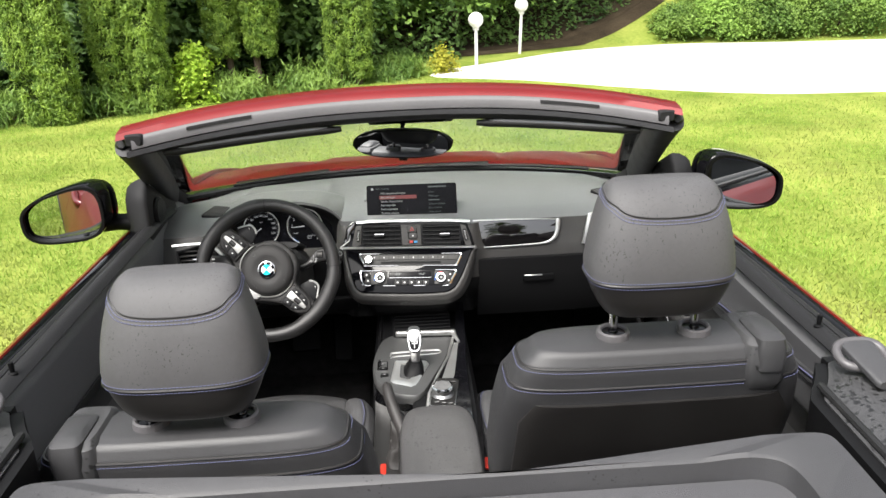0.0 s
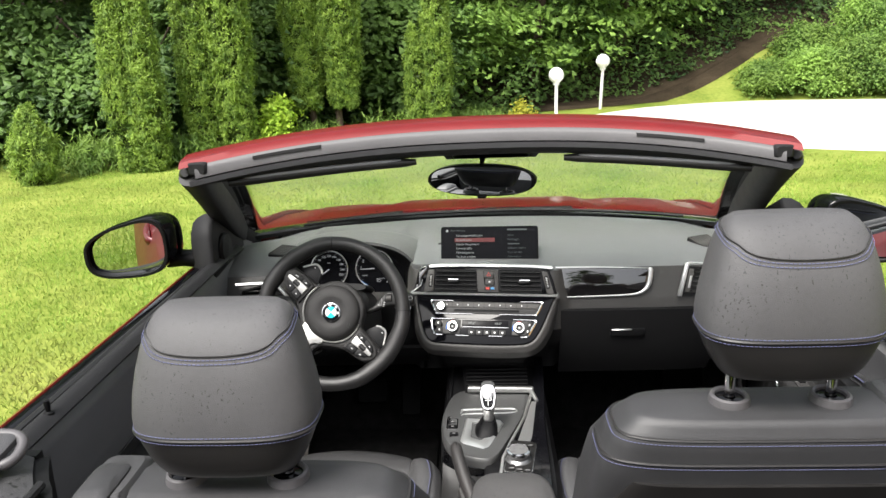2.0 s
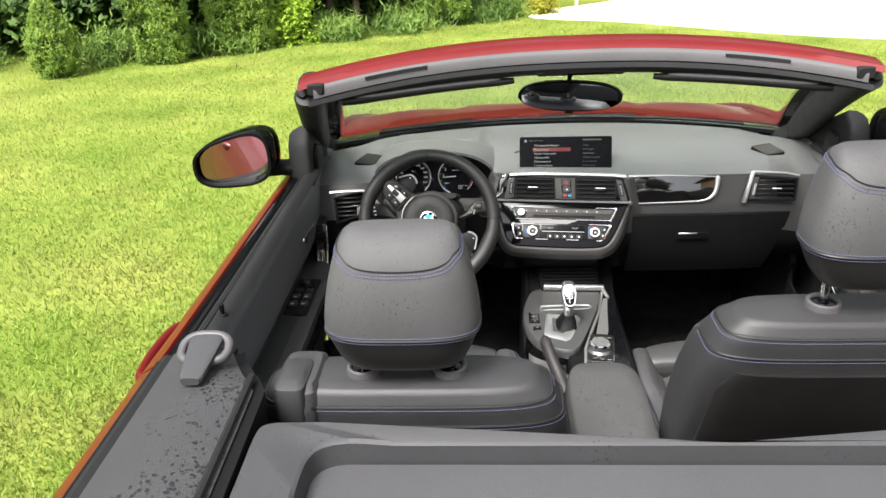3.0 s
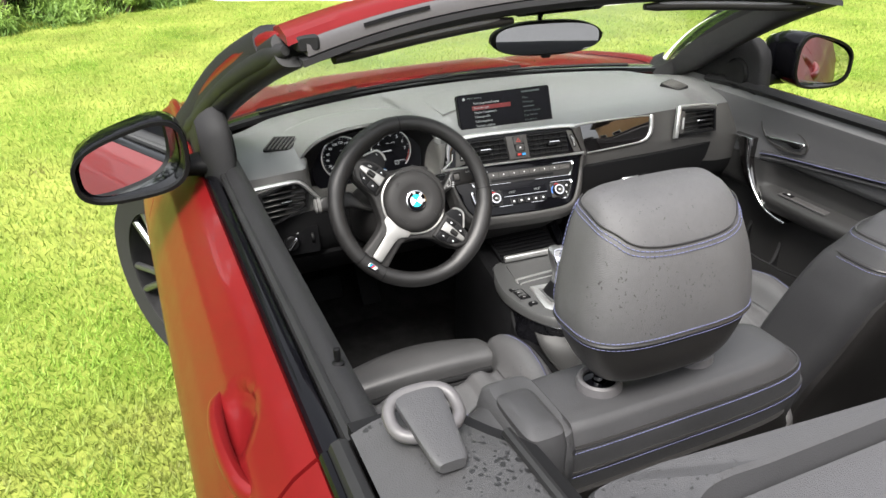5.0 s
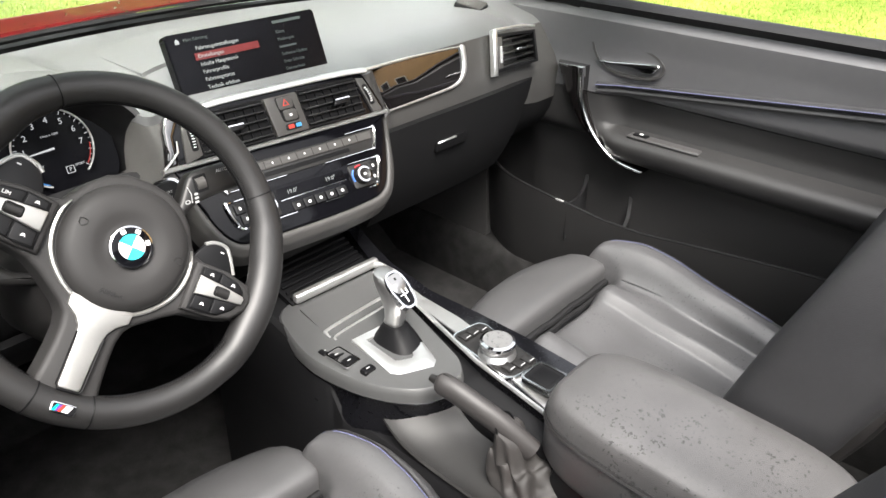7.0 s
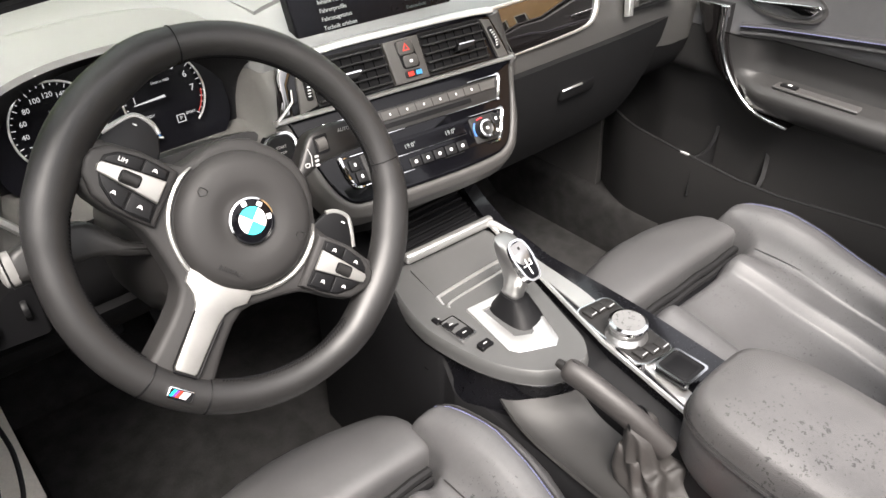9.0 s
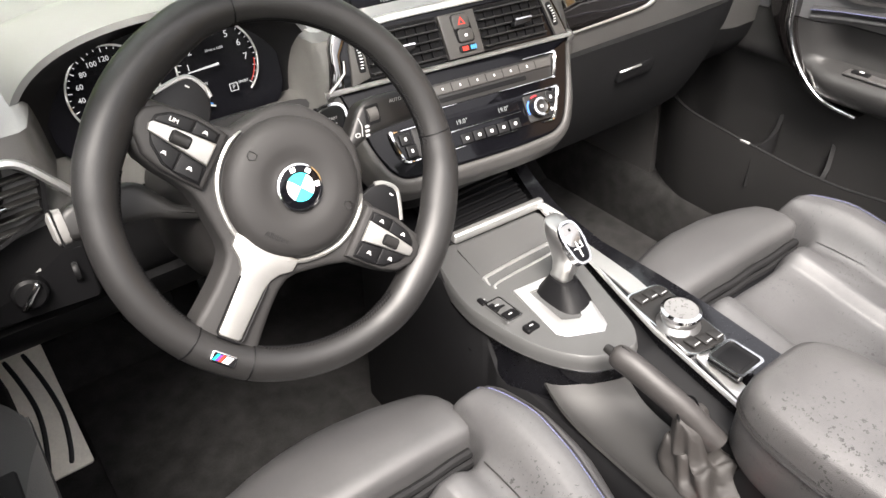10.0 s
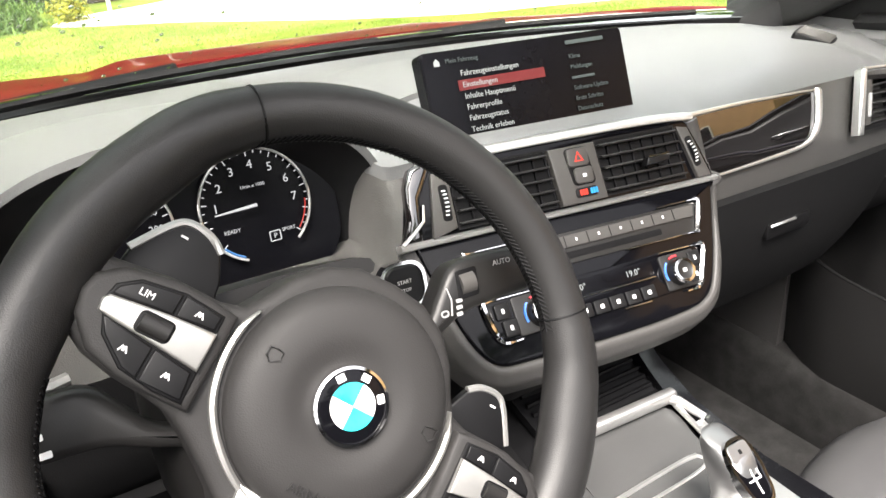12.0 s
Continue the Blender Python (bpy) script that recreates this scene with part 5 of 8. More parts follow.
def lip_fn(u, v):
    """Grey lip round the glossy frame, rolling away below and at the sides."""
    k = u * (len(rim_line) - 1)
    i = min(int(k), len(rim_line) - 2)
    x, z = (lerp(rim_line[i][j], rim_line[i + 1][j], k - i) for j in (0, 1))
    dx, dz = rim_line[i + 1][0] - rim_line[i][0], rim_line[i + 1][1] - rim_line[i][1]
    n = Vector((-dz, dx)).normalized() * -1
    if n.x * x + n.y * (z - 0.03) < 0:
        n = -n
    low = bump01(z, -0.06, 0.0, 0.06)
    off = ramp(v, [(0, -0.0005), (0.12, 0.0012), (0.35, 0.0075), (0.7, 0.017), (1, 0.024)]) * (0.75 + 0.25 * low)
    y = ramp(v, [(0, 0.0030), (0.12, -0.0036), (0.35, -0.0028), (0.7, 0.0070), (1, 0.032)])
    return SC @ Vector((x + n.x * off, y, z + n.y * off))


part("stack_lip", sheet(lip_fn, 60, 12, 0.004), DASH_FACE, dash, "grey lip round the centre panel", smooth=60)
radio = part("radio_panel", slab([(-0.1330, 0.0672), (0.1330, 0.0672), (0.1195, 0.0368), (-0.1260, 0.0368)], -0.0046, 0.01, SC, 0.001), SATIN, black_frame, "radio panel with chrome ends")
part("radio_button_strip", slab([(-0.1270, 0.0640), (0.1270, 0.0640), (0.1225, 0.0520), (-0.1240, 0.0520)], -0.0068, 0.004, SC, 0.0008), HAZARD, radio)
for s in (-1, 1):
    sx = 1.0 if s > 0 else 1.02
    part("radio_bracket", merge(tube([SC @ Vector((s * sx * x, -0.0062, z)) for x, z in smooth_path2([(0.082, 0.0690), (0.128, 0.0690), (0.1345, 0.0665), (0.1290, 0.0520), (0.1215, 0.0375), (0.1150, 0.0362), (0.032, 0.0362)], 4)], [0.0007] * 5 + [0.0026] * 12 + [0.0022] * 3 + [0.0007] * 5, 6)), CHROME, radio)
for k in range(8):
    u = -0.0980 + 0.0262 * k
    part("button_gap", box((u + 0.0131, -0.0070, 0.0580), (0.0007, 0.0006, 0.0110), 0.0, 1, SC), BLACK, radio)
    part("button_mark", plate(rrect(0.0020, 0.0030, 0.0004), 0.0006, SC @ Matrix.Translation((u, -0.0071, 0.0585))), WHITE, radio)
part("disc_slot", slab([(x, 0.0450 + z) for x, z in rrect(0.1600, 0.0065, 0.002)], -0.0050, 0.002, SC, 0.0003), BLACK, radio)
part("radio_knob", lathe([(0.0, -0.013), (0.0085, -0.013), (0.0100, -0.011), (0.0100, 0.0)], SC @ Matrix.Translation((-0.1120, -0.004, 0.0520)), 20), CHROME, radio)
climate = part("climate_panel", slab([(-0.1300, 0.0245), (0.1180, 0.0245), (0.1030, -0.0165), (-0.1245, -0.0165)], -0.0046, 0.01, SC, 0.001), PIANO, black_frame, "black climate panel with two round knobs")
for s in (-1, 1):
    pts = [(0.066, 0.0242), (0.114, 0.0232), (0.1205, 0.0195), (0.1110, 0.0000), (0.1025, -0.0155), (0.0960, -0.0185), (0.0850, -0.0190)] if s > 0 else [(-0.080, 0.0226), (-0.126, 0.0226), (-0.1335, 0.0205), (-0.1305, -0.0040), (-0.1250, -0.0148), (-0.1180, -0.0172), (-0.1050, -0.0172)]
    part("climate_bracket", tube([SC @ Vector((x, -0.0062, z)) for x, z in smooth_path2(pts, 4)], [0.0008] * 5 + [0.0030] * 12 + [0.0024] * 4 + [0.0011] * 4, 6), CHROME, climate)
    part("lower_line", tube([SC @ Vector((x, -0.0062, -0.0182)) for x in ((0.008, 0.040) if s > 0 else (-0.072, -0.040))], 0.0010, 6), CHROME, climate)
    kx = 0.0815 if s > 0 else -0.0800
    part("knob_field", slab([(kx + x + 0.0040 * s, 0.0030 + z) for x, z in rrect(0.0440, 0.0360, 0.003)], -0.0062, 0.004, SC, 0.0008), SATIN, climate)
    km = SC @ Matrix.Translation((kx, -0.0058, 0.0015))
    knob = part("climate_knob", lathe([(0.0, -0.0105), (0.0080, -0.0105), (0.0095, -0.0115), (0.0122, -0.0110), (0.0130, -0.0020), (0.0135, 0.0)], km, 32), SATIN, climate, "round temperature knob")
    part("knob_ring", lathe([(0.0092, -0.0118), (0.0120, -0.0116), (0.0128, -0.0090), (0.0100, -0.0090)], km, 32), CHROME, knob)
    part("knob_mark", plate(rrect(0.005, 0.004, 0.001), 0.0006, km @ Matrix.Translation((0, -0.0112, 0))), MARK, knob)
    for a0, a1, mt in ((80, 118, ARC_RED), (135, 205, ARC_BLUE)):
        part("temperature_arc", tube([km @ Vector((0.0162 * math.cos(radians(a)), -0.0014, 0.0162 * math.sin(radians(a)))) for a in range(a0, a1, 6)], 0.0012, 5), mt, knob)
    bx = 0.1035 if s > 0 else -0.1150
    for k in range(2):
        part("seat_heat_button", slab([(bx + x - 0.004 * s * (k - 0.5), 0.0110 - 0.0160 * k + z) for x, z in rrect(0.0150, 0.0150, 0.002)], -0.0078, 0.004, SC, 0.001), KEY, climate)
        part("seat_heat_mark", plate(rrect(0.003, 0.0045, 0.001), 0.0006, SC @ Matrix.Translation((bx - 0.004 * s * (k - 0.5), -0.0082, 0.0110 - 0.0160 * k))), WHITE, climate)
part("climate_display", slab([(x - 0.002, 0.0130 + z) for x, z in rrect(0.1130, 0.0150, 0.002)], -0.0052, 0.002, SC, 0.0003), DISPLAY, climate)
part("climate_reading", merge(*[text(w, 0.0085, SC @ Matrix.Translation((u, -0.0058, 0.0125))) for w, u in (("19.0°", 0.030), ("19.0°", -0.034))]), SCREEN_TXT, climate)
# chrome tube draws the reflection on the display's glossy lower edge
part("display_reflection", tube([SC @ Vector((-0.056, -0.0052, 0.0036)), SC @ Vector((0.054, -0.0052, 0.0036))], 0.0009, 6), CHROME, climate)
for k in range(5):
    u = -0.0340 + 0.0187 * k
    part("climate_button", slab([(u + x, -0.0095 + z) for x, z in rrect(0.0165, 0.0130, 0.0015)], -0.0062, 0.004, SC, 0.0007), KEY, climate)
    part("climate_mark", plate(rrect(0.0040, 0.0040, 0.0010), 0.0006, SC @ Matrix.Translation((u, -0.0066, -0.0095))), WHITE, climate)

# passenger trim strip
SP = pose(0.3, 0.2266, 0.90, -17.4, 0, 0)
STRIP = [(-0.1450, 0.0330), (-0.050, 0.0325), (0.050, 0.0290), (0.0820, 0.0262), (0.0800, 0.0080), (0.0755, -0.0100), (0.0660, -0.0230), (0.0540, -0.0300), (0.030, -0.0340), (-0.040, -0.0362), (-0.1150, -0.0372)]
strip_ob = part("trim_strip", slab(STRIP, -0.0040, 0.012, SP, 0.0015), STRIP_GLOSS, dash, "glossy black trim strip edged in silver")
edge_pts = [(-0.1180, -0.0385, 0.0015), (-0.040, -0.0375, 0.0019), (0.030, -0.0356, 0.0024), (0.0560, -0.0322, 0.0034), (0.0700, -0.0250, 0.0046), (0.0800, -0.0120, 0.0056), (0.0845, 0.0060, 0.0062), (0.0865, 0.0265, 0.0062), (0.0870, 0.0280, 0.0030)]
edge_fine = smooth_path([(x, z, w) for x, z, w in edge_pts], 5)
part("strip_silver_edge", tube([SP @ Vector((p.x, -0.0045, p.y)) for p in edge_fine], [p.z for p in edge_fine], 10, flat=0.6, up=SP.to_3x3() @ Vector((0, 1, 0))), SILVER, strip_ob, "silver edge that widens round the tip")
part("strip_top_line", tube([SP @ Vector((x, -0.0040, z)) for x, z in ((-0.1450, 0.0345), (-0.050, 0.0338), (0.050, 0.0302), (0.0860, 0.0280))], [0.0030, 0.0022, 0.0012, 0.0010], 6), SILVER, strip_ob)

# end vents
for s in (-1, 1):
    vm = pose(-0.578, 0.206, 0.877, -18, 0, 7) if s < 0 else pose(0.522, 0.2115, 0.893, -18, 0, -3)
    ov = [(-0.064, -0.027), (0.060, -0.027), (0.066, 0.033), (-0.047, 0.042)] if s > 0 else [(x, z + 0.010 * x / 0.05) for x, z in ((-0.05, -0.036), (0.045, -0.03), (0.055, 0.004), (0.03, 0.034), (-0.055, 0.036))]
    vent = part("air_vent", ring(ov, 0.006, 0.05, vm), TRIM, dash, "end air vent with slats and silver trim")
    part("vent_back", plate([(x * 0.95, z * 0.95) for x, z in ov], 0.003, vm @ Matrix.Translation((0, 0.020, 0))), BLACK, vent)
    for k in range(5):
        zk = (-0.019 if s > 0 else -0.025) + 0.0118 * k
        cut = [a[0] + (b[0] - a[0]) * (zk - a[1]) / (b[1] - a[1]) for a, b in zip(ov, ov[1:] + ov[:1]) if (a[1] - zk) * (b[1] - zk) < 0]
        part("slat", box((0, 0, 0), (max(cut) - min(cut) - 0.010, 0.012, 0.0032), 0.001, 1, vm @ Matrix.Translation(((max(cut) + min(cut)) / 2, 0.010, zk)) @ Matrix.Rotation(radians(14), 4, "X")), SLAT, vent)
    part("vent_tab", box((0.010 if s > 0 else 0, -0.004, 0.006 if s > 0 else 0.0), (0.026, 0.01, 0.005), 0.0015, 1, vm), CHROME, vent)
    if s > 0:
        part("silver_edge", slab([(-0.0440, 0.0520), (-0.0545, 0.0500), (-0.0745, -0.0310), (-0.0640, -0.0320)], -0.0060, 0.012, vm, 0.0030), SILVER, vent, smooth=50)
        part("silver_top_line", tube([vm @ Vector((-0.048, -0.003, 0.0505)), vm @ Vector((0.030, -0.002, 0.0465)), vm @ Vector((0.068, 0.002, 0.0395))], 0.0022, 6), SILVER, vent)
        part("roller_block", slab([(-0.0460, 0.0360), (-0.0330, 0.0350), (-0.0440, -0.0210), (-0.0580, -0.0210)], -0.0030, 0.02, vm, 0.0015), HAZARD, vent)
        part("vent_roller", slab([(-0.0445 + x + 0.2 * z, 0.004 + z) for x, z in rrect(0.0060, 0.0300, 0.002)], -0.0050, 0.006, vm, 0.0015), MARK, vent)
    else:
        part("silver_edge", tube(smooth_path([vm @ Vector(p) for p in ((-0.062, -0.004, 0.040), (0.0, -0.006, 0.040), (0.035, -0.006, 0.036), (0.060, -0.006, 0.008), (0.078, -0.004, -0.014), (0.10, 0.0, -0.016))], 5), 0.0045, 6), SILVER, vent)
    # defroster grille near the pillar
    gx, gy = s * 0.548, 0.345
    prof_ = sorted(dash_profile(gx)[:4])
    gz = ramp(gy, prof_)
    slope = math.degrees(math.atan2(ramp(gy + 0.02, prof_) - ramp(gy - 0.02, prof_), 0.04))
    gm = Matrix.Translation((gx, gy, gz + 0.004)) @ Matrix.Rotation(radians(s * 24), 4, "Z") @ Matrix.Rotation(radians(-90 + slope + 10), 4, "X")
    gr = part("defroster_grille", plate([(x - s * 0.35 * z, z) for x, z in rrect(0.062, 0.052, 0.007)], 0.012, gm, 0.001), BLACK, dash)
    for k in range(7):
        x = -0.027 + 0.009 * k
        part("grille_slat", xf(merge(box((0, 0, 0), (0.0030, 0.003, 0.048), 0.0005, 1, Matrix.Translation((x, -0.0012, 0)) @ Matrix.Rotation(-s * 0.34, 4, "Y"))), gm), DASH_FACE, gr)
# light switch
lm = pose(-0.575, 0.214, 0.778, -8, 0, -6)
lsw = part("light_switch_panel", plate(rrect(0.125, 0.062, 0.006), 0.02, lm, 0.002), BLACK, dash, "light switch panel with a round knob")
part("light_knob", lathe([(0.0, -0.014), (0.014, -0.014), (0.017, -0.011), (0.018, 0.0)], lm @ Matrix.Translation((0.0, 0, 0.0)), 24), TRIM, lsw)
part("light_knob_grip", box((0, -0.016, 0), (0.007, 0.008, 0.034), 0.003, 2, lm @ Matrix.Rotation(radians(40), 4, "Y")), CHROME, lsw)
for k in range(3):
    part("light_mark", plate(rrect(0.006, 0.004, 0.001), 0.0006, lm @ Matrix.Translation((-0.026 + 0.02 * k, -0.001, 0.023 - 0.004 * abs(k - 1)))), MARK, lsw)
part("dimmer_wheel", lathe([(0.012, -0.003), (0.013, 0), (0.012, 0.003)], lm @ Matrix.Translation((0.047, 0.004, 0.004)) @ Matrix.Rotation(radians(90), 4, "Z"), 18), TRIM, lsw)
# start button
bm_ = pose(-0.222, 0.196, 0.862, -20, 0, -4)
sb = part("start_button", plate(rrect(0.034, 0.034, 0.011, 6), 0.012, bm_ @ Matrix.Translation((0, -0.006, 0)), 0.002), KEY, dash, "start button in a rounded chrome frame")
part("button_ring", ring(rrect(0.041, 0.040, 0.014, 6), 0.0028, 0.012, bm_ @ Matrix.Translation((0, -0.005, 0))), CHROME, sb)
part("button_words", merge(text("START", 0.0045, bm_ @ Matrix.Translation((0, -0.0065, 0.003))), text("STOP", 0.004, bm_ @ Matrix.Translation((0, -0.0065, -0.004)))), MARK, sb)
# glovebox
# the lid takes the lower dash's painted shade tone
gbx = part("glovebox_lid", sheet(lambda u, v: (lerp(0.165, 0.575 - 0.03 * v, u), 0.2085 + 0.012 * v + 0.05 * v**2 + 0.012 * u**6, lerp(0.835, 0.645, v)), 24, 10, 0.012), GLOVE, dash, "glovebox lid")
part("glovebox_handle", box((0.330, 0.2065, 0.772), (0.085, 0.012, 0.022), 0.004, 2, Matrix.Identity(4)), TRIM, gbx)
part("handle_chrome", box((0.315, 0.2000, 0.780), (0.050, 0.004, 0.004), 0.0015, 1), SILVER, gbx)
part("knee_panel", sheet(lambda u, v: (lerp(-0.66, -0.17, u), 0.232 + 0.02 * v + 0.06 * v**2, lerp(0.735, 0.655, v)), 16, 8, 0.012), TRIM, dash, "knee panel under the steering column")

# ---- steering wheel ----
WT = 25.0
WM = pose(-0.36, 0.018, 0.9115, -WT, 0, 0)
WR = WM @ Matrix.Rotation(radians(44.5), 4, "Y")
sw = thing("steering_wheel", (-0.36, 0.02, 0.91), "thick black leather steering wheel with silver spokes, turned", "steering wheel")
RR = 0.1570


def rim_at(a, q, k=1.0):
    """Point of the rim's skin: a degrees round the wheel from the right, q radians round its section (pi faces the hub)."""
    c, s = math.cos(radians(a)), math.sin(radians(a))
    d = min(abs((a - b + 180) % 360 - 180) for b in (6, 174))
    thumb = bump01(d, 0, 15, 15)
    lobe = 0.0015 * bump01(d, 26, 31, 9)
    rr = (0.0157 + lobe) * k
    radial = math.cos(q) * (rr + (0.0062 * thumb if math.cos(q) < 0 else 0.0))
    return WR @ Vector(((RR + radial) * c, rr * (0.93 + 0.16 * thumb) * math.sin(q), (RR + radial) * s))


def rim_section(a, k=1.0):
    return [rim_at(a, 2 * math.pi * j / 24, k) for j in range(24)]


part("rim", loft([rim_section(a) for a in range(0, 360, 3)], False, True), RIM_LEATHER, sw, "black leather rim with shaped thumb rests", smooth=70)
for a in (45, 135, 260, 280):
    part("rim_seam", tube([v for v in rim_section(a, 1.003)], 0.0008, 5, closed=True), BLACK, sw)
zig = []
for a0, a1 in ((42, 138), (200, 256), (284, 340)):
    zig.append(tube([rim_at(a, math.pi + 0.12, 1.0) for a in range(a0, a1 + 1, 2)], 0.0007, 5))
    for k in range(int((a1 - a0) / 1.25)):
        a = a0 + 1.25 * k
        zig.append(tube([rim_at(a, math.pi + 0.46, 1.012), rim_at(a + 1.5, math.pi + 0.12, 1.02), rim_at(a + 0.3, math.pi - 0.2, 1.012)], 0.0005, 4))
part("rim_stitching", merge(*zig), BLACK, sw, "black cross stitching along the rim", kind="stuff")


def mirrored(outline, s):
    return [(x * s, z) for x, z in outline]


# spider: shield behind the airbag, two horns to the rim and the lower spoke
half = [(0.0, 0.0715), (0.022, 0.0695), (0.040, 0.0605), (0.053, 0.0465), (0.061, 0.032), (0.068, 0.0215), (0.080, 0.0180), (0.105, 0.0180), (0.124, 0.0150), (0.138, 0.0130), (0.152, 0.0170), (0.154, -0.030), (0.142, -0.0250), (0.134, -0.0262), (0.124, -0.0320), (0.108, -0.0360), (0.090, -0.0380), (0.076, -0.0410), (0.062, -0.0490), (0.048, -0.0590), (0.036, -0.0680), (0.0295, -0.0760), (0.0268, -0.0880), (0.0268, -0.1050), (0.0282, -0.1250), (0.031, -0.1500)]
spider = half + [(-x, z) for x, z in reversed(half[1:])]
part("spider", slab(spider, -0.0045, 0.034, WR, 0.0060), AIRBAG, sw, "dark grey three-spoke centre of the wheel", smooth=50)
hub_prof = [(0.0, -0.0165), (0.0215, -0.0168), (0.027, -0.0180), (0.033, -0.0196), (0.038, -0.0200), (0.050, -0.0184), (0.0575, -0.0150), (0.0610, -0.0090), (0.0622, -0.0030), (0.0622, 0.02), (0.04, 0.02)]
hub = part("airbag_cover", lathe(hub_prof, WR, 64), AIRBAG, sw, "round grey airbag cover with embossed lettering", smooth=50)
WE = WR @ Matrix.Translation((0, 0.0015, 0)) @ Matrix.Diagonal((0.855, 1, 0.855, 1))
part("emblem_ring", lathe([(0.0, -0.0232), (0.0205, -0.0232), (0.0228, -0.0225), (0.0235, -0.019), (0.022, -0.017)], WE, 40), PIANO, hub)
part("emblem_rim", lathe([(0.0222, -0.0236), (0.0240, -0.0230), (0.0240, -0.0185), (0.0222, -0.0185)], WE, 40), CHROME, hub)
for k in range(4):
    arc = [(0, 0)] + [(0.0144 * math.cos(radians(90 * k + 9 * j)), 0.0144 * math.sin(radians(90 * k + 9 * j))) for j in range(11)]
    part("emblem_quarter", plate(arc, 0.002, WE @ Matrix.Translation((0, -0.0242, 0))), (ENAMEL if k % 2 == 0 else CYAN), hub)
for a in (38, 90, 142):
    part("emblem_mark", plate(rrect(0.0056, 0.0046, 0.0006), 0.0008, WE @ Matrix.Rotation(radians(90 - a), 4, "Y") @ Matrix.Translation((0, -0.0238, 0.0184))), WHITE, hub)
part("airbag_lettering", text("AIRBAG", 0.0068, WR @ Matrix.Translation((0, -0.0196, -0.0475))), RIM_LEATHER, hub)
for s in (-1, 1):
    part("horn_mark", tube([WR @ Vector((s * x, -0.0194, z)) for x, z in ((0.044, 0.004), (0.049, 0.0015), (0.052, 0.004), (0.052, 0.0085), (0.048, 0.009), (0.044, 0.008))], 0.0005, 4, closed=True), RIM_LEATHER, hub)
# silver trim that hugs the airbag and runs down the lower spoke
trim = []
for s in (-1, 1):
    side = []
    for i in range(41):
        a = -72 + 92 * i / 40
        w = 0.0040 * min(1.0, (20 - a) / 16 + 0.30)
        r = 0.0632 + 0.0016 * bump01(a, -20, 40, 30)
        side.append([WR @ Vector((s * rr * math.cos(radians(a)), y, rr * math.sin(radians(a)))) for rr, y in ((r, 0.0), (r, -0.0074), (r + 0.4 * w, -0.0088), (r + w * 0.9, -0.0078), (r + w, 0.0))])
    trim.append(loft(side))
fork = [(0.0, -0.1400), (0.0085, -0.1400), (0.0104, -0.1375), (0.0108, -0.113), (0.0116, -0.094), (0.0136, -0.083), (0.0190, -0.0755), (0.0290, -0.0680), (0.0300, -0.0560), (0.0, -0.0600)]
trim.append(slab(fork + [(-x, z) for x, z in reversed(fork[1:-1])], -0.0086, 0.006, WR, 0.0012))
part("silver_trim", merge(*trim), WHEEL_SILVER, sw, "satin silver trim round the airbag and down the lower spoke", smooth=45)
part("fork_groove", tube([WR @ Vector((x, -0.0088, z)) for x, z in ((0.0128, -0.088), (0.0124, -0.112), (0.0122, -0.138), (0.0100, -0.1418), (-0.0100, -0.1418), (-0.0122, -0.138), (-0.0124, -0.112), (-0.0128, -0.088))], 0.0009, 5), BLACK, sw)
badge = part("rim_badge", slab(rrect(0.0225, 0.0098, 0.002), -0.0168, 0.006, WR @ Matrix.Translation((0, 0, -0.1570)), 0.0008), CHROME, sw, "small striped metal badge on the rim")
part("badge_field", plate(rrect(0.0200, 0.0076, 0.0015), 0.001, WR @ Matrix.Translation((0, -0.0171, -0.1570))), KEY, badge)
for dx, w, mt in ((-0.0072, 0.0022, CYAN), (-0.0046, 0.0022, surface("violet_mark", (0.10, 0.03, 0.22), 0.3)), (-0.0020, 0.0022, RED), (0.0014, 0.0022, WHITE), (0.0046, 0.0030, WHITE)):
    part("badge_stripe", plate([(-w / 2 - 0.0014, -0.0030), (w / 2 - 0.0014, -0.0030), (w / 2 + 0.0014, 0.0030), (-w / 2 + 0.0014, 0.0030)], 0.0008, WR @ Matrix.Translation((dx, -0.0176, -0.1570))), mt, badge)
# switch pods on the horns
POD = [(0.0700, 0.0145), (0.085, 0.0165), (0.105, 0.0168), (0.1270, 0.0118), (0.1375, 0.0030), (0.1395, -0.0060), (0.1365, -0.0170), (0.1240, -0.0295), (0.108, -0.0345), (0.090, -0.0360), (0.0700, -0.0365)]
FIELD = [(0.0765, 0.0115), (0.098, 0.0130), (0.1185, 0.0095), (0.1275, 0.0025), (0.1290, -0.0060), (0.1220, -0.0205), (0.1080, -0.0310), (0.090, -0.0340), (0.0750, -0.0340)]
POD_KEYS = [[(0.0785, 0.0030), (0.0782, 0.0102), (0.0975, 0.0116), (0.0975, 0.0012)], [(0.0990, 0.0010), (0.0990, 0.0116), (0.1180, 0.0082), (0.1255, 0.0022), (0.1268, -0.0020)], [(0.0785, -0.0190), (0.0768, -0.0325), (0.0980, -0.0320), (0.0980, -0.0165)], [(0.0995, -0.0162), (0.0995, -0.0318), (0.1075, -0.0297), (0.1205, -0.0200), (0.1255, -0.0125)]]
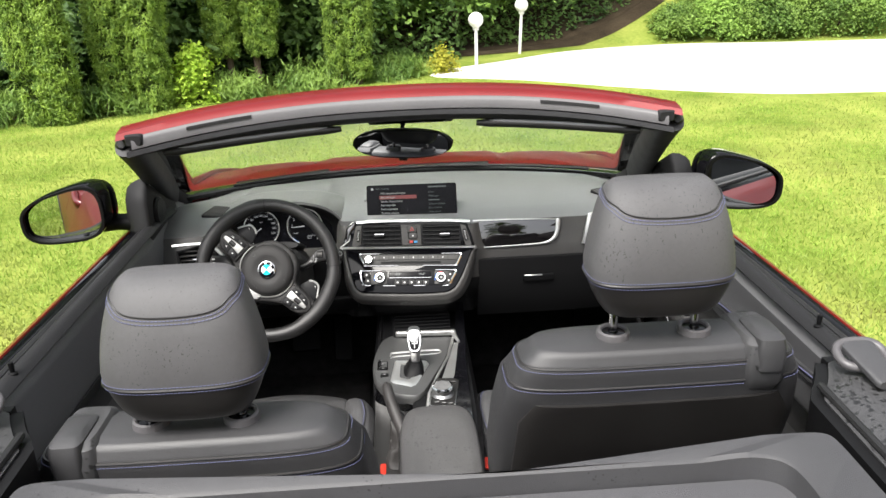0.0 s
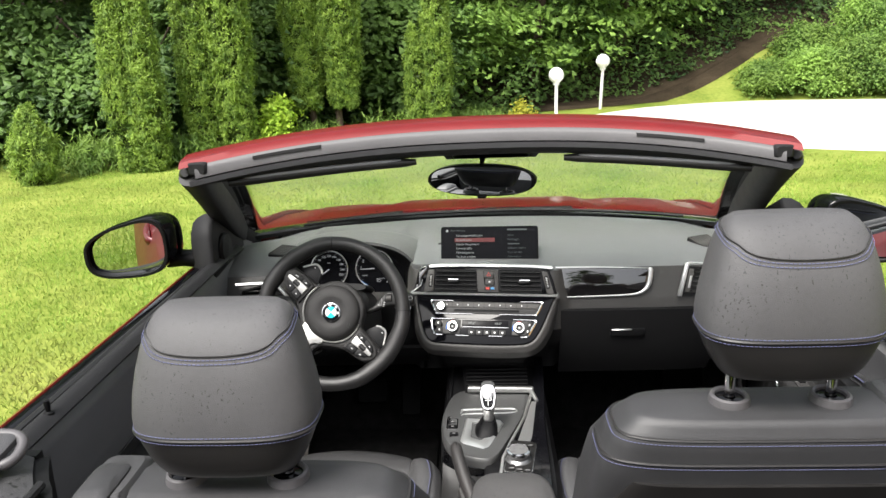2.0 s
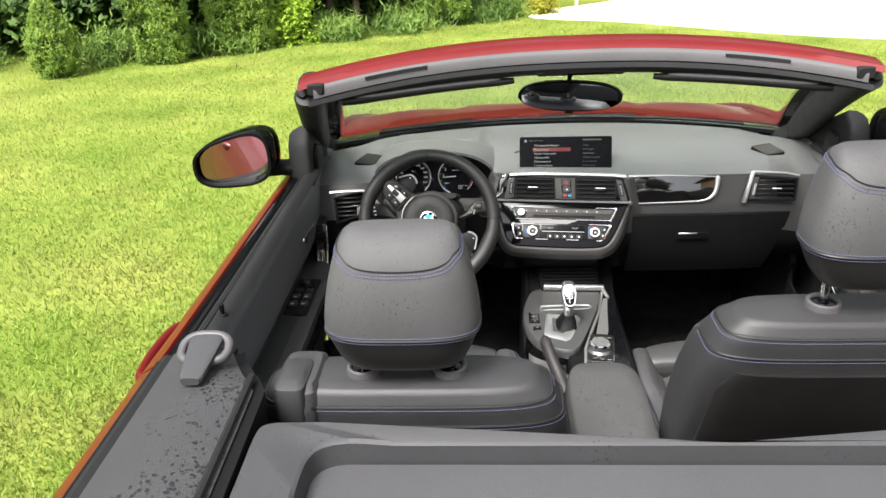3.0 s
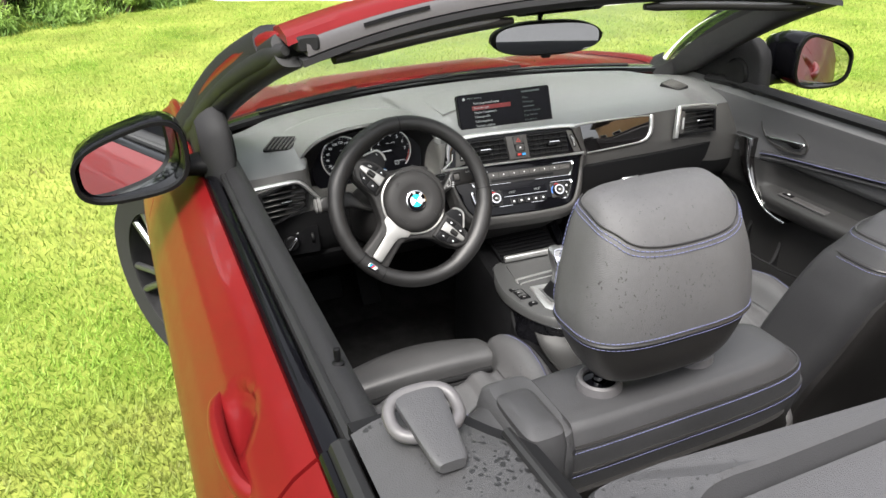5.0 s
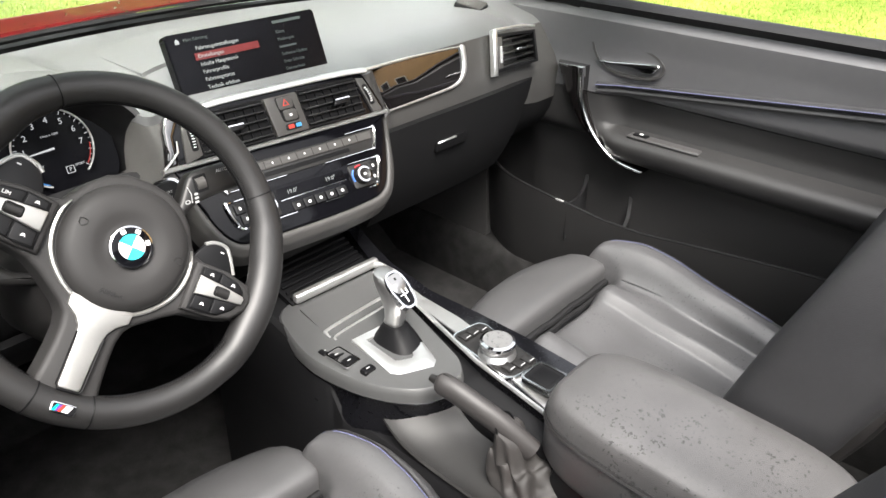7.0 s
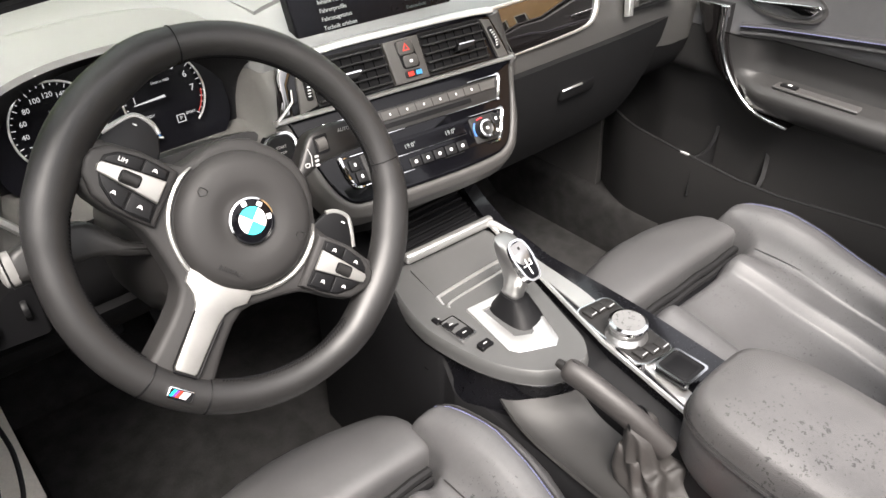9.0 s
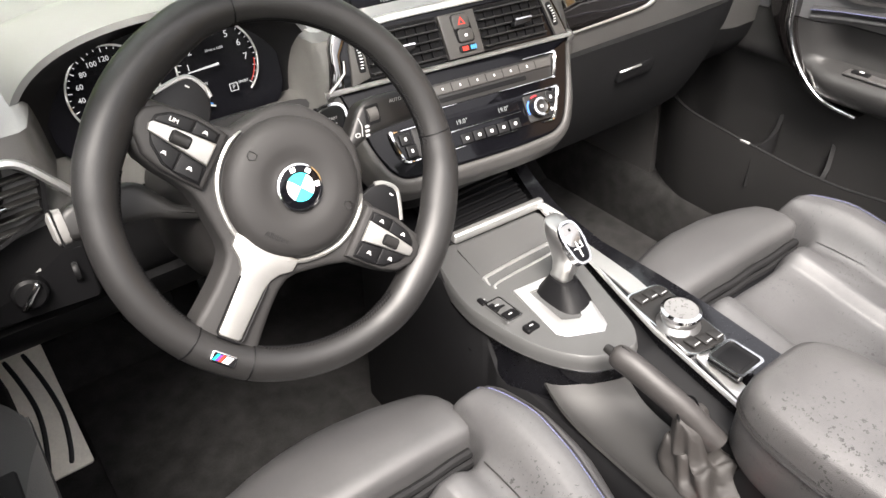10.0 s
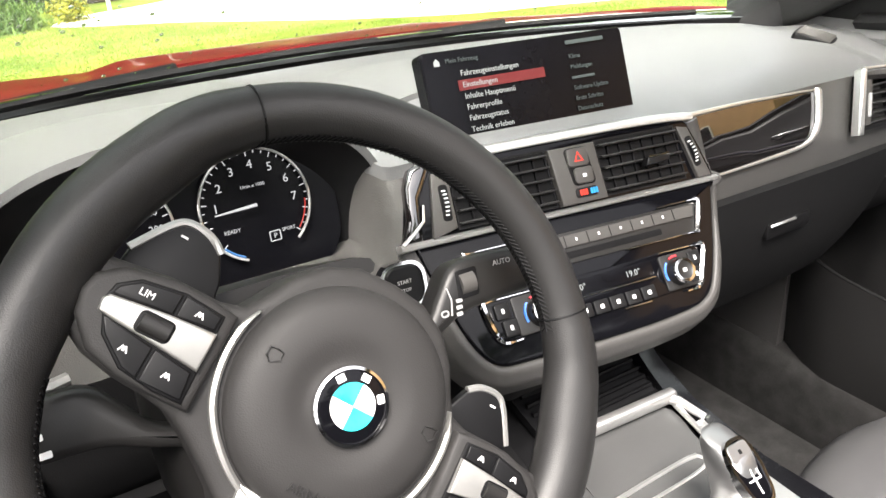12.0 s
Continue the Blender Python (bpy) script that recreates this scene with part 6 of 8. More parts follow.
for s in (-1, 1):
    pod = part("switch_pod", slab(mirrored(POD, s), -0.0118, 0.012, WR, 0.0040), AIRBAG, sw, "grey switch pod with black keys and a silver bar", smooth=50)
    part("key_field", slab(mirrored(FIELD, s), -0.0128, 0.004, WR, 0.0010), BLACK, pod)
    for k, key in enumerate(POD_KEYS):
        part("switch_key", slab(mirrored(key, s), -0.0144, 0.004, WR, 0.0009), KEY, pod)
        cx, cz = sum(p[0] for p in key) / len(key), sum(p[1] for p in key) / len(key)
        at = WR @ Matrix.Translation((s * cx, -0.01455, cz))
        if s < 0 and k == 1:
            part("key_word", text("LIM", 0.0050, at), WHITE, pod)
        else:
            part("key_mark", merge(tube([at @ Vector((-0.0020, 0, -0.0016)), at @ Vector((-0.0006, 0, 0.0014))], 0.0004, 4), tube([at @ Vector((0.0020, 0, -0.0016)), at @ Vector((0.0006, 0, 0.0014))], 0.0004, 4), plate(rrect(0.0012, 0.0022, 0.0003), 0.0004, at)), WHITE, pod)
    bar = [(0.0765, 0.0020), (0.100, 0.0004), (0.1275, -0.0030), (0.1296, -0.0060), (0.1285, -0.0115), (0.1240, -0.0125), (0.100, -0.0150), (0.0765, -0.0178)]
    part("silver_bar", slab(mirrored(bar, s), -0.0165, 0.006, WR, 0.0016), WHEEL_SILVER, pod, smooth=50)
    part("roller_slot", slab([(s * (0.1035 + x), -0.0076 + z) for x, z in rrect(0.0175, 0.0110, 0.003)], -0.0168, 0.004, WR, 0.0003), BLACK, pod)
    part("thumb_roller", loft([[WR @ Vector((s * (0.1035 + x), -0.0152 - 0.0040 * math.cos(q), -0.0076 + 0.0050 * math.sin(q))) for q in [2 * math.pi * j / 16 for j in range(16)]] for x in (-0.0070, -0.0062, 0.0062, 0.0070)]), SATIN, pod)
    pads = [(0.076, 0.010), (0.080, 0.030), (0.087, 0.0435), (0.096, 0.0490), (0.1085, 0.0500), (0.1165, 0.0440), (0.1290, 0.0240), (0.1300, 0.006)]
    pad = part("shift_paddle", slab(mirrored(pads, s), 0.0285, 0.006, WR, 0.0015), KEY, sw, "black gearshift paddle with a bright edge")
    part("paddle_edge", tube([WR @ Vector((s * x, 0.0300, z)) for x, z in smooth_path2(pads[2:7])], 0.0026, 8), WHEEL_SILVER, pad)
    part("paddle_sign", box((s * 0.108, 0.0282, 0.042), (0.004, 0.0008, 0.0012), 0.0, 1, WR), WHITE, pad)

# column shroud and stalks
shroud = part("column_shroud", loft([[WM @ Vector((x, y, z - 0.01)) for x, z in oval(w, h, 3.5, 28)] for y, w, h in ((0.045, 0.12, 0.11), (0.06, 0.15, 0.14), (0.13, 0.17, 0.15), (0.22, 0.16, 0.13))]), SATIN, sw, "column shroud")
part("shroud_top", loft([[WM @ Vector((x, y, 0.062 + z)) for x, z in oval(w, 0.018, 3, 20)] for y, w in ((0.055, 0.13), (0.09, 0.15), (0.16, 0.14))]), SATIN, shroud)
wiper_o = smooth_path2([(0.050, 0.0040), (0.082, 0.0150), (0.096, 0.0300), (0.112, 0.0470), (0.138, 0.0490), (0.166, 0.0465), (0.1765, 0.0390), (0.1775, 0.0240), (0.170, 0.0165), (0.140, 0.0160), (0.112, 0.0140), (0.092, 0.0060), (0.060, -0.0060)], 4)
wip = part("wiper_stalk", slab(wiper_o, 0.0420, 0.022, WM, 0.0060), SATIN, sw, "right column stalk with a thumbwheel and printed marks", smooth=50)
part("wheel_window", slab([(0.1195 + x + 0.1 * z, 0.0335 + z) for x, z in rrect(0.0165, 0.0190, 0.002)], 0.0414, 0.004, WM, 0.0004), BLACK, wip)
part("stalk_wheel", loft([[WM @ Vector((0.1195 + x, 0.0450 - 0.0068 * math.cos(q), 0.0335 + 0.0078 * math.sin(q))) for q in [2 * math.pi * j / 20 for j in range(20)]] for x in (-0.0055, -0.0048, 0.0048, 0.0055)]), HAZARD, wip)
part("stalk_words", text("AUTO", 0.0052, WM @ Matrix.Translation((0.149, 0.0415, 0.0400)) @ Matrix.Rotation(radians(4), 4, "Y")), MARK, wip)
part("stalk_ring_print", ring(oval(0.0105, 0.0105, 2, 20), 0.0012, 0.0006, WM @ Matrix.Translation((0.1695, 0.0414, 0.0330))), MARK, wip)
part("stalk_scale", tube([WM @ Vector((x, 0.0414, z)) for x, z in ((0.1030, 0.0340), (0.1045, 0.0260), (0.1020, 0.0160))], 0.0006, 4), MARK, wip)
for k in range(3):
    part("stalk_mark", plate(rrect(0.0045, 0.0024, 0.0005), 0.0006, WM @ Matrix.Translation((0.1100 - 0.0010 * k, 0.0414, 0.0240 - 0.0042 * k))), MARK, wip)
part("wiper_print", ring(oval(0.0060, 0.0046, 2.5, 14), 0.0010, 0.0006, WM @ Matrix.Translation((0.0975, 0.0414, 0.0185))), MARK, wip)
signal_o = [(-x, z - 0.004) for x, z in wiper_o]
sig = part("indicator_stalk", slab(signal_o, 0.0460, 0.022, WM, 0.0060), SATIN, sw, "left column stalk with a grey end and printed marks", smooth=50)
part("stalk_end", loft([[WM @ Vector((-x, 0.0570 + a, 0.0270 + b)) for a, b in oval(w, h, 3, 20)] for x, w, h in ((0.1740, 0.021, 0.030), (0.1800, 0.022, 0.031), (0.1840, 0.020, 0.028), (0.1860, 0.012, 0.018))]), STALK_END, sig, "light grey end of the stalk")
part("end_slit", box((-0.1815, 0.0570, 0.0270), (0.0016, 0.0226, 0.0320), 0.0004, 1, WM), BLACK, sig)
for k in range(3):
    part("stalk_mark", plate(rrect(0.0062, 0.0036, 0.0008), 0.0006, WM @ Matrix.Translation((-0.1420 + 0.0020 * k, 0.0454, 0.0360 - 0.0095 * k))), WHITE, sig)
part("column_lever", loft([[WM @ Vector((x + a, y, z + b)) for a, b in oval(w, 0.012, 3, 16)] for x, y, z, w in ((-0.050, 0.16, -0.062, 0.020), (-0.055, 0.12, -0.072, 0.026), (-0.060, 0.075, -0.082, 0.036), (-0.061, 0.062, -0.085, 0.034), (-0.061, 0.058, -0.086, 0.022))]), HAZARD, sw, "grey column adjuster lever", smooth=50)


# ---- centre console ----
con = thing("centre_console", (0, -0.05, 0.3), "black centre console with gear selector, rotary controller and handbrake", "centre console")


def con_z(y):
    return ramp(y, [(-0.55, 0.60), (-0.30, 0.618), (-0.10, 0.628), (0.05, 0.618), (0.17, 0.628), (0.26, 0.68)])


def con_section(y, hw):
    """Console cross-section; behind the selector panel its driver side steps down to a shallow tray."""
    top = con_z(y) - 0.012
    t = 1 - bump01(y, 0.03, 1.0, 0.05)
    zl = lerp(top, 0.548, t)
    xm = lerp(-hw + 0.02, -0.030 + 0.3 * min(y + 0.2, 0.0) * 0.1, t)
    return [(x, y, z) for x, z in ((-hw - 0.012, 0.22), (-hw - 0.006, 0.45), (-hw, zl - 0.014), (-hw + 0.010, zl), (xm - 0.012, zl + 0.001), (xm - 0.003, zl + 0.006), (xm, lerp(zl + 0.006, top, 0.9)), (xm + 0.006, top), (hw - 0.012, top), (hw, con_z(y) - 0.03), (hw + 0.006, 0.45), (hw + 0.012, 0.22))]


part("console_body", loft([con_section(y, ramp(y, [(-0.62, 0.10), (-0.40, 0.115), (-0.20, 0.128), (-0.05, 0.130), (0.08, 0.130), (0.20, 0.125), (0.34, 0.120)])) for y in [-0.62, -0.5, -0.4, -0.3, -0.2, -0.16, -0.145, -0.13, -0.12, -0.11, -0.10, -0.09, -0.08, -0.075, -0.068, -0.06, -0.052, -0.045, -0.02, -0.01, 0.0, 0.01, 0.02, 0.03, 0.08, 0.2, 0.34]]), TRIM, con, "dark console moulding with a side tray", smooth=45)
# selector panel: rounded wedge plate
pan = smooth_path([(-0.118, 0.120, 0), (-0.128, 0.05, 0), (-0.118, -0.04, 0), (-0.085, -0.105, 0), (-0.03, -0.128, 0), (-0.005, -0.115, 0), (0.012, -0.08, 0), (0.05, 0.03, 0), (0.072, 0.10, 0), (0.08, 0.16, 0), (0.0, 0.168, 0), (-0.09, 0.172, 0)], 5, True)
panel_z = lambda y: con_z(y) + 0.002
part("selector_panel", loft([[(p.x * k, 0.02 + (p.y - 0.02) * k, panel_z(p.y) + h) for p in pan] for k, h in ((1.0, -0.024), (1.018, -0.021), (1.018, -0.010), (1.0, -0.002), (0.985, 0.0))]), GRAPHITE, con, "matt grey selector panel", smooth=30)
part("panel_skirt", loft([[(p.x * k, 0.02 + (p.y - 0.02) * k, z if z else panel_z(p.y) - 0.022) for p in pan] for k, z in ((1.0, 0), (0.995, 0.585), (1.0, 0.565), (1.03, 0.553), (1.03, 0.50))]), GLOSS_WET, con, "black flank under the selector panel", smooth=50)
part("panel_edge_line", tube([(p.x * 1.016, 0.02 + (p.y - 0.02) * 1.016, panel_z(p.y) - 0.0225) for p in pan], 0.0016, 6, closed=True), CHROME, con, "thin chrome edge line")
# ribbed lid with silver bar in front
part("tray_lid", sheet(lambda u, v: (lerp(-0.075, 0.085, u) - 0.01 * v, lerp(0.165, 0.265, v), 0.634 + 0.045 * v), 4, 4, 0.01), BLACK, con, "ribbed black roller lid")
for k in range(9):
    y = 0.172 + 0.0105 * k
    part("lid_rib", tube([(-0.072, y, 0.640 + 0.47 * (y - 0.17)), (0.082, y, 0.640 + 0.47 * (y - 0.17))], 0.0028, 6), BLACK, con)
part("silver_bar", box((0.004, 0.163, 0.641), (0.165, 0.014, 0.016), 0.005, 3, Matrix.Translation((0, 0, 0)) @ Matrix.Rotation(radians(-3), 4, "Z")), SILVER, con, "satin silver bar across the console")
part("inset_panel", sheet(lambda u, v: (lerp(-0.082, 0.066, u) + 0.01 * v, lerp(0.085, 0.152, v), panel_z(0.1) + 0.004 + 0.004 * v), 6, 3, 0.006), GRAPHITE, con, "flat grey lid in front of the selector")
part("bar_return", tube([(0.080, 0.160, 0.641), (0.090, 0.148, 0.639), (0.100, 0.118, 0.632)], [0.006, 0.006, 0.004], 8), SILVER, con)
part("handle_lower_edge", tube(smooth_path([(-0.083, 0.056, 0.6275), (-0.070, 0.064, 0.6285), (0.02, 0.066, 0.629), (0.048, 0.072, 0.629), (0.045, 0.083, 0.630)], 5), 0.0020, 6), SILVER, con)
part("inset_silver_edge", tube(smooth_path([(-0.085, 0.060, 0.625), (-0.082, 0.078, 0.628), (-0.072, 0.083, 0.629), (0.02, 0.085, 0.630), (0.045, 0.083, 0.630)], 5), 0.0028, 6), SILVER, con)
# gate
gate_o = [(-0.071, 0.035), (0.008, 0.027), (0.015, 0.012), (-0.020, -0.084), (-0.032, -0.092), (-0.076, -0.067), (-0.083, -0.056)]
GM = Matrix.Translation((0.0, 0.0, 0.6345)) @ Matrix.Rotation(radians(2.0), 4, "X") @ Matrix.Rotation(radians(-90), 4, "X")
gate_i = [(-0.057, 0.021), (-0.004, 0.012), (0.0, 0.004), (-0.034, -0.052), (-0.040, -0.054), (-0.055, -0.046), (-0.060, -0.042)]
part("gate_frame", xf(loft([[Vector((x, d, z)) for x, z in o] for o, d in ((gate_i, 0.014), (gate_i, 0.003), ([(a[0] * 0.25 + b[0] * 0.75, a[1] * 0.25 + b[1] * 0.75) for a, b in zip(gate_i, gate_o)], 0.0), (gate_o, 0.003), (gate_o, 0.012))], False, True), GM), SILVER, con, "bright triangular frame round the selector")
boot = part("selector_boot", loft([[(cx + a, cy + b, z) for a, b in oval(w, d, 3, 20)] for cx, cy, z, w, d in ((-0.026, -0.014, 0.620, 0.060, 0.09), (-0.022, -0.008, 0.638, 0.045, 0.06), (-0.019, -0.002, 0.652, 0.030, 0.036))]), BLACK, con)
SEL = [((-0.0185, 0.002, 0.642), 0.027, 0.034), ((-0.0185, 0.001, 0.656), 0.022, 0.027), ((-0.0185, -0.001, 0.672), 0.024, 0.030), ((-0.0185, -0.001, 0.690), 0.031, 0.040), ((-0.0188, 0.002, 0.706), 0.036, 0.048), ((-0.0190, 0.006, 0.718), 0.036, 0.050), ((-0.0190, 0.010, 0.7265), 0.031, 0.043), ((-0.0190, 0.012, 0.7300), 0.022, 0.030)]
selector = part("gear_selector", loft([[(c[0] + a, c[1] + b, c[2] + 0.25 * b) for a, b in oval(w, d, 3.0, 28)] for c, w, d in SEL]), SELECT, con, "joystick gear selector, grey with a glossy black face")
face_m = Matrix.Translation((-0.019, -0.0150, 0.7150)) @ Matrix.Rotation(radians(-50), 4, "X")
head = [(x * (1 - 0.10 * (z < 0)), z) for x, z in oval(0.033, 0.058, 3.0, 32)]
part("selector_face", plate([(x * 0.90, z * 0.90) for x, z in head], 0.006, face_m, 0.001), PIANO, selector)
part("selector_chrome", ring(head, 0.0030, 0.010, face_m @ Matrix.Translation((0, -0.0010, 0.0))), CHROME, selector)
part("park_button", plate([(x * 0.80, z) for x, z in rrect(0.031, 0.016, 0.005)], 0.004, face_m @ Matrix.Translation((0, -0.0016, 0.0165)), 0.001), SELECT, selector)
part("selector_marks", merge(*[tube([face_m @ Vector(a), face_m @ Vector(b)], 0.0009, 4) for a, b in (((0, -0.0006, -0.020), (0, -0.0006, 0.004)), ((-0.007, -0.0006, -0.008), (0.007, -0.0006, -0.008)), ((0.007, -0.0006, -0.008), (0.007, -0.0006, -0.001)))]), WHITE, selector)
part("park_mark", plate(rrect(0.0030, 0.0040, 0.0006), 0.0006, face_m @ Matrix.Translation((0, -0.0022, 0.0165))), KEY, selector)
# drive mode keys
for k, (x, y, h) in enumerate(((-0.106, 0.050, 0.018), (-0.104, 0.030, 0.020), (-0.102, 0.006, 0.020), (-0.098, -0.028, 0.016))):
    km_ = Matrix.Translation((x, y, panel_z(y) + 0.007)) @ Matrix.Rotation(radians(-92), 4, "X")
    key = part("mode_key", plate(rrect(0.020, h * 0.85, 0.003), 0.006, km_, 0.0015), BLACK, con)
    part("key_mark", plate(rrect(0.006, 0.0018, 0.0006), 0.0006, km_ @ Matrix.Translation((0, -0.0006, 0))), MARK, key)
part("mode_frame", ring(rrect(0.026, 0.048, 0.004), 0.0022, 0.004, Matrix.Translation((-0.103, 0.018, panel_z(0.02) + 0.008)) @ Matrix.Rotation(radians(-92), 4, "X")), CHROME, con)
# glossy strip with rotary controller
part("glossy_strip", loft([[(x, y, z) for x, z in ((xa, con_z(y) - 0.02), (xa, con_z(y) + 0.003), (xb, con_z(y) + 0.003), (xb, con_z(y) - 0.02))] for y, xa, xb in ((0.26, 0.104, 0.124), (0.20, 0.098, 0.123), (0.15, 0.090, 0.120), (0.05, 0.068, 0.112), (-0.05, 0.036, 0.108), (-0.14, 0.010, 0.106), (-0.28, -0.006, 0.104))]), GLOSS_WET, con, "glossy black strip speckled with rain", smooth=30)
part("strip_silver_edge", tube([(0.088, 0.15, 0.634), (0.066, 0.05, 0.628), (0.034, -0.05, 0.632), (0.010, -0.13, 0.634), (-0.008, -0.28, 0.626)], 0.0035, 6), SILVER, con)
ctl = part("rotary_controller", lathe([(0.0, -0.026), (0.020, -0.0265), (0.0235, -0.024), (0.0245, -0.020), (0.0235, -0.014), (0.0215, -0.010), (0.026, -0.006), (0.029, 0.0)], Matrix.Translation((0.042, -0.139, 0.632)) @ Matrix.Rotation(radians(-90), 4, "X"), 40), SELECT, con, "round rotary controller with a bright rim")
part("controller_rim", lathe([(0.0205, -0.0272), (0.0245, -0.0255), (0.0252, -0.021), (0.0240, -0.020)], Matrix.Translation((0.042, -0.139, 0.632)) @ Matrix.Rotation(radians(-90), 4, "X"), 40), CHROME, ctl)
part("controller_top", lathe([(0.0, -0.0268), (0.0203, -0.0272), (0.0203, -0.026)], Matrix.Translation((0.042, -0.139, 0.632)) @ Matrix.Rotation(radians(-90), 4, "X"), 32), surface("touch_pad_grey", (0.12, 0.12, 0.12), 0.35, vary=0.1, drops=0.8, drop_scale=240), ctl)
for k in range(6):
    x, y = ((0.039, -0.083), (0.055, -0.084), (0.070, -0.087), (0.026, -0.172), (0.042, -0.177), (0.058, -0.180))[k]
    part("controller_key", box((x, y, 0.6375), (0.0145, 0.017, 0.004), 0.0015, 2, None), SATIN, ctl)
    part("key_edge", box((x, y - 0.0065, 0.6402), (0.009, 0.0012, 0.0006), 0.0, 1, None), MARK, ctl)
BM = Matrix.Translation((0.047, -0.130, 0.6360)) @ Matrix.Rotation(radians(-9), 4, "Z") @ Matrix.Rotation(radians(-90), 4, "X")
part("controller_base", plate(rrect(0.058, 0.122, 0.012, 6), 0.008, BM, 0.002), SATIN, ctl)
part("controller_base_rim", ring(rrect(0.0605, 0.1245, 0.013, 6), 0.0018, 0.008, BM @ Matrix.Translation((0, 0.0005, 0))), CHROME, ctl)
# silver sheet stands in for sky reflected in the glossy strip
part("strip_sky_reflection", sheet(lambda u, v: (lerp(0.086, -0.004, u**0.9) + lerp(0.003, 0.036 - 0.012 * u, v) * min(1, 0.35 + 1.6 * u), lerp(0.12, -0.275, u), con_z(lerp(0.12, -0.275, u)) + 0.0055), 28, 3, 0.003), SILVER, con, "silver band painting the sky's reflection in the glossy strip beside the controller")
part("key_slot", box((0.039, -0.221, 0.636), (0.044, 0.046, 0.010), 0.004, 2, None), TRIM, con)
part("key_slot_inner", box((0.039, -0.221, 0.6395), (0.032, 0.032, 0.006), 0.003, 2, None), BLACK, con)
part("key_slot_rim", ring(rrect(0.046, 0.048, 0.006), 0.003, 0.006, Matrix.Translation((0.039, -0.221, 0.643)) @ Matrix.Rotation(radians(-90), 4, "X")), CHROME, con)
# lining of the tray beside the handbrake
part("tray_lining", sheet(lambda u, v: (lerp(-0.122, -0.036, u), lerp(lerp(-0.082, -0.135, u), -0.33, v), 0.5535 + 0.008 * (2 * u - 1) ** 4 + 0.030 * (1 - v) ** 8), 12, 20, -0.004), surface("tray_plastic", (0.015, 0.0145, 0.014), 0.5, vary=0.15, scale=12, grain=0.15, grain_scale=1100), con, "grey moulded handbrake tray")
# handbrake
hb_path = smooth_path([(-0.089, -0.148, 0.672), (-0.085, -0.172, 0.668), (-0.077, -0.202, 0.655), (-0.066, -0.232, 0.637), (-0.050, -0.268, 0.606)], 6)
hb = part("handbrake_lever", tube(hb_path, [0.0085, 0.0115, 0.0125] + [0.0132] * (len(hb_path) - 3), 16, flat=1.2), surface("lever_leather", (0.024, 0.022, 0.0215), 0.5, vary=0.2, scale=12, grain=0.2, grain_scale=1100, spec=0.5), con, "leather handbrake lever, lowered")
part("lever_seam", tube([p + Vector((0, 0.002, 0.0158)) for p in hb_path[3:16]], 0.0009, 5), BLACK, hb)
part("release_button", lathe([(0.0, -0.008), (0.005, -0.007), (0.0062, 0.004)], Matrix.Translation((-0.090, -0.145, 0.673)) @ Matrix.Rotation(radians(180), 4, "Z"), 14), SATIN, hb)


def gaiter_prim():
    """A collapsed leather boot: deep folds running down from the lever to the tray."""
    loops = []
    for i in range(15):
        t = i / 14
        cx, cy, cz = lerp(-0.0625, -0.040, t), lerp(-0.240, -0.266, t), lerp(0.634, 0.556, t**0.75)
        loop = []
        for j in range(64):
            a = 2 * math.pi * j / 64
            fold = math.sin(5 * a + 2.2 * t + 0.6 * math.sin(3 * a)) + 0.55 * math.sin(9 * a - 3 * t + 1)
            r = lerp(0.0172, 0.054, t**1.1) * (1 + fold * 0.15 * math.sin(math.pi * min(t * 0.9, 1)))
            loop.append((cx + r * math.cos(a) * 1.05, cy + r * math.sin(a) * 0.95, cz + 0.55 * r * math.sin(a) * (1 - t) + 0.007 * math.sin(7 * a + 9 * t) * t * (1 - t) * 3 + 0.010 * math.sin(t * 15) * (1 - t)))
        loops.append(loop)
    return loft(loops)


part("handbrake_gaiter", gaiter_prim(), surface("gaiter_leather", (0.022, 0.020, 0.019), 0.6, vary=0.25, scale=14, grain=0.2, grain_scale=900), hb, "creased leather gaiter", smooth=75)
part("gaiter_seam", tube([p + Vector((0.0, 0, 0)) for p in [Vector((-0.0635 + 0.0165 * math.cos(a), -0.237 + 0.010 * math.sin(a), 0.635 + 0.0165 * math.sin(a))) for a in [2 * math.pi * i / 20 for i in range(20)]]], 0.0014, 5, closed=True), BLACK, hb)
# armrest
def arm_loops():
    out = []
    for z, k in ((0.585, 0.95), (0.60, 1.0), (0.652, 1.0), (0.672, 0.985), (0.684, 0.955), (0.690, 0.90), (0.693, 0.6)):
        out.append([(0.022 + a * k, -0.435 + b * k, z + 0.006 * (b / 0.17)) for a, b in oval(0.165, 0.345, 4.0, 44)])
    return out


arm = thing("armrest", (0.03, -0.43, 0.6), "grey leather centre armrest speckled with rain drops", "armrest")
part("pad", loft(arm_loops()), ARM_WET, arm, smooth=60)
part("pad_seam", tube([(0.022 + a * 1.003, -0.435 + b * 1.003, 0.650 + 0.006 * (b / 0.17)) for a, b in oval(0.165, 0.345, 4.0, 44)], 0.002, 5, closed=True), LEATHER_DARK, arm)
part("pad_stitching", stitches([(0.022 + a * 1.002, -0.435 + b * 1.002, 0.657 + 0.006 * (b / 0.17)) for a, b in oval(0.165, 0.345, 4.0, 88)]), LEATHER_DARK, arm)
part("base", box((0.022, -0.45, 0.54), (0.15, 0.32, 0.12), 0.02), TRIM, arm)

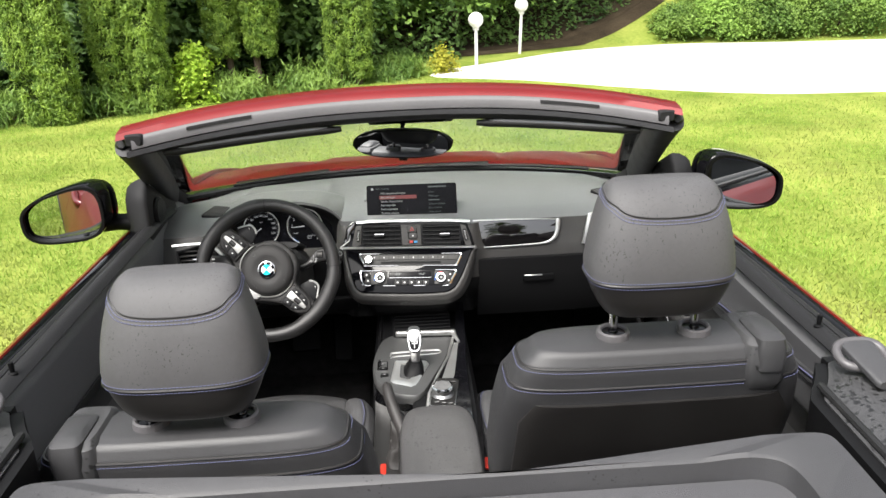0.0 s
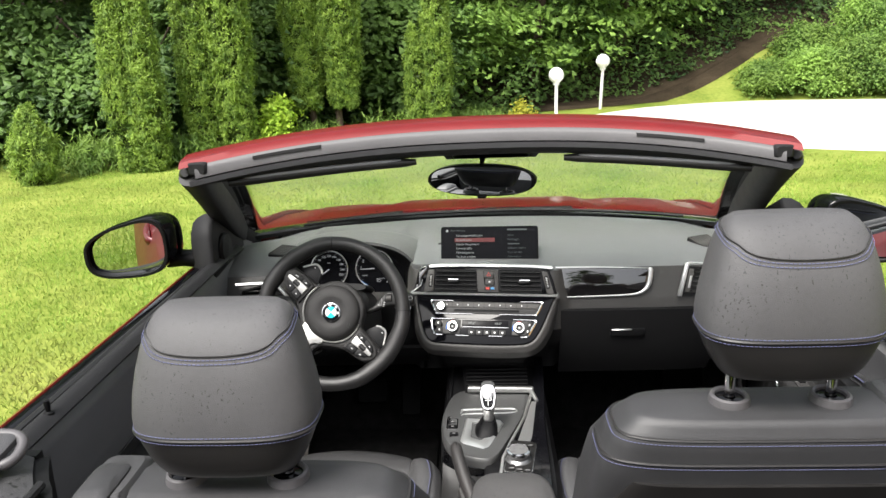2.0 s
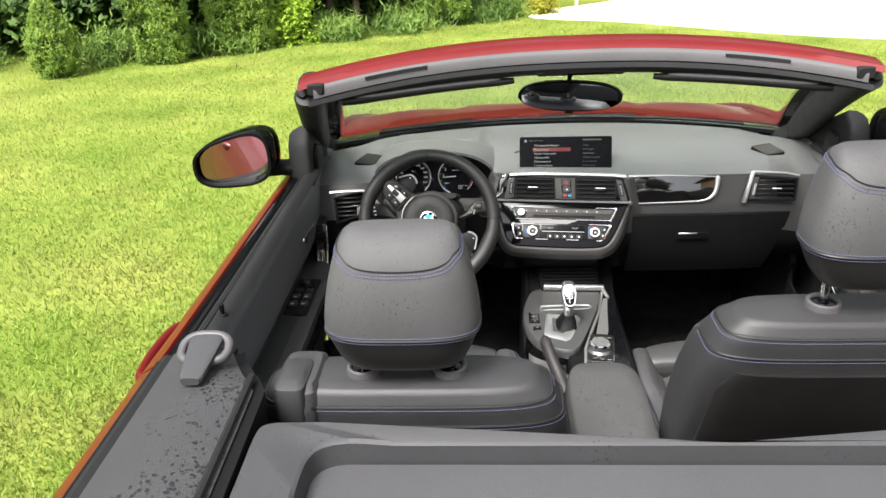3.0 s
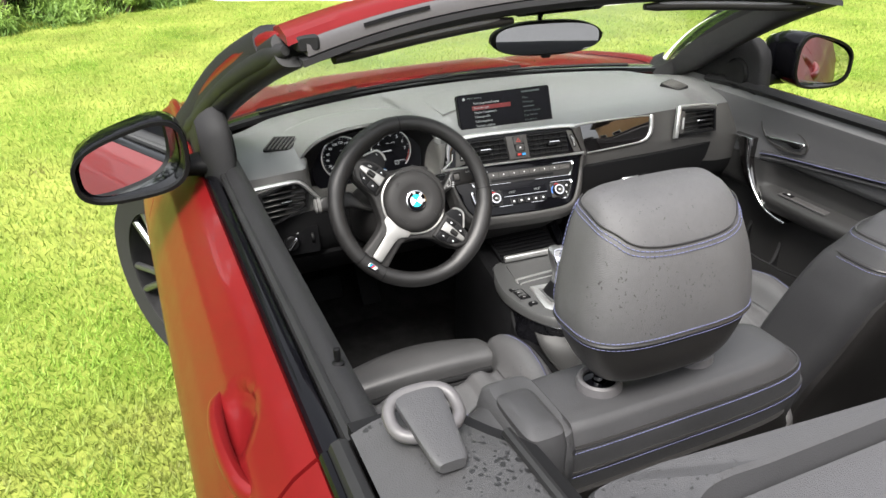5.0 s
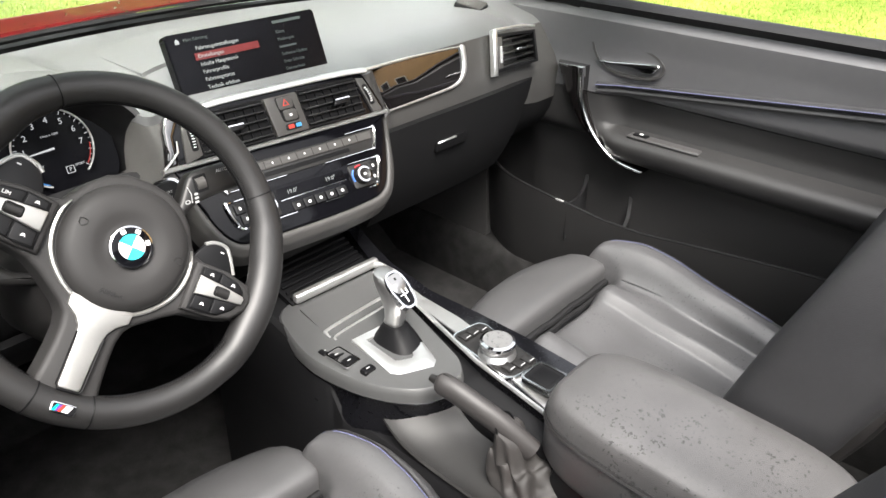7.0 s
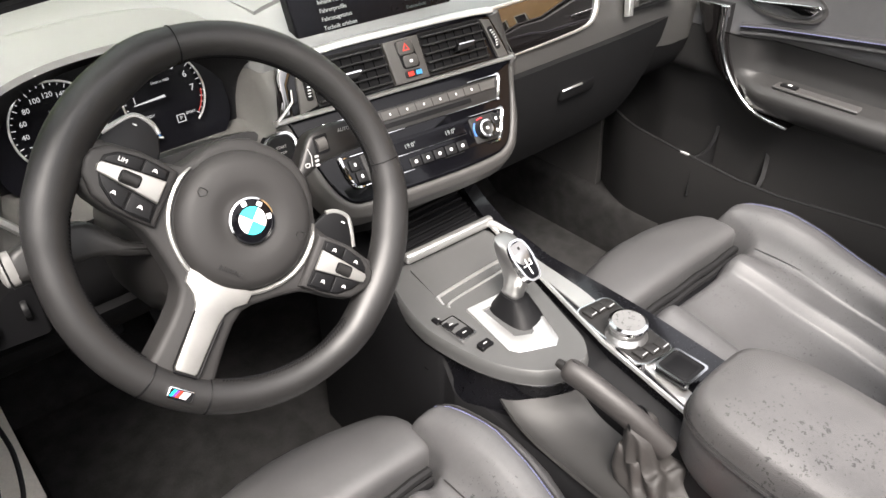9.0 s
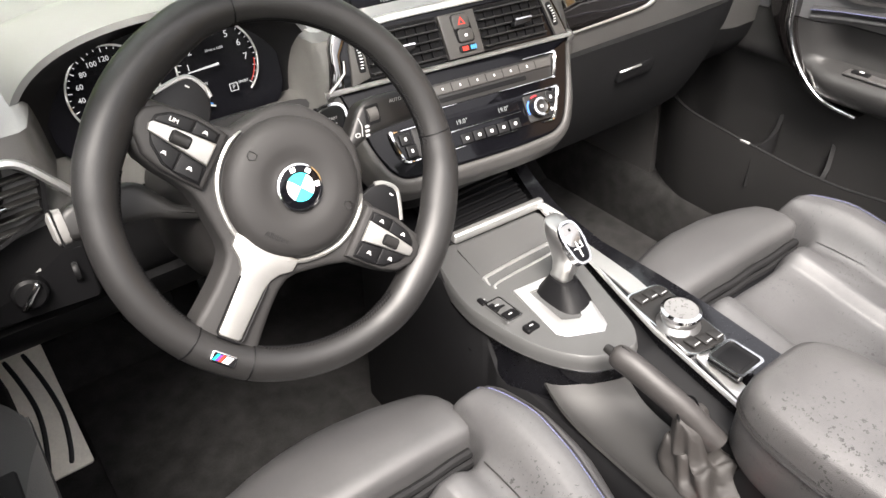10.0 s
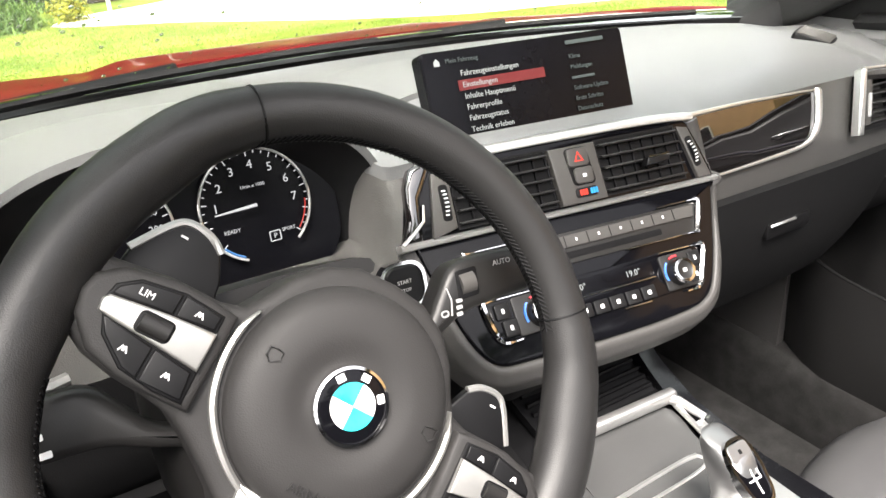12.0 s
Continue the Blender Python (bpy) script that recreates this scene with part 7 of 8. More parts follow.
# ---- seats ----
def superquad(c, s, e1=0.5, e2=0.5, n=28, m=20):
    V, F = [], []
    f = lambda v, e: math.copysign(abs(v) ** e, v)
    for i in range(m + 1):
        a = -math.pi / 2 + math.pi * i / m
        for j in range(n):
            b = 2 * math.pi * j / n
            V.append(Vector((c[0] + s[0] / 2 * f(math.cos(a), e1) * f(math.cos(b), e2), c[1] + s[1] / 2 * f(math.cos(a), e1) * f(math.sin(b), e2), c[2] + s[2] / 2 * f(math.sin(a), e1))))
    for i in range(m):
        for j in range(n):
            F.append((i * n + j, i * n + (j + 1) % n, (i + 1) * n + (j + 1) % n, (i + 1) * n + j))
    return V, F


HR = [(0.963, 0.150, 0.070, -0.010), (0.983, 0.186, 0.098, -0.006), (1.003, 0.206, 0.112, -0.004), (1.030, 0.226, 0.124, -0.002), (1.050, 0.228, 0.127, 0.0), (1.078, 0.220, 0.125, 0.002), (1.108, 0.207, 0.118, 0.005), (1.135, 0.192, 0.107, 0.010), (1.154, 0.178, 0.091, 0.014), (1.167, 0.164, 0.068, 0.018), (1.175, 0.142, 0.036, 0.022)]
EXP = 3.2


def hr_dims(z):
    return (ramp(z, [(a[0], a[1]) for a in HR]), ramp(z, [(a[0], a[2]) for a in HR]), ramp(z, [(a[0], a[3]) for a in HR]))


def hr_back(x, z, off=0.001):
    """Rear face of the headrest, proud by off."""
    w, d, cy = hr_dims(z)
    q = min(abs(2 * x / w), 0.999)
    return Vector((x, cy - d / 2 * (1 - q**EXP) ** (1 / EXP) - off, z))


def hr_surf(a, z, off=0.001):
    """Point of the headrest's skin at height z; a: -90 behind, 0 right, 90 in front."""
    w, d, cy = hr_dims(z)
    c, s = math.cos(radians(a)), math.sin(radians(a))
    return Vector((math.copysign(abs(c) ** (2 / EXP), c) * (w / 2 + off), cy + math.copysign(abs(s) ** (2 / EXP), s) * (d / 2 + off), z))


def hr_ring(z, off, n=72):
    w, d, cy = hr_dims(z)
    return [Vector((a, cy + b, z)) for a, b in oval(w + 2 * off, d + 2 * off, EXP, n)]


def car_seat(cx, sy, side, lift, up, label):
    """A front seat with its middle at cx, its backrest's top at sy; side is +1 where the door is to the right."""
    seat = thing("car_seat", (cx, sy + 0.35, 0.25), label, "car seat", "front seats")
    T = Matrix.Translation((cx, sy, up))
    H = Matrix.Translation((cx, sy, lift))
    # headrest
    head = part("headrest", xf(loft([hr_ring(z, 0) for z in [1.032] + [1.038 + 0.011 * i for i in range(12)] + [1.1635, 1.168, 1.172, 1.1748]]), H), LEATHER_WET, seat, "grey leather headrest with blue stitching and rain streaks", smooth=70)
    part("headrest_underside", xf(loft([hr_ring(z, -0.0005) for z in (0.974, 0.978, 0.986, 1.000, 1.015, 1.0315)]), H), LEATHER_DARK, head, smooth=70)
    part("headrest_seam", xf(tube(hr_ring(1.0318, 0.0002), 0.0022, 6, closed=True), H), LEATHER_DARK, head)
    for dz in (-0.0048, 0.0040):
        part("stitching", xf(stitches(hr_ring(1.0318 + dz, 0.0006, 120) + hr_ring(1.0318 + dz, 0.0006, 120)[:1]), H), THREAD, head, "blue twin stitching")
    for off in (0.0, 0.0045, 0.0095):
        half = [hr_surf(a, z - 0.9 * off, 0.0012) for a, z in ((33, 1.1655), (14, 1.1620), (-6, 1.1575), (-22, 1.1525))]
        half += [hr_back(x + 0.5 * off, z - 0.9 * off, 0.0012) for x, z in ((0.0765, 1.1465), (0.069, 1.1405), (0.058, 1.1365), (0.042, 1.1340), (0.022, 1.1325))]
        line = smooth_path(half + [hr_back(0, 1.1320 - 0.9 * off, 0.0012)] + [Vector((-p.x, p.y, p.z)) for p in reversed(half)], 5)
        if off == 0.0:
            part("panel_seam", xf(tube(line, 0.0010, 5), H), LEATHER_DARK, head)
        else:
            part("stitching", xf(stitches(line), H), THREAD, head)
    for s in (-1, 1):
        part("stitching", xf(stitches([hr_surf(90 - s * 57, lerp(1.165, 1.036, i / 24), 0.0012) for i in range(25)]), H), THREAD, head)
    for s in (-1, 1):
        part("headrest_post", tube([(cx + s * 0.066, sy - 0.002, 0.90 + up), (cx + s * 0.066, sy - 0.004, 0.985 + lift)], 0.0065, 12), CHROME, seat, "chrome headrest post")
        socket = part("post_socket", xf(lathe([(0.008, -0.006), (0.019, -0.005), (0.020, 0.006)], Matrix.Translation((s * 0.066, -0.004, 0.936)) @ Matrix.Rotation(radians(-90), 4, "X"), 20), T), PIANO, seat, "black post socket")
        part("socket_ring", xf(lathe([(0.0185, -0.004), (0.0195, -0.0085), (0.0225, -0.0105), (0.0255, -0.0085), (0.027, -0.002), (0.027, 0.008)], Matrix.Translation((s * 0.066, -0.004, 0.936)) @ Matrix.Rotation(radians(-90), 4, "X"), 28), T), GREYTRIM, socket, "grey ring")
    # backrest: sections from the shoulder down
    secs = [(0.935, 0.33, 0.055, -0.005, 0.0), (0.930, 0.39, 0.095, -0.004, 0.0), (0.905, 0.445, 0.125, 0.0, 0.0), (0.86, 0.485, 0.140, 0.010, 0.0), (0.78, 0.510, 0.150, 0.035, 0.0), (0.68, 0.520, 0.155, 0.070, 0.0), (0.58, 0.510, 0.155, 0.105, 0.0), (0.50, 0.490, 0.150, 0.135, 0.0), (0.42, 0.46, 0.13, 0.16, 0.0)]

    def dish(p):
        # hollow the front between the side bolsters
        y0 = ramp(p.z, [(s[0], s[3]) for s in reversed(secs)])
        if p.y > y0:
            p.y += 0.035 * (min(abs(p.x) / 0.24, 1.0) ** 3 - 0.45) * bump01(p.z, 0.45, 0.84, 0.08)
        return p
    dense = []
    for (a, b) in zip(secs, secs[1:]):
        for k in range(3):
            t = k / 3
            z, w, d, cy = (lerp(a[i], b[i], t) for i in range(4))
            dense.append([Vector((x, cy + y, z)) for x, y in oval(w, d, 4.2, 56)])
    dense.append([Vector((x, secs[-1][3] + y, secs[-1][0])) for x, y in oval(secs[-1][1], secs[-1][2], 4.2, 56)])
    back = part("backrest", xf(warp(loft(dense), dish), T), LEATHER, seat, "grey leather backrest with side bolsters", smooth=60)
    band = lambda z, off: [Vector((x, ramp(z, [(s[0], s[3]) for s in reversed(secs)]) + y, z)) for x, y in oval(ramp(z, [(s[0], s[1]) for s in reversed(secs)]) + 2 * off, ramp(z, [(s[0], s[2]) for s in reversed(secs)]) + 2 * off, 4.2, 80)]
    for z in (0.908, 0.872):
        part("shoulder_seam", xf(tube(band(z, 0.0003), 0.0022, 6, closed=True), T), LEATHER_DARK, back)
        part("shoulder_stitching", xf(stitches(band(z - 0.006, 0.0008)), T), THREAD, back)
    part("back_shell", xf(loft([[Vector((x, ramp(z, [(s[0], s[3]) for s in reversed(secs)]) - ramp(z, [(s[0], s[2]) for s in reversed(secs)]) / 2 + 0.02 + y * 0.7, z)) for x, y in oval(w, 0.075, 4, 32)] for z, w in ((0.84, 0.40), (0.80, 0.45), (0.60, 0.47), (0.45, 0.44), (0.36, 0.40))]), T), LEATHER_DARK, seat, "black backrest shell")
    part("back_pocket", xf(sheet(lambda u, v: (lerp(-0.17, 0.17, u), -0.093 + 0.10 * v - 0.012 * math.sin(math.pi * u), lerp(0.70, 0.45, v)), 12, 8, 0.008), T), BLACK, seat, "net pocket behind the backrest")
    # folding lever cap on the outer shoulder
    lv = Matrix.Translation((cx + side * 0.163, sy - 0.006, up + 0.002))
    cap = part("shoulder_cap", xf(loft([[Vector((x + side * (0.010 * (0.93 - z)), 0.002 + y, z)) for x, y in oval(w, d, 5, 28)] for z, w, d in ((0.845, 0.060, 0.100), (0.865, 0.072, 0.126), (0.905, 0.074, 0.130), (0.930, 0.068, 0.116), (0.9385, 0.054, 0.092))]), lv), TRIM_WET, seat, "grey moulded shoulder cap with a folding lever")
    part("folding_lever", xf(loft([[Vector((x + side * 0.006, -0.018 + y, z)) for x, y in oval(w, d, 5, 24)] for z, w, d in ((0.890, 0.048, 0.098), (0.924, 0.050, 0.098), (0.941, 0.046, 0.086), (0.947, 0.032, 0.058))]), lv), LEATHER, cap)
    # cushion: centre panel between ridged side panels and bolsters, falling to the rear
    cc = cx - 0.02
    prof = [(0.0, 0.508), (0.055, 0.509), (0.072, 0.513), (0.080, 0.521), (0.088, 0.528), (0.110, 0.531), (0.138, 0.534), (0.150, 0.545), (0.166, 0.564), (0.184, 0.577), (0.202, 0.580), (0.222, 0.573), (0.238, 0.552), (0.246, 0.50), (0.240, 0.40)]
    full = [(-x, z) for x, z in reversed(prof[1:])] + prof

    def cushion_z(q, y):
        z = ramp(abs(q), prof) - 0.16 * max(-0.08 - y, 0)
        z -= 0.022 * bump01(abs(q), 0.135, 0.5, 0.03) * max(0, (0.17 - (front_edge(q) - y)) / 0.17) ** 1.8
        return z - 0.060 * max(0, (0.034 - (front_edge(q) - y)) / 0.034) ** 2.4

    def cush_w(q, y):
        # the bolsters swing in towards the front and the rear
        k = ramp(y, [(-0.36, 0.86), (-0.23, 0.93), (-0.163, 0.99), (-0.10, 1.01), (-0.037, 0.965), (0.002, 0.88), (0.012, 0.82)])
        return lerp(1.0, k, bump01(abs(q), 0.17, 0.5, 0.05))

    def front_edge(q):
        return -0.056 + 0.066 * bump01(abs(q), 0.180, 0.3, 0.030)

    ys = [0.0, 0.0015, 0.004, 0.008, 0.013, 0.019, 0.026, 0.034, 0.045, 0.06] + [0.08 + 0.025 * i for i in range(16)]
    qs = [q for q, z in full]
    qs = sorted(set([round(lerp(a, b, k / 3), 4) for a, b in zip(qs, qs[1:]) for k in range(3)] + [qs[-1]]))

    def cush_fn(u, v):
        q, y = qs[round(u * (len(qs) - 1))], ys[round(v * (len(ys) - 1))]
        y = front_edge(q) - y
        return (cc + q * cush_w(q, y) + 0.0012 * math.sin(40 * y + 9 * q), y, cushion_z(q, y) + 0.0012 * math.sin(55 * q) * math.sin(31 * y + 4 * q))
    cush = part("cushion", sheet(cush_fn, len(qs) - 1, len(ys) - 1, -0.03), SEAT_WET, seat, "grey leather seat cushion with raised side bolsters", smooth=60)
    for s in (-1, 1):
        line = [Vector((cc + s * 0.212 * cush_w(0.212, y), y, cushion_z(0.212, y) + 0.0012)) for y in [-0.012 - 0.018 * i for i in range(20)]]
        part("bolster_seam", tube([p + Vector((s * 0.003, 0, -0.0008)) for p in line], 0.0013, 5), LEATHER_DARK, cush)
        part("bolster_stitching", stitches(line, r=0.0008), THREAD, cush)
        part("panel_seam", tube([(cc + s * 0.144, y, cushion_z(0.144, y) + 0.0004) for y in [-0.085 - 0.025 * i for i in range(14)]], 0.0010, 5), LEATHER_DARK, cush)
    thigh = [(-0.050, -0.060), (-0.0525, 0.030), (-0.0515, 0.0420), (-0.046, 0.0490), (-0.030, 0.0530), (0.0, 0.0520), (0.030, 0.0465), (0.052, 0.0350), (0.066, 0.0150), (0.070, -0.012), (0.064, -0.038), (0.050, -0.060)]

    def thigh_loop(q):
        k = 1 - 0.10 * max(0, (abs(q) - 0.90) / 0.10) ** 2.5
        nose = (0.088 - 0.034 * q * q) / 0.070
        return [(cc + q * 0.166 - 0.010 * max(y, 0) / 0.07 * q, 0.010 + y * (nose if y > 0 else 1.0) * k, 0.490 + z * k - 0.008 * q * q) for y, z in thigh]
    th = part("thigh_support", loft([thigh_loop(q) for q in (-1, -0.99, -0.965, -0.93, -0.88, -0.75, -0.5, -0.25, 0, 0.25, 0.5, 0.75, 0.88, 0.93, 0.965, 0.99, 1)]), SEAT_DRY, seat, "extending thigh support", smooth=42)
    # bellows folds coloured near-black so the gap reads as shaded
    for k in range(3):
        part("bellows_fold", tube([(cc + q * 0.15, -0.050 - 0.004 * k, 0.500 - 0.013 * k + 0.002 * math.sin(9 * q + k)) for q in [-1 + 0.2 * i for i in range(11)]], 0.0065, 8), GLOVE, th)
    # black block painting the shade inside the gap
    part("thigh_gap_shade", box((cc, -0.060, 0.45), (0.30, 0.016, 0.07), 0.004), BLACK, seat)
    part("seat_base", loft([[(cx + a, -0.22 + b, z) for a, b in oval(w, 0.44, 4, 28)] for z, w in ((0.24, 0.40), (0.36, 0.42), (0.44, 0.40))]), BLACK, seat)
    for s in (-1, 1):
        part("seat_rail", box((cx + s * 0.17, -0.2, 0.235), (0.04, 0.62, 0.03), 0.006), RIM_DARK, seat)
    bk = thing("belt_buckle", (cx - side * 0.245, -0.31, 0.4), "black belt buckle with a red release button", "buckle", "belt buckles")
    part("buckle_body", box((cx - side * 0.238, -0.30, 0.50), (0.030, 0.055, 0.10), 0.008, 3, None), BLACK, bk)
    part("buckle_button", box((cx - side * 0.238, -0.298, 0.549), (0.022, 0.040, 0.012), 0.004, 2, None), RED, bk)
    return seat


car_seat(-0.343, -0.695, -1, 0.028, 0.036, "driver's grey leather sports seat with blue stitching")
car_seat(0.368, -0.600, 1, 0.098, 0.085, "passenger's grey leather sports seat with a raised headrest")

# ---- pedals and mat ----
rest = thing("footrest", (-0.635, 0.70, 0.22), "brushed steel footrest plate with curved black grips", "footrest")
FM = Matrix.Translation((-0.630, 0.588, 0.298)) @ Matrix.Rotation(radians(-56), 4, "X")
part("plate", plate(rrect(0.084, 0.236, 0.006), 0.006, FM, 0.002), STEEL, rest)
part("support", box((0, 0.035, 0), (0.074, 0.06, 0.21), 0.01, 2, FM), CARPET, rest)
for pts in (((-0.020, 0.106), (-0.010, 0.060), (-0.004, 0.010), (-0.007, -0.030), (-0.016, -0.070), (-0.026, -0.104)), ((0.010, 0.106), (0.022, 0.050), (0.028, -0.005), (0.026, -0.040), (0.018, -0.080), (0.010, -0.104))):
    part("grip_strip", tube([FM @ Vector((x, -0.001, z)) for x, z in smooth_path2(pts, 5)], [0.0030] + [0.0042] * (5 * (len(pts) - 1) - 1) + [0.0024], 8), RUBBER, rest)
for x, w, n in ((-0.40, 0.10, "brake_pedal"), (-0.27, 0.06, "accelerator_pedal")):
    ped = thing(n, (x, 0.72, 0.3), "black pedal with a ribbed rubber face", "pedal", "pedals")
    pm = Matrix.Translation((x, 0.70, 0.36)) @ Matrix.Rotation(radians(-35), 4, "X")
    part("pad", plate(rrect(w, 0.075 if w > 0.08 else 0.16, 0.01), 0.012, pm, 0.003), BLACK, ped)
    part("arm", tube([(x, 0.71, 0.36), (x, 0.80, 0.42), (x, 0.85, 0.55)], 0.010, 8), BLACK, ped)
mat_ob = thing("floor_mat", (-0.38, 0.4, 0.22), "black velour floor mat in the driver's footwell", "floor mat")
part("mat", sheet(lambda u, v: (lerp(-0.58, -0.18, u), lerp(0.05, 0.68, v), 0.226 + 0.004 * math.sin(9 * u) * math.sin(7 * v)), 12, 14, 0.008), CARPET, mat_ob)


# ---- plants ----
def leaves(points, outward, size, rng, droop=0.3, slim=0.55, lie=0.5, loose=0.7):
    """Leaf quads bent along the middle, as arrays of vertices and faces. points: (n, 3); outward: (n, 3) unit."""
    n = len(points)
    P, O = np.asarray(points), np.asarray(outward)
    rnd = rng.normal(size=(n, 3))
    nrm = O + loose * rnd
    nrm[:, 2] += lie
    nrm /= np.linalg.norm(nrm, axis=1)[:, None]
    tip = O + 0.8 * rng.normal(size=(n, 3))
    tip[:, 2] -= droop
    tip -= (tip * nrm).sum(1)[:, None] * nrm
    tip /= np.linalg.norm(tip, axis=1)[:, None] + 1e-9
    side = np.cross(nrm, tip)
    L = (size * rng.uniform(0.6, 1.3, n))[:, None]
    a, b = P - tip * L * 0.5, P + tip * L * 0.5
    c = P + side * L * slim * 0.5 - nrm * L * 0.10
    d = P - side * L * slim * 0.5 - nrm * L * 0.10
    V = np.stack([a, c, b, d], 1).reshape(-1, 3)
    F = [(4 * i, 4 * i + 1, 4 * i + 2, 4 * i + 3) for i in range(n)]
    return V.tolist(), F


def raw(name, prim, material, parent=None, label="", kind=""):
    """A mesh with many loose faces, straight from its arrays."""
    me = bpy.data.meshes.new(name)
    me.from_pydata(prim[0], [], prim[1])
    me.materials.append(material)
    ob = new(name, me)
    if parent is not None:
        ob.parent = parent
        ob.matrix_parent_inverse = parent.matrix_basis.inverted()
    return tagged(ob, label, kind=kind)


def thuja(x, y, spires, seed, bare=0.0):
    """A columnar arborvitae: one or more spires (offset, height, width), each a trunk with flame-like upright sprays
    over a core coloured dark to stand for shade.
    """
    rng = np.random.default_rng(seed)
    z0 = ground_z(x, y)
    tree = thing("arborvitae", (x, y, z0), "tall narrow green arborvitae at the edge of the lawn", "tree", "row of arborvitae")
    part("trunk", merge(*[tube([(x + dx * (0.6 + 0.4 * i / 6) + 0.03 * math.sin(i + dx * 9), y + 0.03 * math.cos(2 * i), z0 - 0.1 + h * 0.9 * i / 6) for i in range(7)], [0.050 - 0.0065 * i for i in range(7)], 8) for dx, h, w in spires]), BARK, tree)
    pts, out, core, core_out = [], [], [], []
    for k, (dx, h, w) in enumerate(spires):
        def width(zz, a):
            q = (zz - bare) / (h - bare)
            point = min(1.0, 1.9 * (1 - q) ** 0.85) if h < 4 else min(1.0, 3.0 * (1 - q))
            ragged = 0.92 + 0.06 * math.sin(zz * 3.1 + seed + 2 * k) + 0.09 * math.sin(3 * a + zz * 6.3 + seed) + 0.06 * math.sin(7 * a - zz * 9.1)
            return w / 2 * point * ragged * (0.62 + 0.38 * min(max(q, 0) * 4, 1)) * 0.78
        for c in range(int(560 * h * w)):
            zz, a = bare + (h - bare) * rng.uniform(0, 1), rng.uniform(0, 2 * math.pi)
            r = width(zz, a) * rng.uniform(0.88, 1.03)
            m, size = 34, rng.uniform(0.6, 1.3)
            f = rng.normal(size=(m, 3))
            f /= np.linalg.norm(f, axis=1)[:, None]
            side = np.array([math.cos(a), math.sin(a), 0.45])
            f += 0.9 * side
            o = f * np.array([0.030, 0.030, 0.055]) * size + 0.018 * rng.normal(size=(m, 3))
            pts.append(np.array([x + dx + r * math.cos(a), y + r * math.sin(a), z0 + zz]) + o)
            out.append(f / np.linalg.norm(f, axis=1)[:, None])
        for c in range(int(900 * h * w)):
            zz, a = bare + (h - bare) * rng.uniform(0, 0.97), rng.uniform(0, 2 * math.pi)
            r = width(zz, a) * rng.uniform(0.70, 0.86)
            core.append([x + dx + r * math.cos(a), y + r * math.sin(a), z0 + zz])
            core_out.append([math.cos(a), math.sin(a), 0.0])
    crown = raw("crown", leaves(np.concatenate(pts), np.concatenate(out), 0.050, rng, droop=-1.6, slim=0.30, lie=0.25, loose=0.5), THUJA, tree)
    # these leaves put the shade between the sprays into their colour
    raw("shade_foliage", leaves(np.array(core), np.array(core_out), 0.13, rng, droop=-1.0, slim=0.6, lie=0.0), THUJA_SHADE, crown)
    return tree


thuja(-3.98, 7.0, [(-0.14, 2.45, 0.42), (0.15, 2.40, 0.40), (0.06, 1.55, 0.44)], 11)
thuja(-3.20, 7.6, [(-0.20, 4.8, 0.62), (0.19, 4.8, 0.60)], 12)
thuja(-2.10, 8.6, [(-0.25, 5.0, 0.64), (0.25, 5.0, 0.66)], 13, 0.50)
thuja(-0.72, 9.0, [(0.12, 2.72, 0.42), (-0.20, 1.50, 0.26)], 14, 0.12)
thuja(-5.0, 6.5, [(0.0, 0.80, 0.60)], 15)


def broad_tree(x, y, h, w, seed, label="leafy broad-leaved tree at the edge of the wood", leafy=1.0, low=0.25, mat_=None, leaf=0.12):
    """A broad-leaved tree: tapered trunk, limbs, and layered sprays of leaves with dark gaps between them."""
    rng = np.random.default_rng(seed)
    z0 = ground_z(x, y)
    tree = thing("broadleaf_tree", (x, y, z0), label, "tree", "trees of the wood")
    bits = [tube([(x + 0.1 * math.sin(i * 1.3 + seed), y + 0.1 * math.cos(i + seed), z0 - 0.2 + h * 0.8 * i / 6) for i in range(7)], [0.14 * h / 7 * (1 - 0.13 * i) for i in range(7)], 9)]
    for k in range(7):
        a, zz = rng.uniform(0, 6.28), rng.uniform(0.2, 0.7) * h
        e = w * 0.36
        bits.append(tube([(x, y, z0 + zz), (x + e * 0.5 * math.cos(a), y + e * 0.5 * math.sin(a), z0 + zz + 0.3), (x + e * math.cos(a), y + e * math.sin(a), z0 + zz + 0.8)], [0.04 * h / 7, 0.028 * h / 7, 0.012], 6))
    part("trunk", merge(*bits), BARK, tree)
    pts, out = [], []
    for k in range(int(150 * leafy)):
        a, q = rng.uniform(0, 6.28), rng.uniform(0, 1)
        zz = lerp(low, h, q)
        r = w / 2 * (math.sin(math.pi * min(max(0.16 + q * 0.82, 0), 1)) ** 0.6) * rng.uniform(0.50, 1.06)
        c = np.array([x + r * math.cos(a), y + r * math.sin(a), z0 + zz])
        m = int(rng.integers(80, 150))
        big = rng.uniform(0.7, 1.35)
        o = rng.normal(size=(m, 3)) * np.array([0.27, 0.27, 0.055]) * big
        along = o[:, 0] * math.cos(a) + o[:, 1] * math.sin(a)
        o[:, 2] -= 0.32 * along + 0.25 * along ** 2
        pts.append(c + o)
        d = np.array([math.cos(a), math.sin(a), 0.35])
        out.append(np.tile(d / np.linalg.norm(d), (m, 1)))
    raw("crown", leaves(np.concatenate(pts), np.concatenate(out), leaf, rng, droop=0.5, slim=0.6, lie=1.1), mat_ or DECID, tree)
    return tree


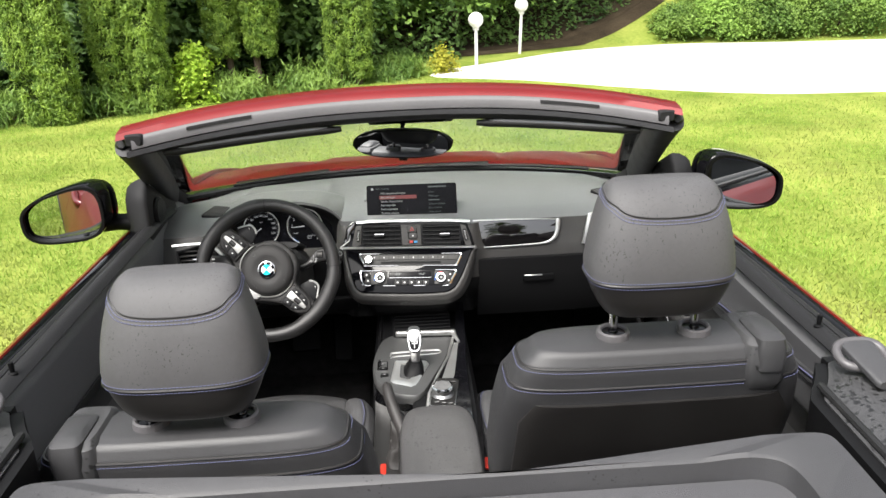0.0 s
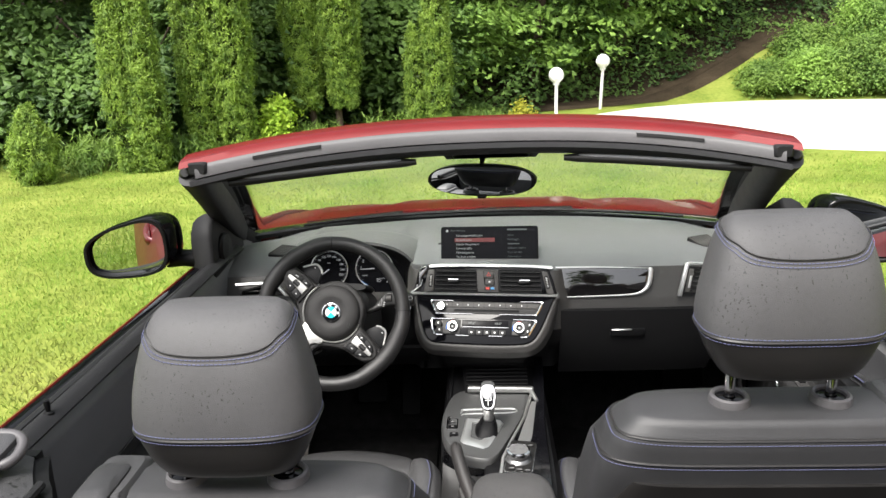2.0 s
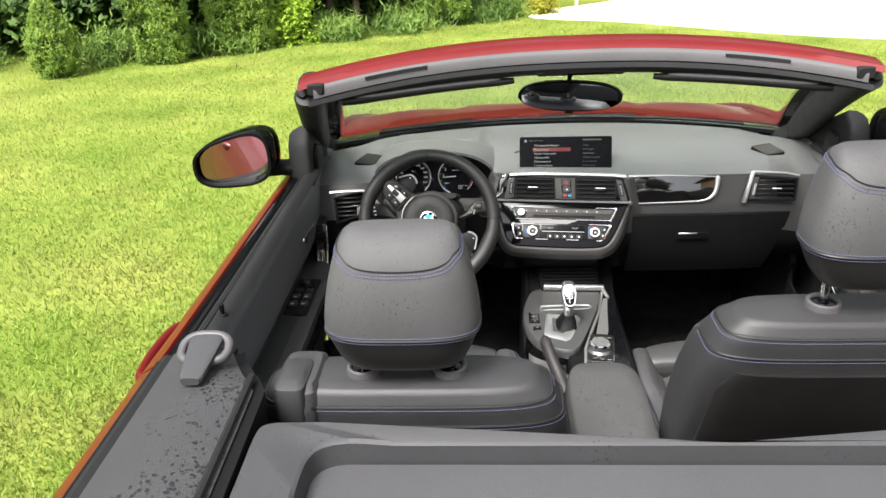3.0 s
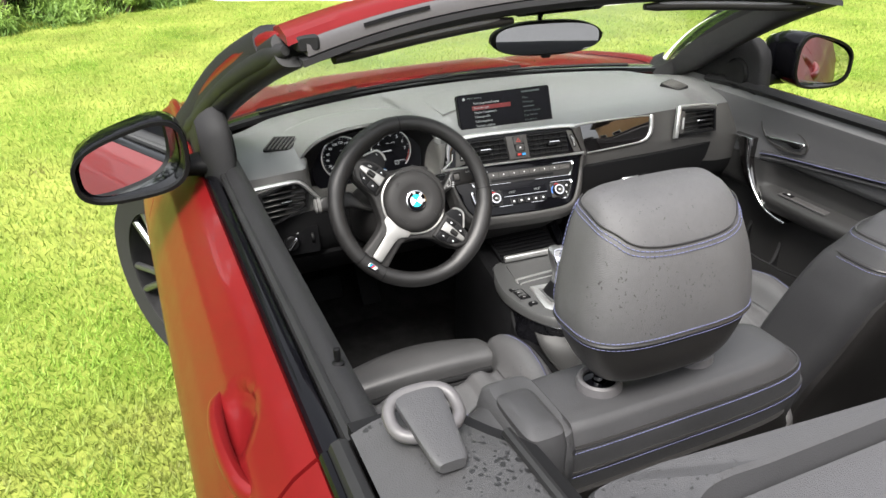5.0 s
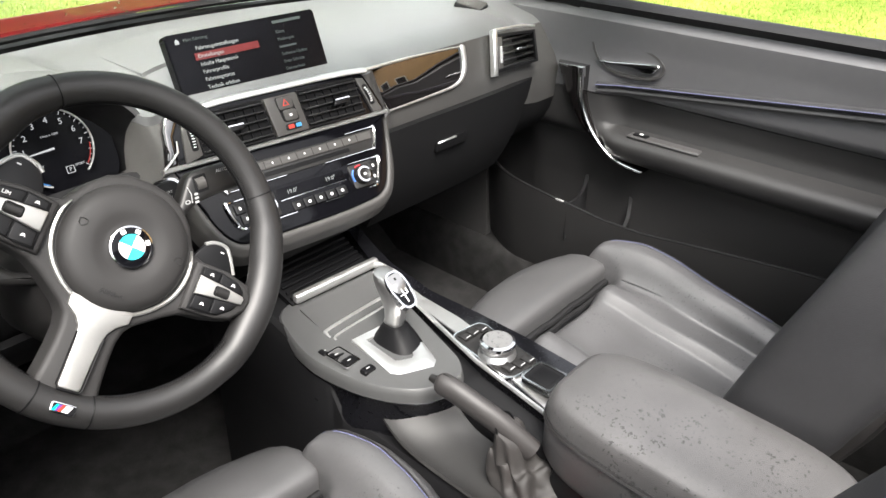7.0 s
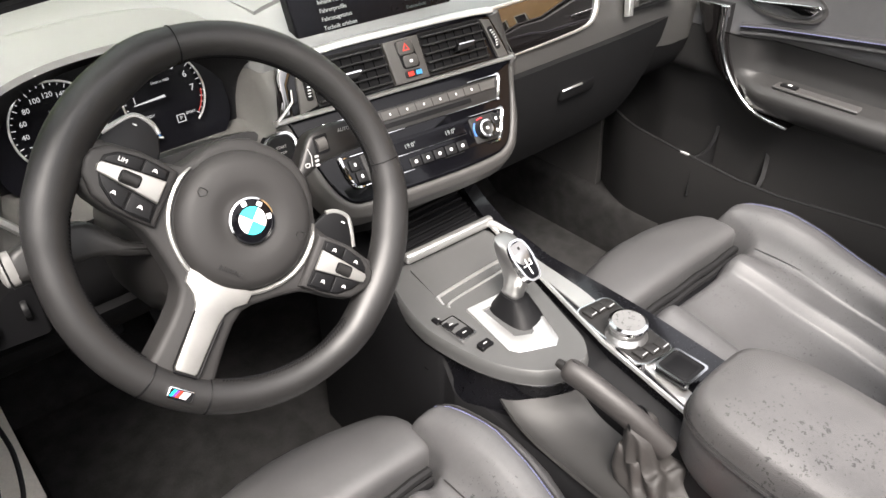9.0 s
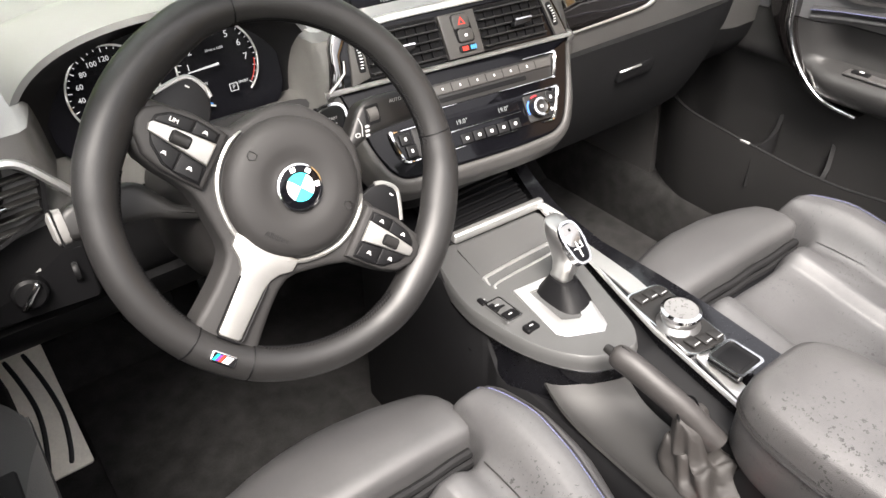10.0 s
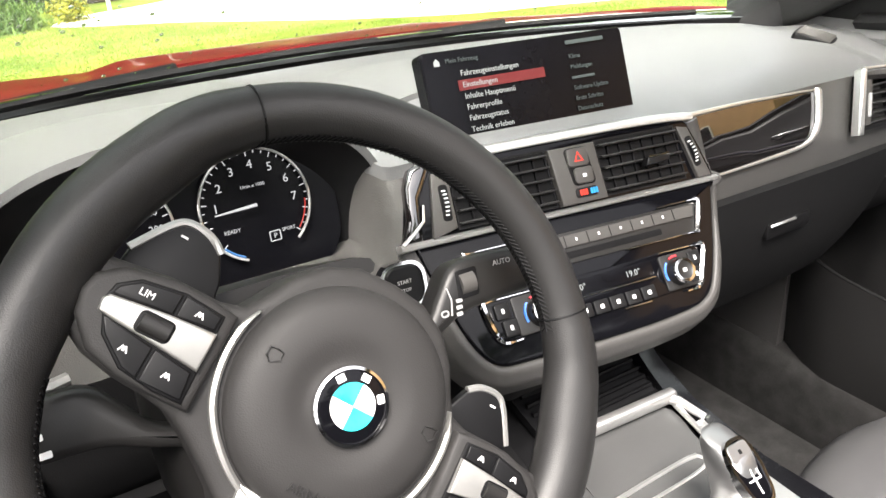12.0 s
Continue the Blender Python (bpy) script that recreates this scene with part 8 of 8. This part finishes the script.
spots = [(-9.2, 8.6, 6.5, 4.2), (-7.0, 9.9, 7.5, 4.2), (-5.2, 10.7, 7.5, 4.0), (-3.0, 11.5, 8.0, 4.2), (-0.9, 12.3, 7.5, 4.0), (1.1, 13.0, 6.8, 3.8), (2.9, 14.4, 7.2, 4.0), (4.7, 16.0, 7.5, 4.0), (6.6, 16.9, 7.5, 4.2), (8.9, 17.4, 8.0, 4.6), (11.6, 17.4, 8.0, 5.0), (-11.5, 11.5, 8.0, 5.0), (-2.0, 14.8, 10.0, 5.0), (3.0, 17.2, 10.0, 5.0), (-6.5, 13.8, 9.0, 5.0), (14.6, 17.2, 8.0, 5.0), (5.6, 19.6, 9.0, 5.0), (9.6, 20.4, 9.0, 5.5), (13.6, 20.8, 9.0, 5.5), (-4.9, 8.9, 1.5, 2.2), (-6.4, 8.7, 1.9, 2.4), (-3.6, 9.6, 2.6, 2.4), (-1.5, 10.6, 2.4, 2.0)]
for k, (x, y, h, w) in enumerate(spots):
    broad_tree(x, y, h, w, 100 + k, leafy=0.35 * h if h < 3 else 1.5 if y < 14.5 else 1.1, mat_=MAPLE if k in (4, 5, 6) else DECID)


def bush(x, y, h, w, seed, material, label, category="bush", leaf=0.07, n=26, droop=0.3, slim=0.55):
    rng = np.random.default_rng(seed)
    z0 = ground_z(x, y)
    b = thing("bush", (x, y, z0), label, category, "bushes")
    part("stems", merge(*[tube([(x, y, z0 - 0.05), (x + w * 0.3 * math.cos(k * 1.3), y + w * 0.3 * math.sin(k * 1.3), z0 + h * 0.7)], [0.015, 0.006], 5) for k in range(6)]), BARK, b)
    pts, out = [], []
    for k in range(n):
        a, q = rng.uniform(0, 6.28), rng.uniform(0.05, 1)
        r = w / 2 * math.sqrt(max(1 - (q * 0.95) ** 2, 0.02)) * rng.uniform(0.4, 1.0)
        c = np.array([x + r * math.cos(a), y + r * math.sin(a), z0 + q * h])
        o = rng.normal(size=(60, 3)) * np.array([0.10, 0.10, 0.10]) * (0.4 + w * 0.35)
        pts.append(c + o)
        d = o * 4 + np.array([math.cos(a), math.sin(a), 0.8])
        out.append(d / np.linalg.norm(d, axis=1)[:, None])
    raw("foliage", leaves(np.concatenate(pts), np.concatenate(out), leaf, rng, droop, slim), material, b)
    return b


bush(-2.62, 7.95, 0.62, 0.62, 31, BRIGHT, "bright yellow-green shrub between the arborvitae", n=40)
bush(0.62, 9.55, 0.34, 0.36, 32, YELLOW, "small golden shrub at the end of the driveway", leaf=0.05, n=22)
for k, (x, y, h, w) in enumerate([(5.3, 12.9, 0.42, 1.1), (6.1, 12.8, 0.65, 1.5), (7.0, 12.7, 0.85, 1.7), (8.2, 12.6, 1.1, 2.0), (9.8, 12.6, 1.3, 2.4), (11.6, 12.6, 1.5, 2.6), (13.5, 12.6, 1.7, 2.8), (6.4, 13.9, 0.55, 1.3), (7.6, 14.0, 0.95, 1.8), (9.2, 14.2, 1.3, 2.2), (11.2, 14.4, 1.5, 2.6)]):
    bush(x, y, h, w, 40 + k, WILD if k in (0, 2, 3, 5, 7) else MAPLE, "rough green bush on the bank above the driveway", leaf=0.062, n=210)
for k, (x, y, h, w) in enumerate([(-6.6, 6.8, 0.34, 1.5), (-4.7, 7.4, 0.26, 1.3), (-3.6, 7.5, 0.24, 1.1), (-2.2, 8.3, 0.20, 1.2), (-1.3, 8.9, 0.22, 1.5), (-0.2, 9.6, 0.16, 1.3), (-7.6, 7.0, 0.6, 1.5)]):
    bush(x, y, h, w, 60 + k, WILD, "tall wild grass and herbs under the trees", "undergrowth", leaf=0.13, n=46, droop=-2.2, slim=0.14)
# undergrowth that closes the foot of the wood
rng = np.random.default_rng(5)
n = 36000
ux = rng.uniform(-13, 14, n)
front = np.where(ux < 1, 9.5 + 0.22 * (ux + 6), np.interp(ux, [1, 3, 4.1, 5, 5.75, 7, 9, 11, 14], [11.9, 12.6, 13.4, 14.1, 14.75, 15.1, 15.4, 15.5, 15.4]))
uy = front + 0.1 + rng.uniform(0, 1, n) ** 1.5 * 4.5
uz = np.array([ground_z(a, b) for a, b in zip(ux, uy)]) + rng.uniform(0, 1, n) ** 1.6 * np.interp(ux, [2, 5], [1.2, 0.55]) * (0.6 + 0.4 * np.sin(ux * 2.3 + uy))
od = np.tile(np.array([0.0, -0.8, 0.6]), (n, 1))
tagged(raw("undergrowth", leaves(np.stack([ux, uy, uz], 1), od, 0.11, rng, lie=0.9), DECID), "dense dark undergrowth at the foot of the wood", "undergrowth", kind="stuff")
# trees and a house added behind the camera, to darken and tint mirrors and gloss
for k, (x, y, h, w) in enumerate([(-12, -3, 7.5, 5), (-13, 3, 7.5, 5), (-10, -9, 8, 5), (-4, -13, 8, 5.5), (2, -14, 8.5, 5.5), (16, 1, 8, 5), (17, 12, 8, 5)]):
    broad_tree(x, y, h, w, 300 + k, "broad-leaved tree added out of view behind the lawn", leafy=0.8, leaf=0.22)
# added house: its ochre wall tints the glossy trim strip
house = thing("house", (11, -7, 0), "unseen house added for its reflection, with ochre plaster walls and a dark roof", "house")
PLASTER = surface("ochre_plaster", (0.42, 0.25, 0.12), 0.9, vary=0.12, scale=2, grain=0.6, grain_scale=80)
part("wall", box((11, -7, 2.4), (9, 8, 5.2), 0.02), PLASTER, house)
part("roof", loft([[(x, -11.6, 4.9), (x, -7, 8.2), (x, -2.4, 4.9), (x, -2.6, 4.75), (x, -7, 8.0), (x, -11.4, 4.75)] for x in (6.1, 15.9)]), surface("dark_tiles", (0.06, 0.045, 0.04), 0.8, vary=0.3, scale=6), house)
for yy in (-9.9, -7.5):
    win = part("window", box((6.49, yy, 2.2), (0.08, 1.2, 1.3), 0.01), PIANO, house)
    part("frame", ring(rrect(1.3, 1.4, 0.02, 1), 0.08, 0.06, Matrix.Translation((6.44, yy, 2.2)) @ Matrix.Rotation(radians(-90), 4, "Z")), ENAMEL, win)

# lamps
for x, y, h, lean in ((1.15, 10.1, 0.69, 0.0), (2.05, 11.55, 0.79, 0.03)):
    z0 = ground_z(x, y)
    lamp = thing("garden_lamp", (x, y, z0), "white globe lamp on a thin white post by the driveway", "lamp", "garden lamps")
    part("post", tube([(x, y, z0 - 0.05), (x + lean, y, z0 + h - 0.10)], 0.026, 10), POLEWHITE, lamp)
    part("collar", tube([(x + lean, y, z0 + h - 0.13), (x + lean, y, z0 + h - 0.08)], [0.045, 0.055], 12), POLEWHITE, lamp)
    part("globe", superquad((x + lean, y, z0 + h + 0.02), (0.23, 0.23, 0.23), 1, 1, 28, 18), LAMPWHITE, lamp, smooth=180)
# dark floor of the wood
def wood_front(x):
    return ramp(x, [(-30, 7.5), (-8, 9.0), (-2, 10.2), (1, 11.7), (3, 12.55), (4.1, 13.3), (5, 14.0), (6, 14.7), (10, 15.4), (30, 16)])


def floor_fn(u, v):
    x = lerp(-30, 30, u)
    y = lerp(wood_front(x), 32, v**1.5)
    return (x, y, min(ground_z(x, y), 9.0) + 0.05)


tagged(part("forest_floor", sheet(floor_fn, 60, 30, 0.03), DIRT, smooth=180), "dark leaf-strewn soil under the wood", "forest floor", kind="structure")
# bare soil under the wood and along the path
def strip_ground(pts, half, lift):
    P = smooth_path(pts, 6)
    V, F = [], []
    for i, p in enumerate(P):
        d = (P[min(i + 1, len(P) - 1)] - P[max(i - 1, 0)]).normalized()
        s = Vector((-d.y, d.x, 0))
        for k in range(5):
            q = p + s * half * (k / 2 - 1)
            V.append((q.x, q.y, ground_z(q.x, q.y) + lift - (0.05 if k in (0, 4) else 0)))
    for i in range(len(P) - 1):
        F += [(5 * i + k, 5 * i + k + 1, 5 * i + 5 + k + 1, 5 * i + 5 + k) for k in range(4)]
    return V, F


tagged(part("forest_path", strip_ground([(0.6, 11.6, 0), (1.6, 11.8, 0), (2.95, 12.45, 0), (4.1, 13.2, 0), (5.0, 13.9, 0), (5.8, 14.55, 0), (7.0, 15.1, 0)], 0.17, 0.06), DIRT, smooth=180), "bare brown track up the wooded bank", "path", kind="structure")
# ---- grass ----
n = 900000
rng = np.random.default_rng(9)
reach, turn = 0.3 + 11.6 * rng.uniform(0, 1, n) ** 1.40, rng.uniform(-math.pi, math.pi, n)
gx, gy = -0.3 + reach * np.cos(turn), -0.6 + reach * np.sin(turn)
keep = (gy < 10.9) & (np.abs(gx) < 9) & ~((np.abs(gx) < 0.80) & (gy > -2.4) & (gy < 1.75)) & ~((gx > 0.6) & (gy > 9.45 - 0.78 * (gx - 0.3)) & (gy > 6.3))
gx, gy = gx[keep], gy[keep]
n = len(gx)
gz = 0.02 * np.sin(gx * 0.9) * np.sin(gy * 0.7) + 0.42 * np.maximum(gy - 10.5, 0)
ang, hgt, wid = rng.uniform(0, 6.283, n), rng.uniform(0.012, 0.036, n), rng.uniform(0.0022, 0.005, n)
tall = rng.uniform(0, 1, n) < 0.02
hgt[tall] *= 1.7
lx, ly = rng.normal(0, 0.018, n), rng.normal(0, 0.018, n)
A = np.stack([gx - wid * np.cos(ang), gy - wid * np.sin(ang), gz - 0.004], 1)
B = np.stack([gx + wid * np.cos(ang), gy + wid * np.sin(ang), gz - 0.004], 1)
C = np.stack([gx + lx, gy + ly, gz + hgt], 1)
GV = np.stack([A, B, C], 1).reshape(-1, 3).tolist()
tagged(raw("grass", (GV, [(3 * i, 3 * i + 1, 3 * i + 2) for i in range(n)]), BLADE), "short green grass blades of the lawn", "grass", kind="stuff")
